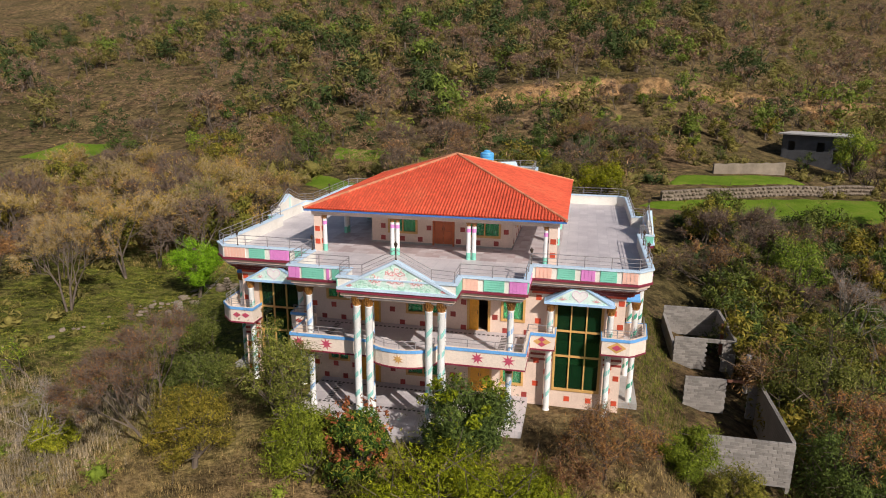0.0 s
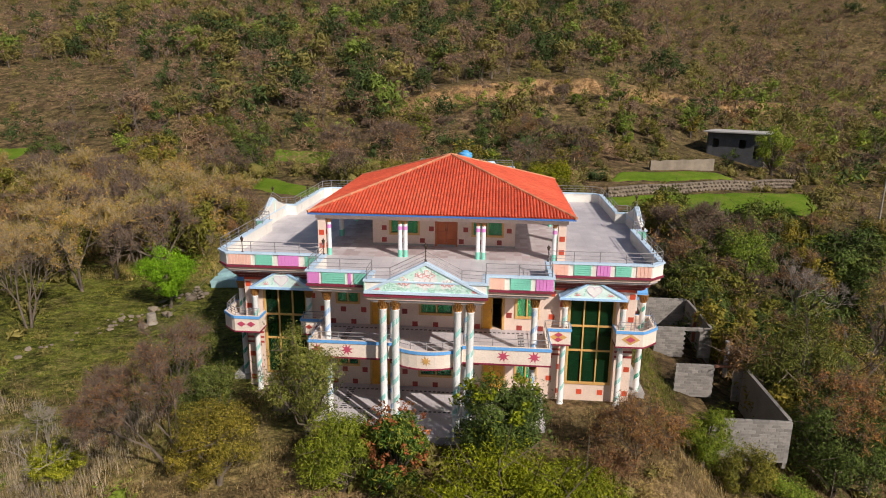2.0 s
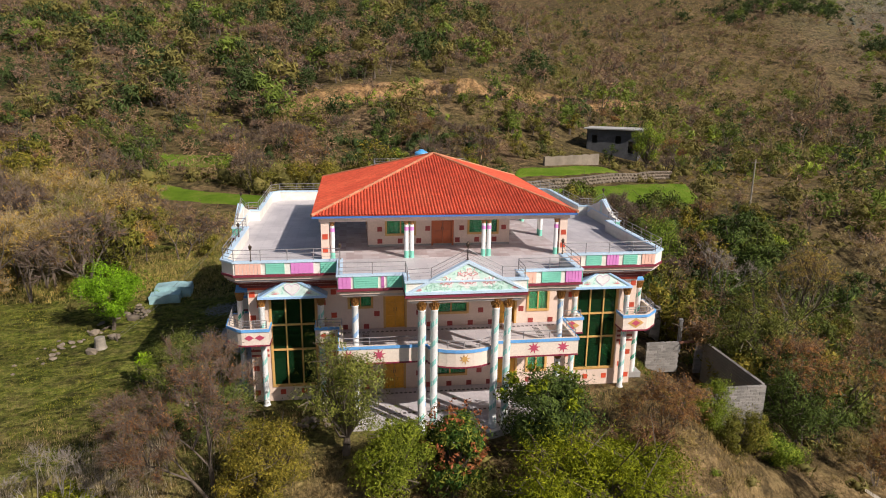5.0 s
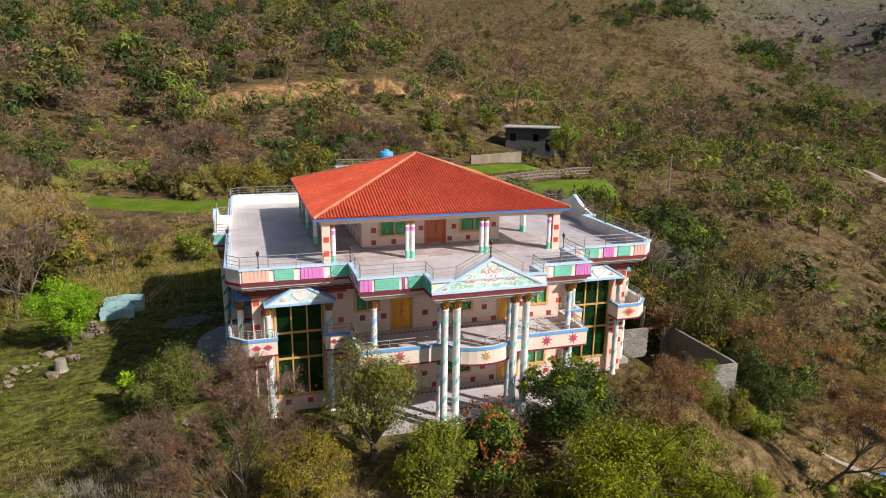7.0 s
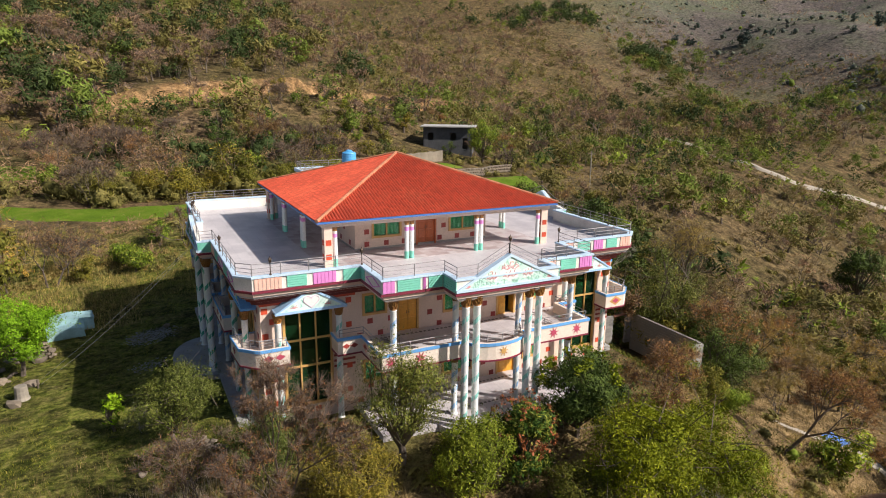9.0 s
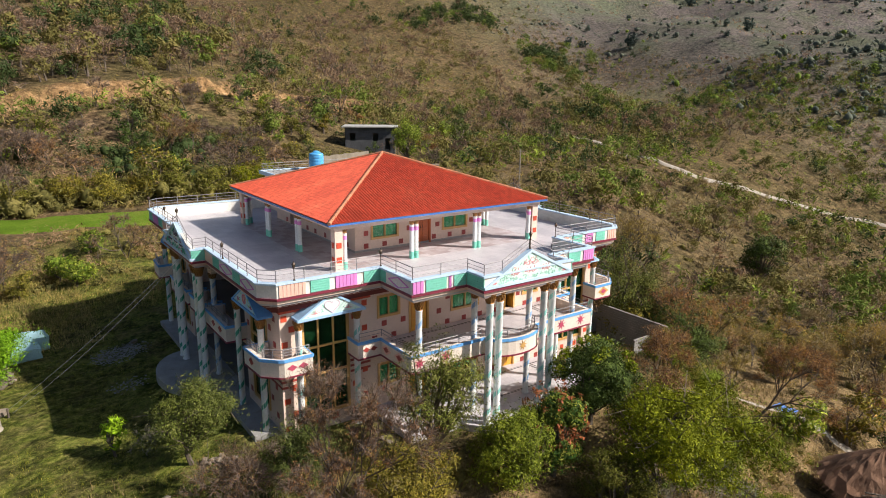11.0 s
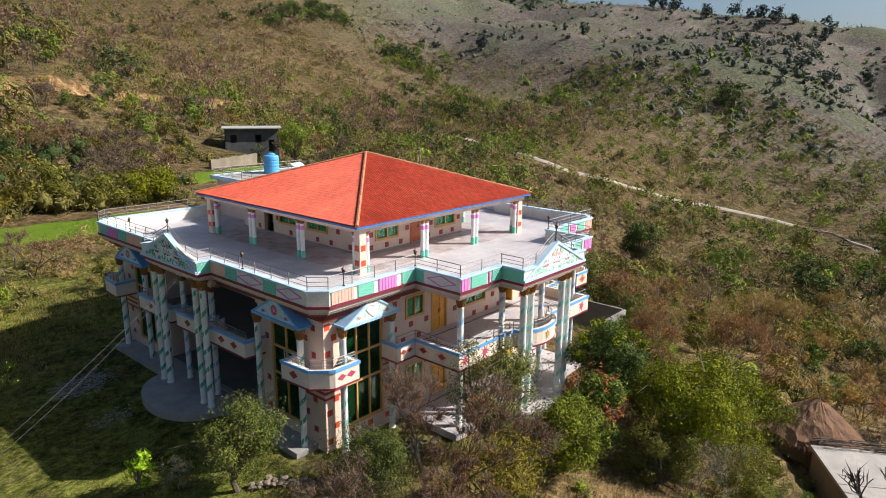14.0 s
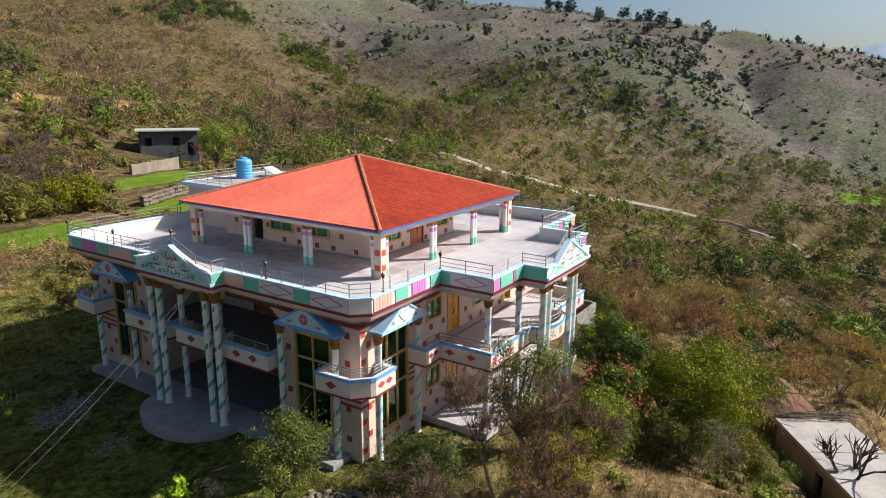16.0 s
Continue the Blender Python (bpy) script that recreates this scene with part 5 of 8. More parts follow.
def pav_column(x, y):
    c = new("pavilion_column")
    c.parent = house
    c.matrix_basis = pose(x, y, FL2)
    for nm, m, r, z0, z1 in (("foot", MINT, 0.125, 0, 0.4), ("shaft", WHITE, 0.115, 0.4, 1.52), ("ring", PINK, 0.12, 1.52, 1.72), ("neck", WHITE, 0.115, 1.72, 1.84)):
        bm = bmesh.new()
        lathe(bm, [(r * 1.05, z0), (r, z0 + 0.03), (r, z1)], 14)
        part(nm, bm, m, c, smooth=False)
    bm = bmesh.new()
    lathe(bm, [(0.115, 1.84), (0.12, 1.88), (0.11, 1.92), (0.17, 2.02), (0.18, 2.07)], 12)
    part("capital", bm, GOLD, c)


def pav_pillar(x, y):
    c = new("pavilion_pillar")
    c.parent = house
    c.matrix_basis = pose(x, y, FL2)
    bm = bmesh.new()
    bx(bm, -0.21, 0.21, -0.21, 0.21, 0, 2.07)
    part("shaft", bm, CREAM, c)
    for z in (0.55, 1.28):
        for f, rz in ((0, 0), (1, 90), (2, 180), (3, 270)):
            ob = part("wall_tile", sq_mesh, None, c, at=pose(0, 0, z, 0, 0, rz) @ pose(0, -0.214, 0))


for x in (-2.15, -1.86, 2.08, 2.38):
    pav_column(x, 1.84)
    pav_column(x, 15.3)
for sx in (-6.5, 6.62):
    for y in (6.32, 6.66, 10.78, 11.1):
        pav_column(sx, y)
for sx in (-1, 1):
    pav_pillar(sx * 6.5 + 0.05, 1.9)
    pav_pillar(sx * 6.5 + 0.05, 15.3)
    pav_column(sx * 6.12 + 0.05, 1.84)
    pav_column(sx * 6.12 + 0.05, 15.3)
    pav_column(sx * 6.5 + 0.05, 2.3)
    pav_column(sx * 6.5 + 0.05, 14.85)

# stair head behind the roof
SH = [(-3.2, 15.9), (4.2, 15.9), (4.2, 20.6), (-3.2, 20.6)]
bm = bmesh.new()
ring(bm, SH, 0.15, 0.4, FL2 - 0.01, 9.3)
part("stair_head_wall", bm, CREAM, house)
bm = bmesh.new()
slab(bm, inset(SH, -0.15), 9.3, 9.44)
part("stair_head_roof", bm, CONCRETE, house, "flat concrete roof of the stair head")
bm = bmesh.new()
ring(bm, SH, -0.19, -0.04, 9.24, 9.5)
part("stair_head_edge", bm, SKYBLUE, house)
railing([(-3.2, 15.95), (-3.2, 20.55), (4.2, 20.55), (4.2, 15.95)], 9.44, 0.55, (1.0, 0.66, 0.33), 1.2)

# ---- platforms ----
bm = bmesh.new()
fp = [(-5.7, -0.01), (-5.7, -3.6), (-2.9, -3.75), *[(2.9 * math.sin(a), -3.75 - 1.45 * math.cos(a)) for a in np.linspace(-1.5, 1.5, 13)], (2.9, -3.75), (5.7, -3.6), (5.7, -0.01)]
slab(bm, [(float(x), float(y)) for x, y in fp], -1.9, -0.05)
part("front_platform", bm, MARBLE, house, "grey terrazzo front platform")
for s in (-1, 1):
    bm = bmesh.new()
    o = [(s * 10.31, 0.6), (s * 11.5, 0.6), (s * 11.5, 6.6), *[(s * (11.5 + 2.2 * math.cos(a)), YC + 3.15 * math.sin(a)) for a in np.linspace(-1.5, 1.5, 17)], (s * 11.5, 12.9), (s * 11.5, 19.0), (s * 10.31, 19.0)]
    if s > 0:
        o = [(10.31, 0.6), (11.3, 0.6), (11.3, 19.0), (10.31, 19.0)]
    slab(bm, [(float(x), float(y)) for x, y in (o if s > 0 else o[::-1])], -1.4, -0.12)
    bx(bm, *sorted((s * 8.0, s * 10.3)), 4.8, 14.7, -0.9, -0.1)
    part("side_platform", bm, CONCRETE, house, "grey concrete plinth along the side")
# dashed tile borders on the two front floors
DASH = plain("black_marble_tile", (0.05, 0.045, 0.045), 0.35, var=0.2)
for z, nm in ((-0.05, "floor_border"), (FL1, "floor_border")):
    bm = bmesh.new()
    for k in range(-23, 24):
        x = k * 0.24
        for y in (-0.55, -2.75) if z < 0 else (-0.5,):
            bx(bm, x - 0.07, x + 0.07, y - 0.07, y + 0.07, z - 0.01, z + 0.004)
    for s in (-1, 1):
        for k in range(10):
            y = -0.75 - k * 0.2
            bx(bm, s * 4.45 - 0.16, s * 4.45 + 0.16, y - 0.05, y + 0.05, z - 0.01, z + 0.004)
    tagged(part(nm, bm, DASH, house), kind="stuff")

# ---- things round the house ----
def drape(name, edge_a, edge_b, mat, label, category, lift=0.05, nu=40, nv=10, kind="structure"):
    """A sheet between two plan lines, laid over the ground."""
    def along(line, t):
        t = t * (len(line) - 1)
        i = min(int(t), len(line) - 2)
        return Vector(line[i]).lerp(Vector(line[i + 1]), t - i)
    verts, faces = [], []
    for i in range(nu + 1):
        for j in range(nv + 1):
            p = along(edge_a, i / nu).lerp(along(edge_b, i / nu), j / nv)
            e = 0.35 if j in (0, nv) else 0
            x, y = p.x + e * math.sin(i * 2.1), p.y + e * math.sin(i * 1.3 + j)
            edge = i in (0, nu) or j in (0, nv)
            verts.append((x, y, ground_at(x, y) + (-0.06 if edge else lift)))
    for i in range(nu):
        for j in range(nv):
            a = i * (nv + 1) + j
            faces.append((a, a + nv + 1, a + nv + 2, a + 1))
    return tagged(new(name, quads(name, verts, faces, mat, True)), label, category, kind=kind)


drape("field", [(15, 56.5), (30, 55.6), (46, 55.5)], [(17, 59.3), (31, 63.8), (50, 68.5)], FIELD, "bright green young wheat on a terrace", "field", 0.12)
drape("field", [(19.7, 67.6), (30, 70.2), (41.8, 76.2)], [(22.3, 73), (29, 75.8), (40, 80.6)], FIELD, "bright green young wheat below a retaining wall", "field", 0.12)
drape("field", [(-33, 58.5), (-22, 53.5), (-12, 50.5), (0, 47.8), (8, 50)], [(-34, 65.8), (-22, 59.8), (-12, 57), (0, 56), (9, 56.5)], FIELD, "bright green young wheat strip behind the house", "field", 0.12)
drape("field", [(-19, 70), (-12, 66.8)], [(-20, 78.5), (-11.8, 74)], FIELD, "small green wheat plot among trees", "field", 0.12)
drape("field", [(-35, 75), (-25.5, 74)], [(-38, 86), (-26.5, 85)], FIELD, "small green wheat plot among trees", "field", 0.12)
drape("field", [(-97, 72), (-80, 70)], [(-95, 84), (-84, 83)], FIELD, "green wheat plot at the foot of the slope", "field", 0.12)
drape("field", [(-95, 56), (-80, 55)], [(-94, 63), (-80, 61)], FIELD, "green wheat plot at the foot of the slope", "field", 0.12)
drape("field", [(240, -14), (258, -32)], [(258, -10), (285, -28)], FIELD, "green field in the valley", "field", 0.3)
road_mid = [(136, 124), (134, 106), (123, 88), (117, 72), (121, 65), (134, 59.5), (148, 55.5), (160, 50.5), (169, 45), (175, 33), (177, 22), (168, 12), (158, 6.5), (150, -5), (141, -22)]
drape("road", [(x - 1.2, y - 0.5) for x, y in road_mid], [(x + 1.2, y + 0.6) for x, y in road_mid], PATH, "narrow pale concrete lane along the slope", "road", 0.3, 110, 4)
drape("track", [(24, -1.0), (27.6, -5.2), (30.6, -9), (37, -15)], [(24.8, -0.6), (28.6, -4.6), (31.6, -8.4), (38.2, -14.4)], PATH, "beaten earth footpath on the slope", "path", 0.04, 20, 3)

# rough stones, drawn from a few shared shapes


def stone_mesh(seed, mat=STONE):
    r = random.Random(seed)
    bm = bmesh.new()
    bmesh.ops.create_icosphere(bm, subdivisions=1, radius=0.5)
    for v in bm.verts:
        v.co *= r.uniform(0.72, 1.1)
        v.co.z *= 0.7
    return finish("stone", bm, mat)


STONES = [stone_mesh(k) for k in range(6)]


def stone_wall(name, line, high, label, wide=0.7, size=0.42, top_fill=True):
    """A dry retaining wall: a core with its stones as pieces."""
    w = thing(name, label, "stone wall", pose(*line[0], ground_at(*line[0])))
    inv = w.matrix_basis.inverted()
    rnd = random.Random(len(line) * 13 + int(line[0][0]))
    core = bmesh.new()
    for a, b in zip(line, line[1:]):
        a, b = Vector(a), Vector(b)
        L = (b - a).length
        d = (b - a) / L
        n = Vector((d.y, -d.x))
        k = max(1, int(L / 2))
        for i in range(k):
            p, q = a.lerp(b, i / k), a.lerp(b, (i + 1) / k)
            za, zb = ground_at(*p), ground_at(*q)
            pts = [inv @ Vector((*(c + n * o), z)) for c, o, z in ((p, wide * 0.4, za - 0.4), (q, wide * 0.4, zb - 0.4), (q, wide * 0.25, zb + high * 0.9), (p, wide * 0.25, za + high * 0.9))]
            off = [inv @ Vector((*(c - n * wide * 0.5), z)) for c, z in ((p, za - 0.4), (q, zb - 0.4), (q, zb + high * 0.9), (p, za + high * 0.9))]
            v = [core.verts.new(c) for c in pts + off]
            for f in ((0, 1, 2, 3), (7, 6, 5, 4), (0, 4, 5, 1), (3, 2, 6, 7), (1, 5, 6, 2), (0, 3, 7, 4)):
                core.faces.new([v[j] for j in f])
    if high > 0.5:
        part("core", core, STONE, w)
    else:
        core.free()
    total = sum((Vector(b) - Vector(a)).length for a, b in zip(line, line[1:]))
    rows = max(2, int(high / (size * 0.7)))
    cols = min(int(total / size), 290 // rows)
    for r in range(rows):
        for c in range(cols):
            t = (c + 0.5 * (r % 2) + rnd.uniform(-0.2, 0.2)) / cols * (len(line) - 1)
            t = min(max(t, 0), len(line) - 1.001)
            i = int(t)
            a, b = Vector(line[i]), Vector(line[i + 1])
            p = a.lerp(b, t - i)
            d = (b - a).normalized()
            n = Vector((d.y, -d.x))
            p = p + n * (wide * (0.36 - 0.12 * r / rows) + rnd.uniform(-0.05, 0.05))
            z = ground_at(*p) + high * (r + 0.4) / rows
            sc = total / cols * rnd.uniform(0.85, 1.35)
            if high < 0.5:
                # tumbled: gaps, strays and half-sunk stones
                if rnd.random() < 0.5:
                    continue
                p = p + n * rnd.gauss(0, 0.45)
                sc *= rnd.uniform(0.35, 1.15)
                z = ground_at(*p) + 0.1 * sc
            m = pose(p.x, p.y, z, rnd.uniform(-20, 20), rnd.uniform(-20, 20), rnd.uniform(0, 360)) @ Matrix.Diagonal((sc, sc * 0.9, min(sc, high / rows * 1.5), 1))
            part("stone", STONES[rnd.randrange(6)], None, w, at=inv @ m)
    return w


stone_wall("stone_wall", [(18.6, 60), (26, 62.8), (34, 66), (44, 70.8), (49, 72)], 1.5, "dry stone terrace wall between two wheat fields", size=0.55)
stone_wall("stone_wall", [(-29, -0.2), (-24.5, 7.8), (-23.2, 11.5), (-22.4, 16.2)], 0.4, "tumbled low stone wall across the meadow", size=0.5)


def masonry_wall(name, a, b, h, label, mat=MUD):
    bm = bmesh.new()
    a, b = Vector(a), Vector(b)
    d = (b - a).normalized()
    n = Vector((-d.y, d.x)) * 0.2
    k = 12
    tops = []
    for i in range(k + 1):
        p = a.lerp(b, i / k)
        z = ground_at(*p)
        zt = min(ground_at(*a), ground_at(*b)) + h + 0.08 * math.sin(i * 2.3)
        tops.append([bm.verts.new((*(p + n * s), q)) for s, q in ((1, z - 0.5), (-1, z - 0.5), (-1, zt), (1, zt))])
    for p, q in zip(tops, tops[1:]):
        for j in range(4):
            bm.faces.new((p[j], q[j], q[(j + 1) % 4], p[(j + 1) % 4]))
    bm.faces.new(tops[0])
    bm.faces.new(tops[-1][::-1])
    return solid(name, bm, mat, label, "wall")


masonry_wall("plastered_wall", (28, 77), (39.6, 81.7), 1.9, "weathered tan plastered retaining wall by a field", plain("tan_plaster", (0.25, 0.205, 0.155), 0.95, var=0.3, stain=(0.25, 0.2, 0.15)))
masonry_wall("plastered_wall", (47, 104), (60, 108), 1.6, "pale low wall beyond the concrete building", plain("pale_plaster", (0.5, 0.45, 0.37), 0.95, var=0.3))

# unfinished blockwork: a roofless room and a yard
BLK = (0.4, 0.19)
bm = bmesh.new()
bx(bm, -0.195, 0.195, -0.1, 0.1, 0, 0.178)
bmesh.ops.bevel(bm, geom=bm.edges[:], offset=0.012, segments=1, affect="EDGES")
block_mesh = finish("block", bm, BLOCK)


def block_run(w, a, b, base, top, holes=(), as_parts=True):
    a, b = Vector(a), Vector(b)
    L = (b - a).length
    d = (b - a) / L
    ang = math.degrees(math.atan2(d.y, d.x))
    core = bmesh.new()
    n = Vector((-d.y, d.x))
    F = lambda u, dd, z: (a.x + d.x * u + n.x * dd, a.y + d.y * u + n.y * dd, z)
    wall_mesh(core, lambda u, dd, z: F(u, dd + 0.085, z), 0.04, L - 0.04, base, top - 0.03, holes, 0.17)
    part("mortar", core, MORTAR, w)
    rows = int((top - base) / BLK[1])
    rest = []
    for r in range(rows):
        z = top - (r + 1) * BLK[1]
        u = 0.2 if r % 2 else 0.4
        while u < L - 0.1:
            if not any(h[0] - 0.1 < u < h[1] + 0.1 and h[2] - 0.15 < z < h[3] for h in holes):
                p = F(u, 0, z)
                m = pose(p[0], p[1], z, 0, 0, ang)
                if as_parts:
                    part("block", block_mesh, None, w, at=m)
                else:
                    rest.append(m)
            u += BLK[0]
    if rest:
        verts, faces = [], []
        for m in rest:
            k = len(verts)
            verts += [m @ Vector((x, y, z)) for z in (0, 0.178) for x, y in ((-0.195, -0.1), (0.195, -0.1), (0.195, 0.1), (-0.195, 0.1))]
            faces += [tuple(k + i for i in f) for f in ((3, 2, 1, 0), (4, 5, 6, 7), (0, 1, 5, 4), (1, 2, 6, 5), (2, 3, 7, 6), (3, 0, 4, 7))]
        ob = part("blockwork", quads("blockwork", verts, faces, BLOCK), None, w)
        tagged(ob, "grey concrete blocks", kind="stuff")


room = thing("roofless_room", "unfinished roofless room of grey concrete blocks", "outbuilding")
block_run(room, (14.8, 13.3), (18.9, 13.3), -3.3, -1.0, [(2.1, 3.2, -3.3, -1.25)])
block_run(room, (14.8, 19.95), (18.9, 19.95), -3.3, -1.0)
block_run(room, (18.85, 13.45), (18.85, 19.8), -3.8, -1.0, as_parts=False)
block_run(room, (14.85, 13.45), (14.85, 19.8), -3.0, -1.6, as_parts=False)
bm = bmesh.new()
bx(bm, 18.5, 18.72, 16.5, 16.68, -3.4, -1.0)
part("post", bm, plain("rusty_post", (0.28, 0.1, 0.06), 0.8, var=0.3), room)
yard = thing("block_yard", "open yard walled with grey concrete blocks", "outbuilding")
block_run(yard, (14.6, -0.1), (18.85, -0.1), -3.4, -1.0)
block_run(yard, (14.6, 6.8), (17.0, 6.8), -3.2, -1.0)
block_run(yard, (18.2, 6.8), (18.85, 6.8), -3.4, -1.0)
block_run(yard, (18.8, 0.05), (18.8, 6.7), -3.9, -1.0, as_parts=False)
bm = bmesh.new()
bx(bm, 17.0, 18.2, 6.72, 6.88, -1.14, -1.0)
part("lintel", bm, plain("rusty_lintel", (0.3, 0.13, 0.08), 0.8, var=0.3), yard)
bm = bmesh.new()
lathe(bm, [(0.16, 0), (0.15, 2.4), (0.19, 2.45), (0.19, 2.6)], 8, (0, 0, 0))
solid("concrete_post", bm, CONCRETE, "square-topped grey concrete post behind the yard", "post", pose(19.0, 10.4, -3.4))

# water tank on the stair head
tank = thing("water_tank", "blue plastic ribbed water tank with domed lid", "water tank", pose(0.48, 19.1, 9.44))
bm = bmesh.new()
prof = [(0.52, 0.0)]
for k in range(5):
    z = 0.06 + k * 0.22
    prof += [(0.54, z), (0.54, z + 0.13), (0.515, z + 0.16), (0.515, z + 0.2)]
prof += [(0.54, 1.16), (0.5, 1.24), (0.24, 1.34)]
lathe(bm, prof, 24)
part("body", bm, TANKBLUE, tank)
bm = bmesh.new()
lathe(bm, [(0.24, 1.33), (0.25, 1.38), (0.2, 1.43), (0.05, 1.45)], 16)
part("lid", bm, TANKBLUE, tank)
dish = thing("solar_panel", "small pale panel propped on the flat stair head roof", "panel", pose(2.3, 18.2, 9.44, 0, 0, 25))
bm = bmesh.new()
bx(bm, -0.7, 0.7, -0.4, 0.4, -0.02, 0.02, lambda x, y, z: (x, y, 0.42 + z + 0.55 * y))
part("sheet", bm, SKYBLUE, dish)
bm = bmesh.new()
for x in (-0.6, 0.6):
    tube(bm, (x, 0.35, 0), (x, 0.35, 0.6), 0.02)
    tube(bm, (x, -0.35, 0), (x, -0.35, 0.22), 0.02)
part("stand", bm, STEEL, dish)

# concrete building beyond the fields
cb = thing("concrete_building", "raw grey concrete flat-roofed building among trees", "building", pose(47.5, 95.0, 2.4, 0, 0, -33))
F = lambda u, d, z: (u, -d, z)
bm = bmesh.new()
wall_mesh(bm, F, -5.2, 5.2, -1.5, 5.0, [(-4.2, -3.0, 2.2, 3.8), (0.6, 1.8, 2.2, 3.8), (3.2, 4.3, 0.4, 2.8)], 0.25)
wall_mesh(bm, lambda u, d, z: (-5.2 - d, u, z), 0, 6, -1.5, 5.0, [(2, 3.2, 2.2, 3.6)], 0.25)
wall_mesh(bm, lambda u, d, z: (5.2 + d, u, z), 0, 6, -1.5, 5.0, [], 0.25)
wall_mesh(bm, lambda u, d, z: (u, 6 + d, z), -5.2, 5.2, -1.5, 5.0, [], 0.25)
# the walls' shade is put into the concrete's dark colour
part("wall", bm, plain("dark_concrete", (0.1, 0.1, 0.105), 0.95, var=0.3, stain=(0.06, 0.06, 0.06)), cb)
bm = bmesh.new()
bx(bm, -5.8, 5.8, -0.8, 6.6, 5.0, 5.22)
part("roof", bm, plain("pale_concrete", (0.42, 0.4, 0.38), 0.95, var=0.2, stain=(0.25, 0.24, 0.22)), cb)
bm = bmesh.new()
bx(bm, -5.0, 5.0, 3.0, 3.2, -1.5, 4.99)
part("inner_wall", bm, ROOM, cb)

# mud hut with a flat roof, and a thatched shelter beyond it
hutdir = math.degrees(math.atan2(-3.9, -6.4))
hut = thing("mud_hut", "mud-walled hut with a grey plastered flat roof", "hut", pose(17.5, -14.1, -8.9, 0, 0, hutdir))
bm = bmesh.new()
wall_mesh(bm, lambda u, d, z: (u, -d, z), 0.2, 9.6, -0.6, 2.15, [(5.2, 6.1, -0.6, 1.6)], 0.3)
wall_mesh(bm, lambda u, d, z: (0.2 - d, u, z), 0.3, 4.2, -0.6, 2.15, [], 0.3)
wall_mesh(bm, lambda u, d, z: (9.6 + d, u, z), 0.3, 4.2, -0.6, 2.15, [], 0.3)
wall_mesh(bm, lambda u, d, z: (u, 4.5 + d, z), 0.2, 9.6, -0.6, 2.15, [], 0.3)
part("wall", bm, MUD, hut)
bm = bmesh.new()
bx(bm, 0, 4.3, -0.1, 4.75, 2.15, 2.36)
bx(bm, 4.36, 9.8, -0.1, 4.75, 2.15, 2.36)
part("roof", bm, plain("mud_roof_plaster", (0.42, 0.38, 0.35), 0.95, var=0.2, stain=(0.3, 0.26, 0.23)), hut, "pale grey plastered flat roof")
brush = new("brushwood")
brush.parent = hut
tagged(brush, "bundle of dark brushwood on the roof edge")
rnd = random.Random(4)
for k in range(70):
    bm = bmesh.new()
    x, y = rnd.uniform(-0.5, 0.25), rnd.uniform(-0.1, 4.7)
    a = rnd.uniform(-0.25, 0.25)
    p = Vector((x, y, 2.4 + rnd.uniform(0, 0.3)))
    tube(bm, p, p + Vector((math.sin(a) * 1.4, math.cos(a) * 1.4, rnd.uniform(-0.1, 0.1))), 0.03, 0.012, 4)
    part("stick", bm, BARK, brush)

thatch = thing("thatched_shelter", "round brown straw-thatched shelter beside the hut", "shelter", pose(21.0, -13.6, -9.0))
bm = bmesh.new()
lathe(bm, [(2.0, -0.3), (2.0, 2.2)], 18)
part("wall", bm, MUD, thatch)
bm = bmesh.new()
rings, seg = 9, 44
rnd = random.Random(8)
rows = []
for i in range(rings + 1):
    t = i / rings
    rows.append([bm.verts.new(((3.1 * t + 0.05) * (1 + rnd.uniform(-0.04, 0.04)) * math.cos(k * math.tau / seg) * 1.15, (3.1 * t + 0.05) * (1 + rnd.uniform(-0.04, 0.04)) * math.sin(k * math.tau / seg), 4.2 - 2.5 * t ** 1.15 - 0.5 * t * math.sin(k * math.tau / seg + 2.3) + rnd.uniform(-0.06, 0.06))) for k in range(seg)])
for p, q in zip(rows, rows[1:]):
    for k in range(seg):
        bm.faces.new((p[k], q[k], q[(k + 1) % seg], p[(k + 1) % seg]))
part("thatch", bm, THATCH, thatch)
verts, faces = [], []
for k in range(2600):
    a, t = rnd.uniform(0, math.tau), math.sqrt(rnd.uniform(0.01, 1))
    p = Vector((3.1 * t * math.cos(a) * 1.15, 3.1 * t * math.sin(a), 4.24 - 2.5 * t ** 1.15 - 0.5 * t * math.sin(a + 2.3)))
    d = Vector((math.cos(a + rnd.uniform(-0.3, 0.3)), math.sin(a + rnd.uniform(-0.3, 0.3)), -0.8)).normalized() * rnd.uniform(0.4, 0.9)
    sd = Vector((-math.sin(a), math.cos(a), 0)) * 0.02
    i = len(verts)
    verts += [p - sd, p + sd, p + d + Vector((0, 0, rnd.uniform(0, 0.1)))]
    faces.append((i, i + 1, i + 2))
tagged(part("straw", quads("straw", verts, faces, THATCH), None, thatch), "loose brown straw", kind="stuff")

# poles and cables
def pole(x, y, h, label):
    p = thing("utility_pole", label, "utility pole", pose(x, y, ground_at(x, y) - 0.2))
    bm = bmesh.new()
    lathe(bm, [(0.14, 0), (0.09, h)], 8)
    part("shaft", bm, PALEBARK, p)
    bm = bmesh.new()
    bx(bm, -0.7, 0.7, -0.05, 0.05, h - 0.5, h - 0.4)
    part("crossarm", bm, BARK, p)


pole(51, 52, 8.2, "slim grey utility pole on the slope")


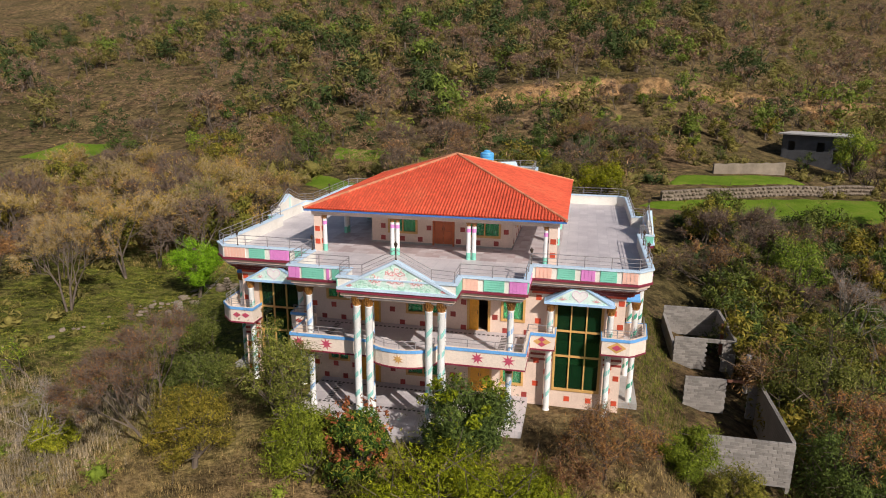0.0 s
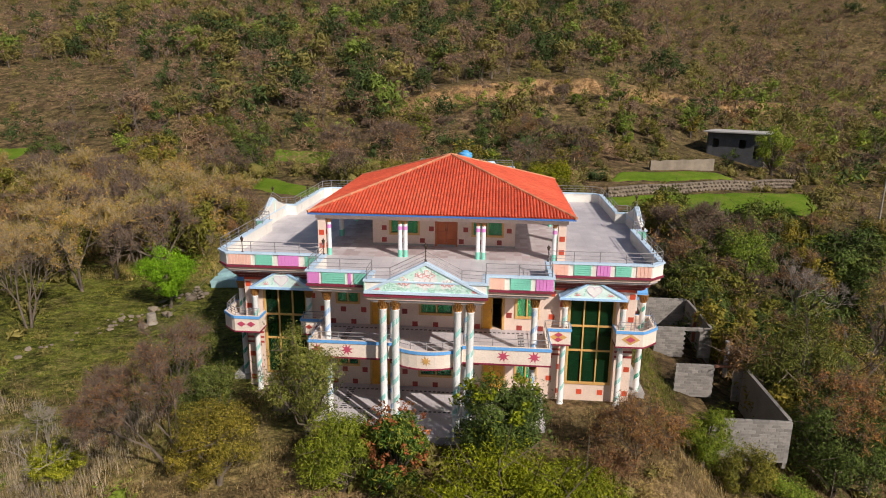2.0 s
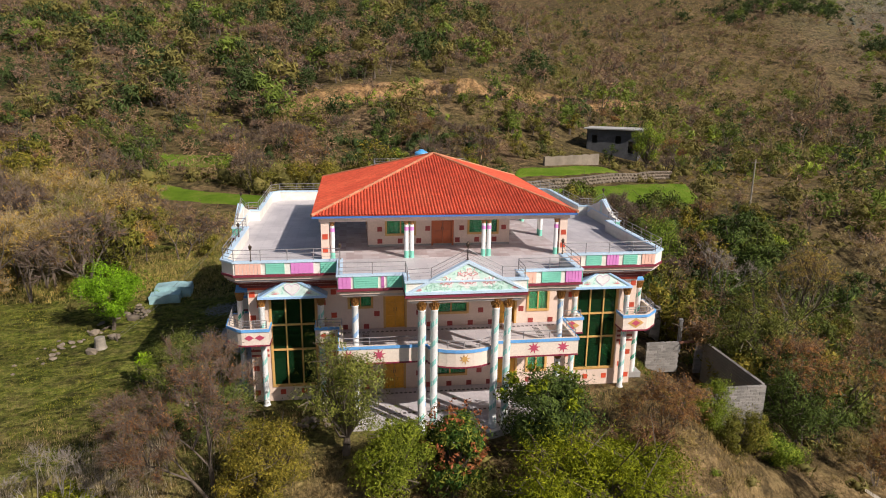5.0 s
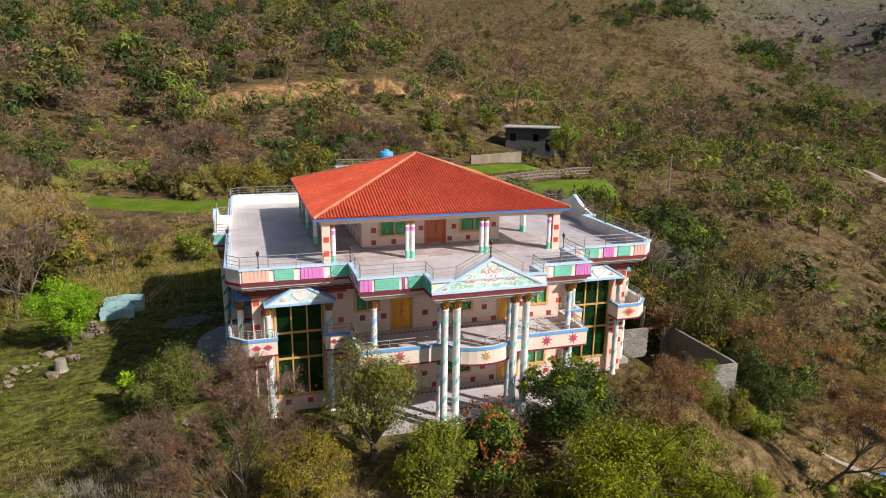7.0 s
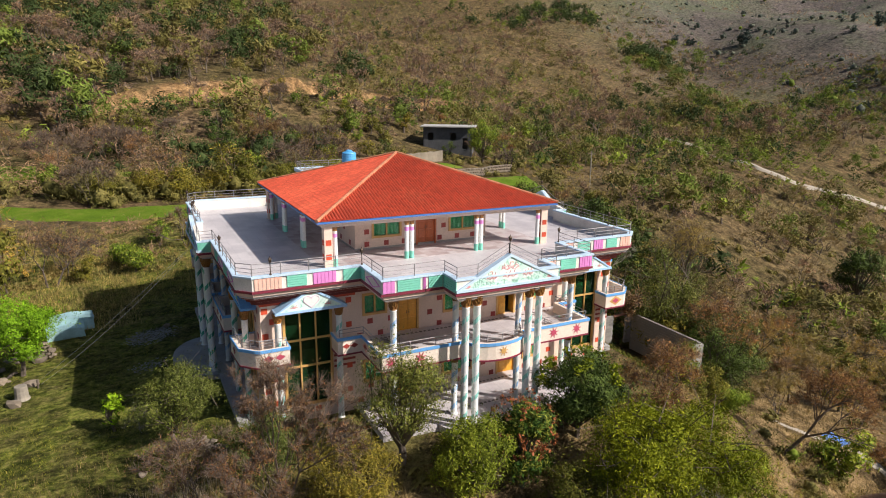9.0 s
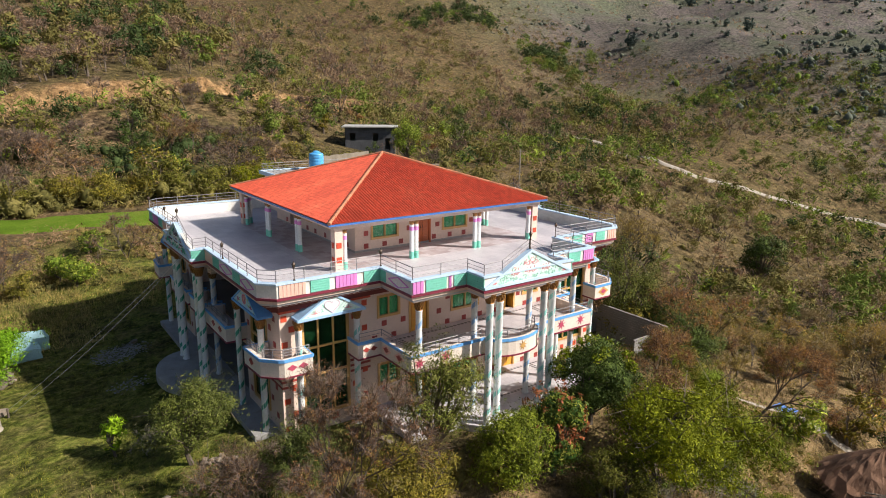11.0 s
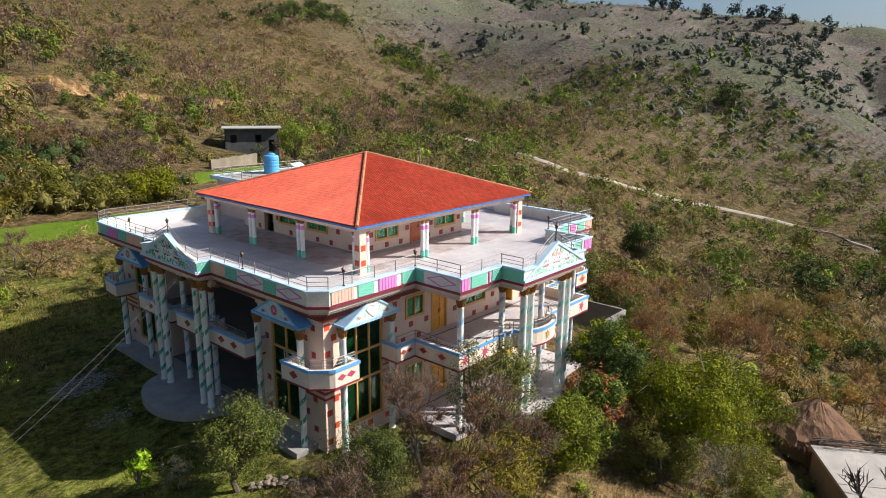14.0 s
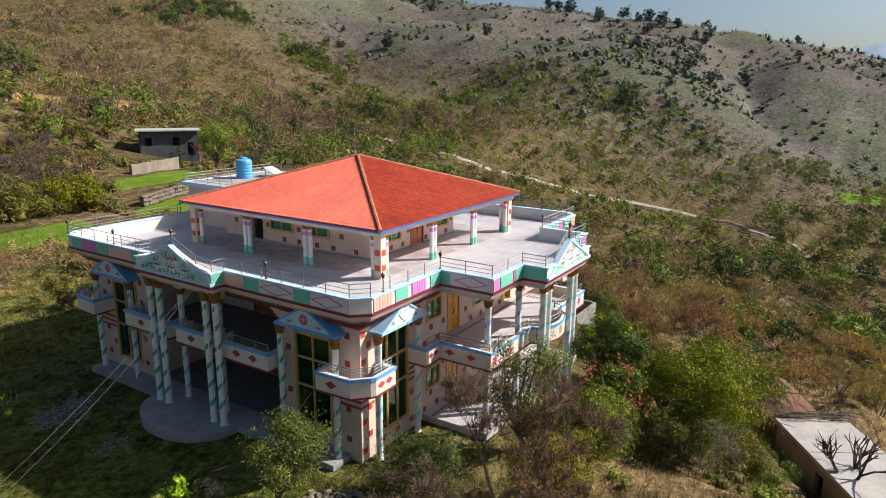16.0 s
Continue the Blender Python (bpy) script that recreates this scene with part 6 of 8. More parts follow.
def cable(a, b, sag, label):
    bm = bmesh.new()
    pts = [Vector(a).lerp(Vector(b), t) - Vector((0, 0, sag * 4 * t * (1 - t))) for t in np.linspace(0, 1, 15)]
    polytube(bm, pts, 0.007, 4)
    solid("cable", bm, CABLE, label, "cable")


cable((-12.36, 7.42, 7.2), (-20.6, 10.9, -0.55), 0.2, "thin grey cable stayed from the side gable")
cable((-12.36, 7.36, 7.16), (-20.45, 10.35, -0.55), 0.36, "thin grey cable stayed from the side gable")
peg = bmesh.new()
lathe(peg, [(0.06, -0.3), (0.05, 0.5), (0.03, 0.52)], 7)
solid("stay_peg", peg, BARK, "short wooden peg in the grass", "peg", pose(-20.65, 10.7, ground_at(-20.65, 10.7)))

# sheeted stack, stones and stumps on the meadow
st = thing("sheeted_stack", "stack covered with faded teal sheets on grass", "stack", pose(-19.4, 19.6, -0.95, 0, 0, 6))
for x0, x1, y0, y1, h in ((-1.3, 1.4, 0.0, 1.7, 0.95), (-1.5, 0.7, -1.3, -0.02, 0.7)):
    bm = bmesh.new()
    bx(bm, x0, x1, y0, y1, -0.1, h)
    bmesh.ops.subdivide_edges(bm, edges=bm.edges[:], cuts=5, use_grid_fill=True)
    for v in bm.verts:
        v.co += noise.noise_vector(v.co * 1.7) * 0.09
        if v.co.z > h * 0.8:
            v.co.z -= 0.12 * abs(v.co.x) / 2
    part("sheet", bm, TARP, st)
for x, y, s in ((-21.6, 8.9, 0.95), (-20.9, 14.9, 1.1), (-21.6, 15.9, 0.8), (-22.6, 12.2, 1.0), (-21.0, 11.2, 0.9), (-13.6, 17.0, 0.6), (-20.4, 16.4, 0.7), (-15.8, -1.0, 0.5)):
    tagged(new("boulder", STONES[int(x * 7) % 6]), "weathered brown boulder lying in the grass", "boulder", "meadow boulders").matrix_basis = pose(x, y, ground_at(x, y) + 0.12 * s, 0, 0, x * 77) @ Matrix.Diagonal((s, s * 0.8, s * 0.9, 1))
stump = thing("cut_stump", "pale sawn tree stump standing in the grass", "stump", pose(-21.3, 9.6, -0.95))
bm = bmesh.new()
lathe(bm, [(0.42, 0), (0.34, 0.2), (0.31, 0.75), (0.29, 0.8)], 12)
part("trunk", bm, PALEBARK, stump)
cairn = thing("stone_pile", "small conical pile of field stones", "stone pile", pose(-20.6, 15.4, -0.92))
rnd = random.Random(3)
for r in range(5):
    for k in range(7 - r):
        a = k * math.tau / (7 - r) + r
        m = pose(0.42 * (1 - r / 5) * math.cos(a), 0.42 * (1 - r / 5) * math.sin(a), 0.12 + r * 0.2, 0, 0, k * 50) @ Matrix.Diagonal((0.34, 0.34, 0.3, 1))
        part("stone", STONES[rnd.randrange(6)], None, cairn, at=m)
bs = bmesh.new()
bmesh.ops.create_grid(bs, x_segments=10, y_segments=8, size=0.8)
for v in bs.verts:
    v.co.z = 0.12 + 0.16 * noise.noise(v.co * 2.2)
bmesh.ops.solidify(bs, geom=bs.faces[:], thickness=0.03)
solid("plastic_sheet", bs, BLUESHEET, "crumpled blue plastic sheet on bare earth", "sheet", pose(28.4, -4.3, ground_at(28.4, -4.3)))
# rubble in front of the corner block
rub = thing("rubble_heap", "heap of broken grey stones beside the platform", "rubble", pose(-7.2, -2.6, -0.62))
rnd = random.Random(9)
for k in range(60):
    a, r = rnd.uniform(0, 6.28), abs(rnd.gauss(0, 0.75))
    sc = rnd.uniform(0.15, 0.4)
    part("stone", STONES[rnd.randrange(6)], None, rub, at=pose(r * 1.3 * math.cos(a), r * math.sin(a), max(0, 0.4 - 0.3 * r), rnd.uniform(-30, 30), 0, rnd.uniform(0, 360)) @ Matrix.Diagonal((sc, sc, sc, 1)))
heap2 = thing("stone_heap", "tumbled line of brown field stones in the grass", "rubble", pose(-12.9, -0.3, ground_at(-12.9, -0.3)))
for k in range(42):
    u = rnd.uniform(-1.1, 1.2)
    x, y = -12.9 + 0.75 * u + rnd.gauss(0, 0.16), -0.3 - 0.85 * u + rnd.gauss(0, 0.16)
    sc = rnd.uniform(0.16, 0.42)
    part("stone", STONES[rnd.randrange(6)], None, heap2, at=pose(x + 12.9, y + 0.3, ground_at(x, y) - ground_at(-12.9, -0.3) + rnd.uniform(0, 0.16), rnd.uniform(-30, 30), 0, rnd.uniform(0, 360)) @ Matrix.Diagonal((sc, sc, sc * 0.9, 1)))
ASH = plain("grey_ash", (0.24, 0.225, 0.21), 0.97, var=0.4, big=1.2, fine=12, relief=0.5)
for ax, ay, ar, seed in ((-14.6, 16.0, 1.25, 1), (-15.0, 11.0, 0.8, 2)):
    rnd = random.Random(seed)
    bm = bmesh.new()
    for k in range(700 if seed == 1 else 130):
        a, r = rnd.uniform(0, 6.28), ar * math.sqrt(rnd.random()) * (1 + 0.3 * math.sin(3 * k))
        x, y, q = ax + 1.2 * r * math.cos(a), ay + r * math.sin(a), rnd.uniform(0.015, 0.07)
        bmesh.ops.create_icosphere(bm, subdivisions=1, radius=1.0, matrix=pose(x, y, ground_at(x, y), rnd.uniform(-20, 20), 0, rnd.uniform(0, 360)) @ Matrix.Diagonal((q * 1.5, q, q * 0.4, 1)))
    tagged(new("gravel_patch", finish("gravel_patch", bm, ASH)), "grey ash and gravel strewn on the grass", "gravel", kind="stuff")

# ---- trees ----
def leaf_quads(cent, size, rg, flat=0.35, aspect=0.5, out=None, loose=0.45):
    """Lozenge leaves at the centres, turned at random; returns (n, 4, 3)."""
    n = len(cent)
    nrm = rg.normal(size=(n, 3))
    if out is None:
        nrm[:, 2] = np.abs(nrm[:, 2]) + flat
    else:
        nrm = nrm * loose + out
    nrm /= np.linalg.norm(nrm, axis=1)[:, None]
    a = np.cross(nrm, rg.normal(size=(n, 3)))
    a /= np.linalg.norm(a, axis=1)[:, None] + 1e-9
    b = np.cross(nrm, a)
    s = (size * rg.uniform(0.6, 1.35, n))[:, None]
    return np.stack([cent - a * s, cent - b * s * aspect, cent + a * s, cent + b * s * aspect], 1)


def soup(name, Q, mat):
    """A mesh from an array of loose polygons, (n, k, 3)."""
    n, k, _ = Q.shape
    me = bpy.data.meshes.new(name)
    me.vertices.add(n * k)
    me.vertices.foreach_set("co", Q.reshape(-1).astype(np.float32))
    me.loops.add(n * k)
    me.loops.foreach_set("vertex_index", np.arange(n * k, dtype=np.int32))
    me.polygons.add(n)
    me.polygons.foreach_set("loop_start", np.arange(0, n * k, k, dtype=np.int32))
    me.update(calc_edges=True)
    me.materials.append(mat)
    return me


def limbs(segments, mat, least=0.012):
    """Tapered limbs, one mesh: (p0, p1, r0, r1) each."""
    bm = bmesh.new()
    for p, q, r0, r1 in segments:
        if r0 < least:
            continue
        tube(bm, p, q, r0, r1, 6 if r0 > 0.09 else 3, caps=False)
    return finish("trunk", bm, mat)


def blob(n, c, r, rg, hollow=0.55):
    d = rg.normal(size=(n, 3))
    d /= np.linalg.norm(d, axis=1)[:, None]
    return np.array(c) + d * (r * (hollow + (1 - hollow) * rg.uniform(0, 1, n) ** 0.5))[:, None] * np.array((1, 1, 0.8))


def broadleaf(seed, h, rad, trunk_h, clumps, per, leaf, mat, bark=BARK, low=False, bend=0.25, cr=(0.24, 0.4), half=True, fine=0.8, lean=(0.0, 0.0), flat=1.0, least=0.012):
    """Trunk, limbs to each clump, leaves in clumps: returns the two meshes, standing at the origin."""
    rg = np.random.default_rng(seed)
    segs = []
    per, leaf = per / fine ** 2, leaf * fine
    top = np.array((rg.normal() * bend, rg.normal() * bend, trunk_h))
    segs.append(((0, 0, -0.4), tuple(top * 0.55 + rg.normal(size=3) * (0.08, 0.08, 0)), 0.035 * h, 0.028 * h))
    segs.append((segs[0][1], tuple(top), 0.028 * h, 0.02 * h))
    cents = []
    ch = h - trunk_h
    zc = trunk_h + ch * 0.5 if not low else h * 0.5
    for k in range(clumps):
        d = rg.normal(size=3)
        d /= np.linalg.norm(d)
        rr = rg.uniform(0.45, 0.92)
        c = np.array((d[0] * rad * rr + lean[0], d[1] * rad * rr + lean[1], zc + d[2] * (ch if not low else h * 0.9) * 0.5 * rr))
        c[2] = max(c[2], 0.3)
        cents.append(c)
        mid = top * 0.45 + c * 0.55 + rg.normal(size=3) * 0.12 * rad
        segs.append((tuple(top * rg.uniform(0.6, 1)), tuple(mid), 0.014 * h, 0.008 * h))
        segs.append((tuple(mid), tuple(c), 0.008 * h, 0.003 * h))
        for q in range(2):
            segs.append((tuple(c * 0.8 + mid * 0.2), tuple(c + rg.normal(size=3) * rad * 0.25), 0.005 * h, 0.002 * h))
    Q, O = [], []
    mid = np.array((lean[0], lean[1], zc))
    for c in cents:
        r = rad * rg.uniform(*cr)
        m = int(per * rg.uniform(0.6, 1.4))
        Q.append((blob(m, c, r, rg, 0.35) - c) * (1, 1, flat) + c)
        # loose sprays beyond the clump give the uneven outline
        Q.append(blob(m // 5, c + rg.normal(size=3) * r * 0.5, r * 1.35, rg, 0.5))
        for q in Q[-2:]:
            O.append((q - c) / r + 0.6 * (q - mid) / rad + (0, 0, 0.25))
    C, O = np.concatenate(Q), np.concatenate(O)
    O = O[C[:, 2] > 0.1]
    C = C[C[:, 2] > 0.1]
    O /= np.linalg.norm(O, axis=1)[:, None] + 1e-9
    Q = leaf_quads(C, leaf * (1.15 if half else 1), rg, out=O)
    return limbs(segs, bark, least), soup("crown", Q[:, :3] if half else Q, mat)


def bare(seed, h, spread, depth, mat, twig, leaf_mat_=None, leaves=0, leaf=0.06, twig_w=0.008, twigs=7, girth=0.02, least=0.012):
    """A leafless or thinly leaved tree: forked limbs and a haze of twigs."""
    rg = np.random.default_rng(seed)
    segs, tips = [], []

    def grow(p, d, L, r, k):
        q = p + d * L
        segs.append((tuple(p), tuple(q), r, r * 0.68))
        if k == 0:
            tips.append((q, d, L))
            return
        for _ in range(rg.integers(2, 4)):
            e = d + rg.normal(size=3) * spread
            e[2] += 0.16
            e /= np.linalg.norm(e)
            grow(q, e, L * rg.uniform(0.62, 0.86), r * 0.62, k - 1)
    stems = rg.integers(1, 4)
    for s in range(stems):
        d = np.array((rg.normal() * 0.28, rg.normal() * 0.28, 1.0))
        grow(np.array((rg.normal() * 0.15, rg.normal() * 0.15, -0.3)), d / np.linalg.norm(d), h * 0.27, girth * h / stems ** 0.4, depth)
    T = []
    for q, d, L in tips:
        for _ in range(twigs):
            e = d + rg.normal(size=3) * 0.55
            e /= np.linalg.norm(e)
            l = L * rg.uniform(0.7, 1.6)
            s = np.cross(e, rg.normal(size=3))
            s = s / (np.linalg.norm(s) + 1e-9) * twig_w
            b = q - d * L * rg.uniform(0, 0.8)
            T.append((b - s, b + s, b + e * l))
    parts = [limbs(segs, mat, least), soup("twig_mass", np.array(T), twig)]
    if leaves:
        P = np.array([t[rg.integers(0, 3)] for t in T])
        P = P[rg.integers(0, len(P), leaves)] + rg.normal(size=(leaves, 3)) * 0.12
        parts.append(soup("crown", leaf_quads(P, leaf * 1.8, rg, 0.2, 0.26)[:, :3], leaf_mat_))
    return parts


L_OLIVE = leaf_mat("olive_leaves", [(0.1168, 0.1208, 0.0181), (0.1736, 0.1728, 0.0281), (0.24, 0.2128, 0.0451)])
L_GREYOLIVE = leaf_mat("green_olive_leaves", [(0.0612, 0.085, 0.014), (0.104, 0.136, 0.0268), (0.1836, 0.2108, 0.0701)])
L_GREEN = leaf_mat("green_leaves", [(0.0832, 0.146, 0.0182), (0.167, 0.251, 0.0266), (0.305, 0.355, 0.0545)])
L_SPRINGY = leaf_mat("fresh_bush_leaves", [(0.1344, 0.1782, 0.014), (0.2072, 0.2587, 0.02), (0.28, 0.3162, 0.04)])
L_ORANGE = leaf_mat("orange_brown_leaves", [(0.2527, 0.1217, 0.0486), (0.3694, 0.185, 0.0727), (0.2916, 0.1944, 0.0778)], 0.7, 0.22)
L_BRIGHT = leaf_mat("spring_leaves", [(0.149, 0.297, 0.0108), (0.203, 0.378, 0.0162), (0.27, 0.459, 0.027)])
L_YELLOW = leaf_mat("yellow_green_leaves", [(0.1102, 0.143, 0.0064), (0.1606, 0.1983, 0.0088), (0.2182, 0.2471, 0.0139)])
L_DARK = leaf_mat("dark_leaves", [(0.0513, 0.0794, 0.0203), (0.0807, 0.121, 0.027), (0.121, 0.163, 0.0378)])
L_MANGO = leaf_mat("mango_leaves", [(0.036, 0.0862, 0.0165), (0.09, 0.155, 0.0242), (0.36, 0.345, 0.0495)])
L_COPPER = leaf_mat("copper_leaves", [(0.28, 0.08, 0.035), (0.4, 0.14, 0.06), (0.2, 0.1, 0.03)])
L_BROWN = leaf_mat("dry_brown_leaves", [(0.207, 0.1242, 0.0569), (0.3001, 0.1785, 0.0806), (0.3726, 0.2475, 0.1138)], 0.7, 0.22)
L_RUST = leaf_mat("rust_leaves", [(0.1517, 0.0831, 0.0455), (0.245, 0.1344, 0.0709), (0.1893, 0.1611, 0.0662)], 0.7, 0.22)
L_STRAW = leaf_mat("straw_leaves", [(0.2826, 0.1996, 0.0526), (0.4349, 0.3145, 0.0862), (0.3078, 0.2662, 0.0574)], 0.7, 0.22)
L_SILVER = leaf_mat("grey_green_leaves", [(0.1, 0.12, 0.08), (0.16, 0.19, 0.13), (0.22, 0.25, 0.18)])
DARKBARK = plain("blackened_bark", (0.045, 0.034, 0.026), 0.95, var=0.35, big=2.0, fine=18, relief=0.8)
TWIG = plain("twig", (0.15, 0.105, 0.075), 0.95, var=0.3)
TWIG_RED = plain("reddish_twig", (0.16, 0.112, 0.082), 0.95, var=0.3)
TWIG_STRAW = plain("straw_twig", (0.36, 0.27, 0.14), 0.95, var=0.3)
TWIG_PALE = plain("pale_twig", (0.25, 0.21, 0.175), 0.95, var=0.3)


def plant(name, meshes, x, y, label, category, group="", scale=1.0, rz=0.0, z=None, kind=""):
    t = thing(name, label, category, pose(x, y, ground_at(x, y) if z is None else z, 0, 0, rz) @ Matrix.Diagonal((scale, scale, scale, 1)), group, kind)
    for m in meshes:
        ob = part(m.name.split(".")[0], m, None, t)
        if ob.name.startswith("twig"):
            tagged(ob, kind="stuff")
    return t


# the trees close round the house, each built for itself
plant("leafy_tree", broadleaf(1, 6.2, 1.95, 0.9, 30, 230, 0.0775, L_GREYOLIVE, cr=(0.26, 0.44)), -5.55, -5.4, "leafy olive-green tree growing before the platform", "tree")
plant("mango_tree", broadleaf(2, 4.4, 1.35, 1.2, 24, 300, 0.125, L_MANGO, low=True, cr=(0.3, 0.45)), -0.9, -7.9, "young mango tree with dark leaves", "tree")
rg = np.random.default_rng(5)
Q = np.concatenate([blob(11, (d[0] * 1.4, d[1] * 1.4, 2.9 + d[2] * 1.6), 0.17, rg, 0.2) for d in [v / np.linalg.norm(v) for v in rg.normal(size=(80, 3))]])
mango = bpy.data.objects["mango_tree"]
part("young_leaves", soup("young_leaves", leaf_quads(Q, 0.085, rg), L_COPPER), None, mango, "copper-red young leaves")
plant("bush", broadleaf(3, 3.9, 1.8, 0.6, 34, 340, 0.08, L_SPRINGY, low=True, cr=(0.26, 0.42)), -3.4, -7.8, "dense fresh green bush below the platform", "bush")
plant("round_tree", broadleaf(4, 4.5, 1.95, 0.8, 32, 340, 0.106, L_DARK, cr=(0.28, 0.42)), 3.4, -6.3, "round dense dark green tree beside the columns", "tree")
part("young_leaves", soup("young_leaves", leaf_quads(np.concatenate([blob(60, (2.0 * a[0], 2.0 * a[1], 2.9 + 1.6 * abs(a[2])), 0.35, rg, 0.2) for a in [v / np.linalg.norm(v) for v in rg.normal(size=(14, 3))]]), 0.1, rg), L_YELLOW), None, bpy.data.objects["round_tree"], "pale yellow-green young leaves")
plant("spreading_tree", broadleaf(6, 6.0, 4.1, 2.4, 70, 330, 0.085, L_YELLOW, bend=0.9, cr=(0.15, 0.27), lean=(-0.4, -1.5), flat=0.65), 4.6, -9.9, "broad yellow-green spreading tree on the slope", "tree")
plant("brown_bush", bare(7, 4.2, 0.5, 5, BARK, TWIG_RED, L_ORANGE, 9000, 0.045, twigs=12), 9.6, -5.9, "rust-brown twiggy bush with dry leaves", "bush")
plant("twiggy_tree", bare(8, 10.2, 0.28, 6, BARK, TWIG_RED, L_RUST, 11000, 0.055, twig_w=0.011, twigs=22), -10.9, -7.4, "dense twiggy red-brown tree with dry leaves", "tree", scale=0.68)
plant("small_tree", broadleaf(9, 4.0, 1.75, 0.9, 30, 300, 0.0688, L_GREYOLIVE, cr=(0.24, 0.42)), -14.2, 0.8, "small olive-green tree beside the corner balcony", "tree")
plant("russet_tree", bare(10, 4.8, 0.42, 5, BARK, TWIG_RED, L_RUST, 3000, 0.04, twigs=12), -14.2, -5.4, "russet twiggy tree in rough grass", "tree")
plant("spring_tree", broadleaf(11, 4.6, 2.0, 1.2, 34, 300, 0.0938, L_BRIGHT), -21.6, 12.8, "bright fresh green tree on the meadow", "tree")
plant("bush", broadleaf(12, 3.4, 1.5, 0.4, 30, 260, 0.075, L_SPRINGY, low=True), 13.4, -3.2, "fresh green bush beside the block yard", "bush")
plant("dead_shrub", bare(13, 4.4, 0.4, 5, PALEBARK, TWIG_PALE, twigs=5), -16.7, -8.3, "dead pale grey branching shrub", "shrub")
plant("pollard_tree", bare(14, 4.0, 0.5, 3, BARK, TWIG, L_GREEN, 500, 0.09), -22.4, -2.4, "knobbly pollard with fresh green tufts", "tree")
plant("sapling", broadleaf(15, 2.5, 0.4, 1.0, 15, 20, 0.15, L_BRIGHT, low=True, cr=(0.4, 0.8), fine=1.0), -16.8, 3.8, "slim leafy bright green sapling on the grass", "sapling")
plant("grey_bush", bare(151, 1.7, 0.5, 4, PALEBARK, TWIG_PALE, L_SILVER, 500, 0.05), -15.8, 3.3, "small pale grey-green weed on the grass", "bush")
plant("dead_tree", bare(19, 6.8, 0.36, 4, DARKBARK, DARKBARK, twigs=1, twig_w=0.03, girth=0.045), 12.2, -18.6, "dead black stout forked tree at the hut wall", "tree", z=-9.2)
plant("grey_bush", bare(17, 3.4, 0.5, 5, PALEBARK, TWIG_PALE, L_SILVER, 1800, 0.05), 6.6, -11.6, "grey-green tangled bush on the slope", "bush")
plant("grey_bush", bare(18, 3.0, 0.5, 5, PALEBARK, TWIG_PALE, L_SILVER, 1200, 0.05), 1.6, -12.4, "pale dry tangled bush on the slope", "bush")
plant("bush", broadleaf(19, 3.2, 1.9, 0.5, 30, 280, 0.0725, L_GREYOLIVE, low=True), -11.2, -3.6, "olive bush at the corner of the platform", "bush")
plant("bush", broadleaf(20, 2.8, 1.6, 0.4, 26, 240, 0.0813, L_SPRINGY, low=True), 6.9, -7.6, "green bush below the house front", "bush")
plant("russet_tree", bare(21, 7.0, 0.42, 6, BARK, TWIG_RED, L_ORANGE, 9000, 0.062), 20.6, -5.5, "orange-brown leaved tree above the footpath", "tree")
plant("russet_tree", bare(22, 9.0, 0.42, 6, BARK, TWIG_RED, L_ORANGE, 7000, 0.066), 24.6, 1.8, "orange-brown leaved tree beyond the block yard", "tree")
plant("leafy_bush", broadleaf(23, 6.4, 2.7, 0.8, 44, 230, 0.1, L_DARK, low=True), 21.8, 0.8, "tall dense dark green bush behind the block yard", "bush")
plant("olive_tree", broadleaf(231, 9.6, 3.7, 2.2, 60, 230, 0.1, L_GREYOLIVE, low=True, cr=(0.2, 0.34)), 22.4, 6.6, "large olive-green tree behind the block yard", "tree")
plant("brown_tree", bare(232, 12.0, 0.4, 6, BARK, TWIG_RED, L_STRAW, 6000, 0.075, 0.014, 5), 29.5, 14.7, "tall straw-brown tree on the slope below the yard", "tree")
plant("bare_tree", bare(233, 9.8, 0.4, 6, PALEBARK, TWIG_PALE, twig_w=0.012, twigs=6), 28.3, 22.4, "bare pale grey tree on the slope below the yard", "tree")
plant("leafy_bush", broadleaf(234, 7.6, 2.9, 0.8, 40, 150, 0.13, L_GREEN, low=True), 28.3, 33.6, "dark green tall bush below the wheat terrace", "bush")
plant("brown_bush", bare(235, 7.2, 0.5, 6, BARK, TWIG, L_BROWN, 2600, 0.06, 0.013, 6), 20.6, 29.6, "dense grey-brown twiggy bush behind the roofless room", "bush")
plant("brown_bush", bare(236, 6.4, 0.5, 6, BARK, TWIG, L_BROWN, 2200, 0.06, 0.013, 6), -21.4, 31.0, "dense dark brown twiggy bush at the meadow's edge", "bush")
plant("straw_tree", bare(237, 7.8, 0.42, 5, BARK, TWIG_STRAW, L_STRAW, 4200, 0.06, 0.011, 13), -29.2, 7.6, "half-bare straw-coloured tree standing in the meadow", "tree")
plant("straw_tree", bare(238, 8.8, 0.42, 5, BARK, TWIG_STRAW, L_STRAW, 4600, 0.06, 0.011, 13), -30.6, 16.0, "tall half-bare straw-coloured tree behind the meadow", "tree")
plant("straw_tree", bare(239, 7.6, 0.42, 5, BARK, TWIG_STRAW, L_YELLOW, 4200, 0.06, 0.011, 13), -28.4, 26.0, "yellowing straw-coloured tree behind the meadow", "tree")
plant("dark_tree", broadleaf(240, 9.5, 3.6, 0.8, 34, 70, 0.3, L_DARK, low=True), 85.7, 28.7, "single dense dark green tree in the valley", "tree")
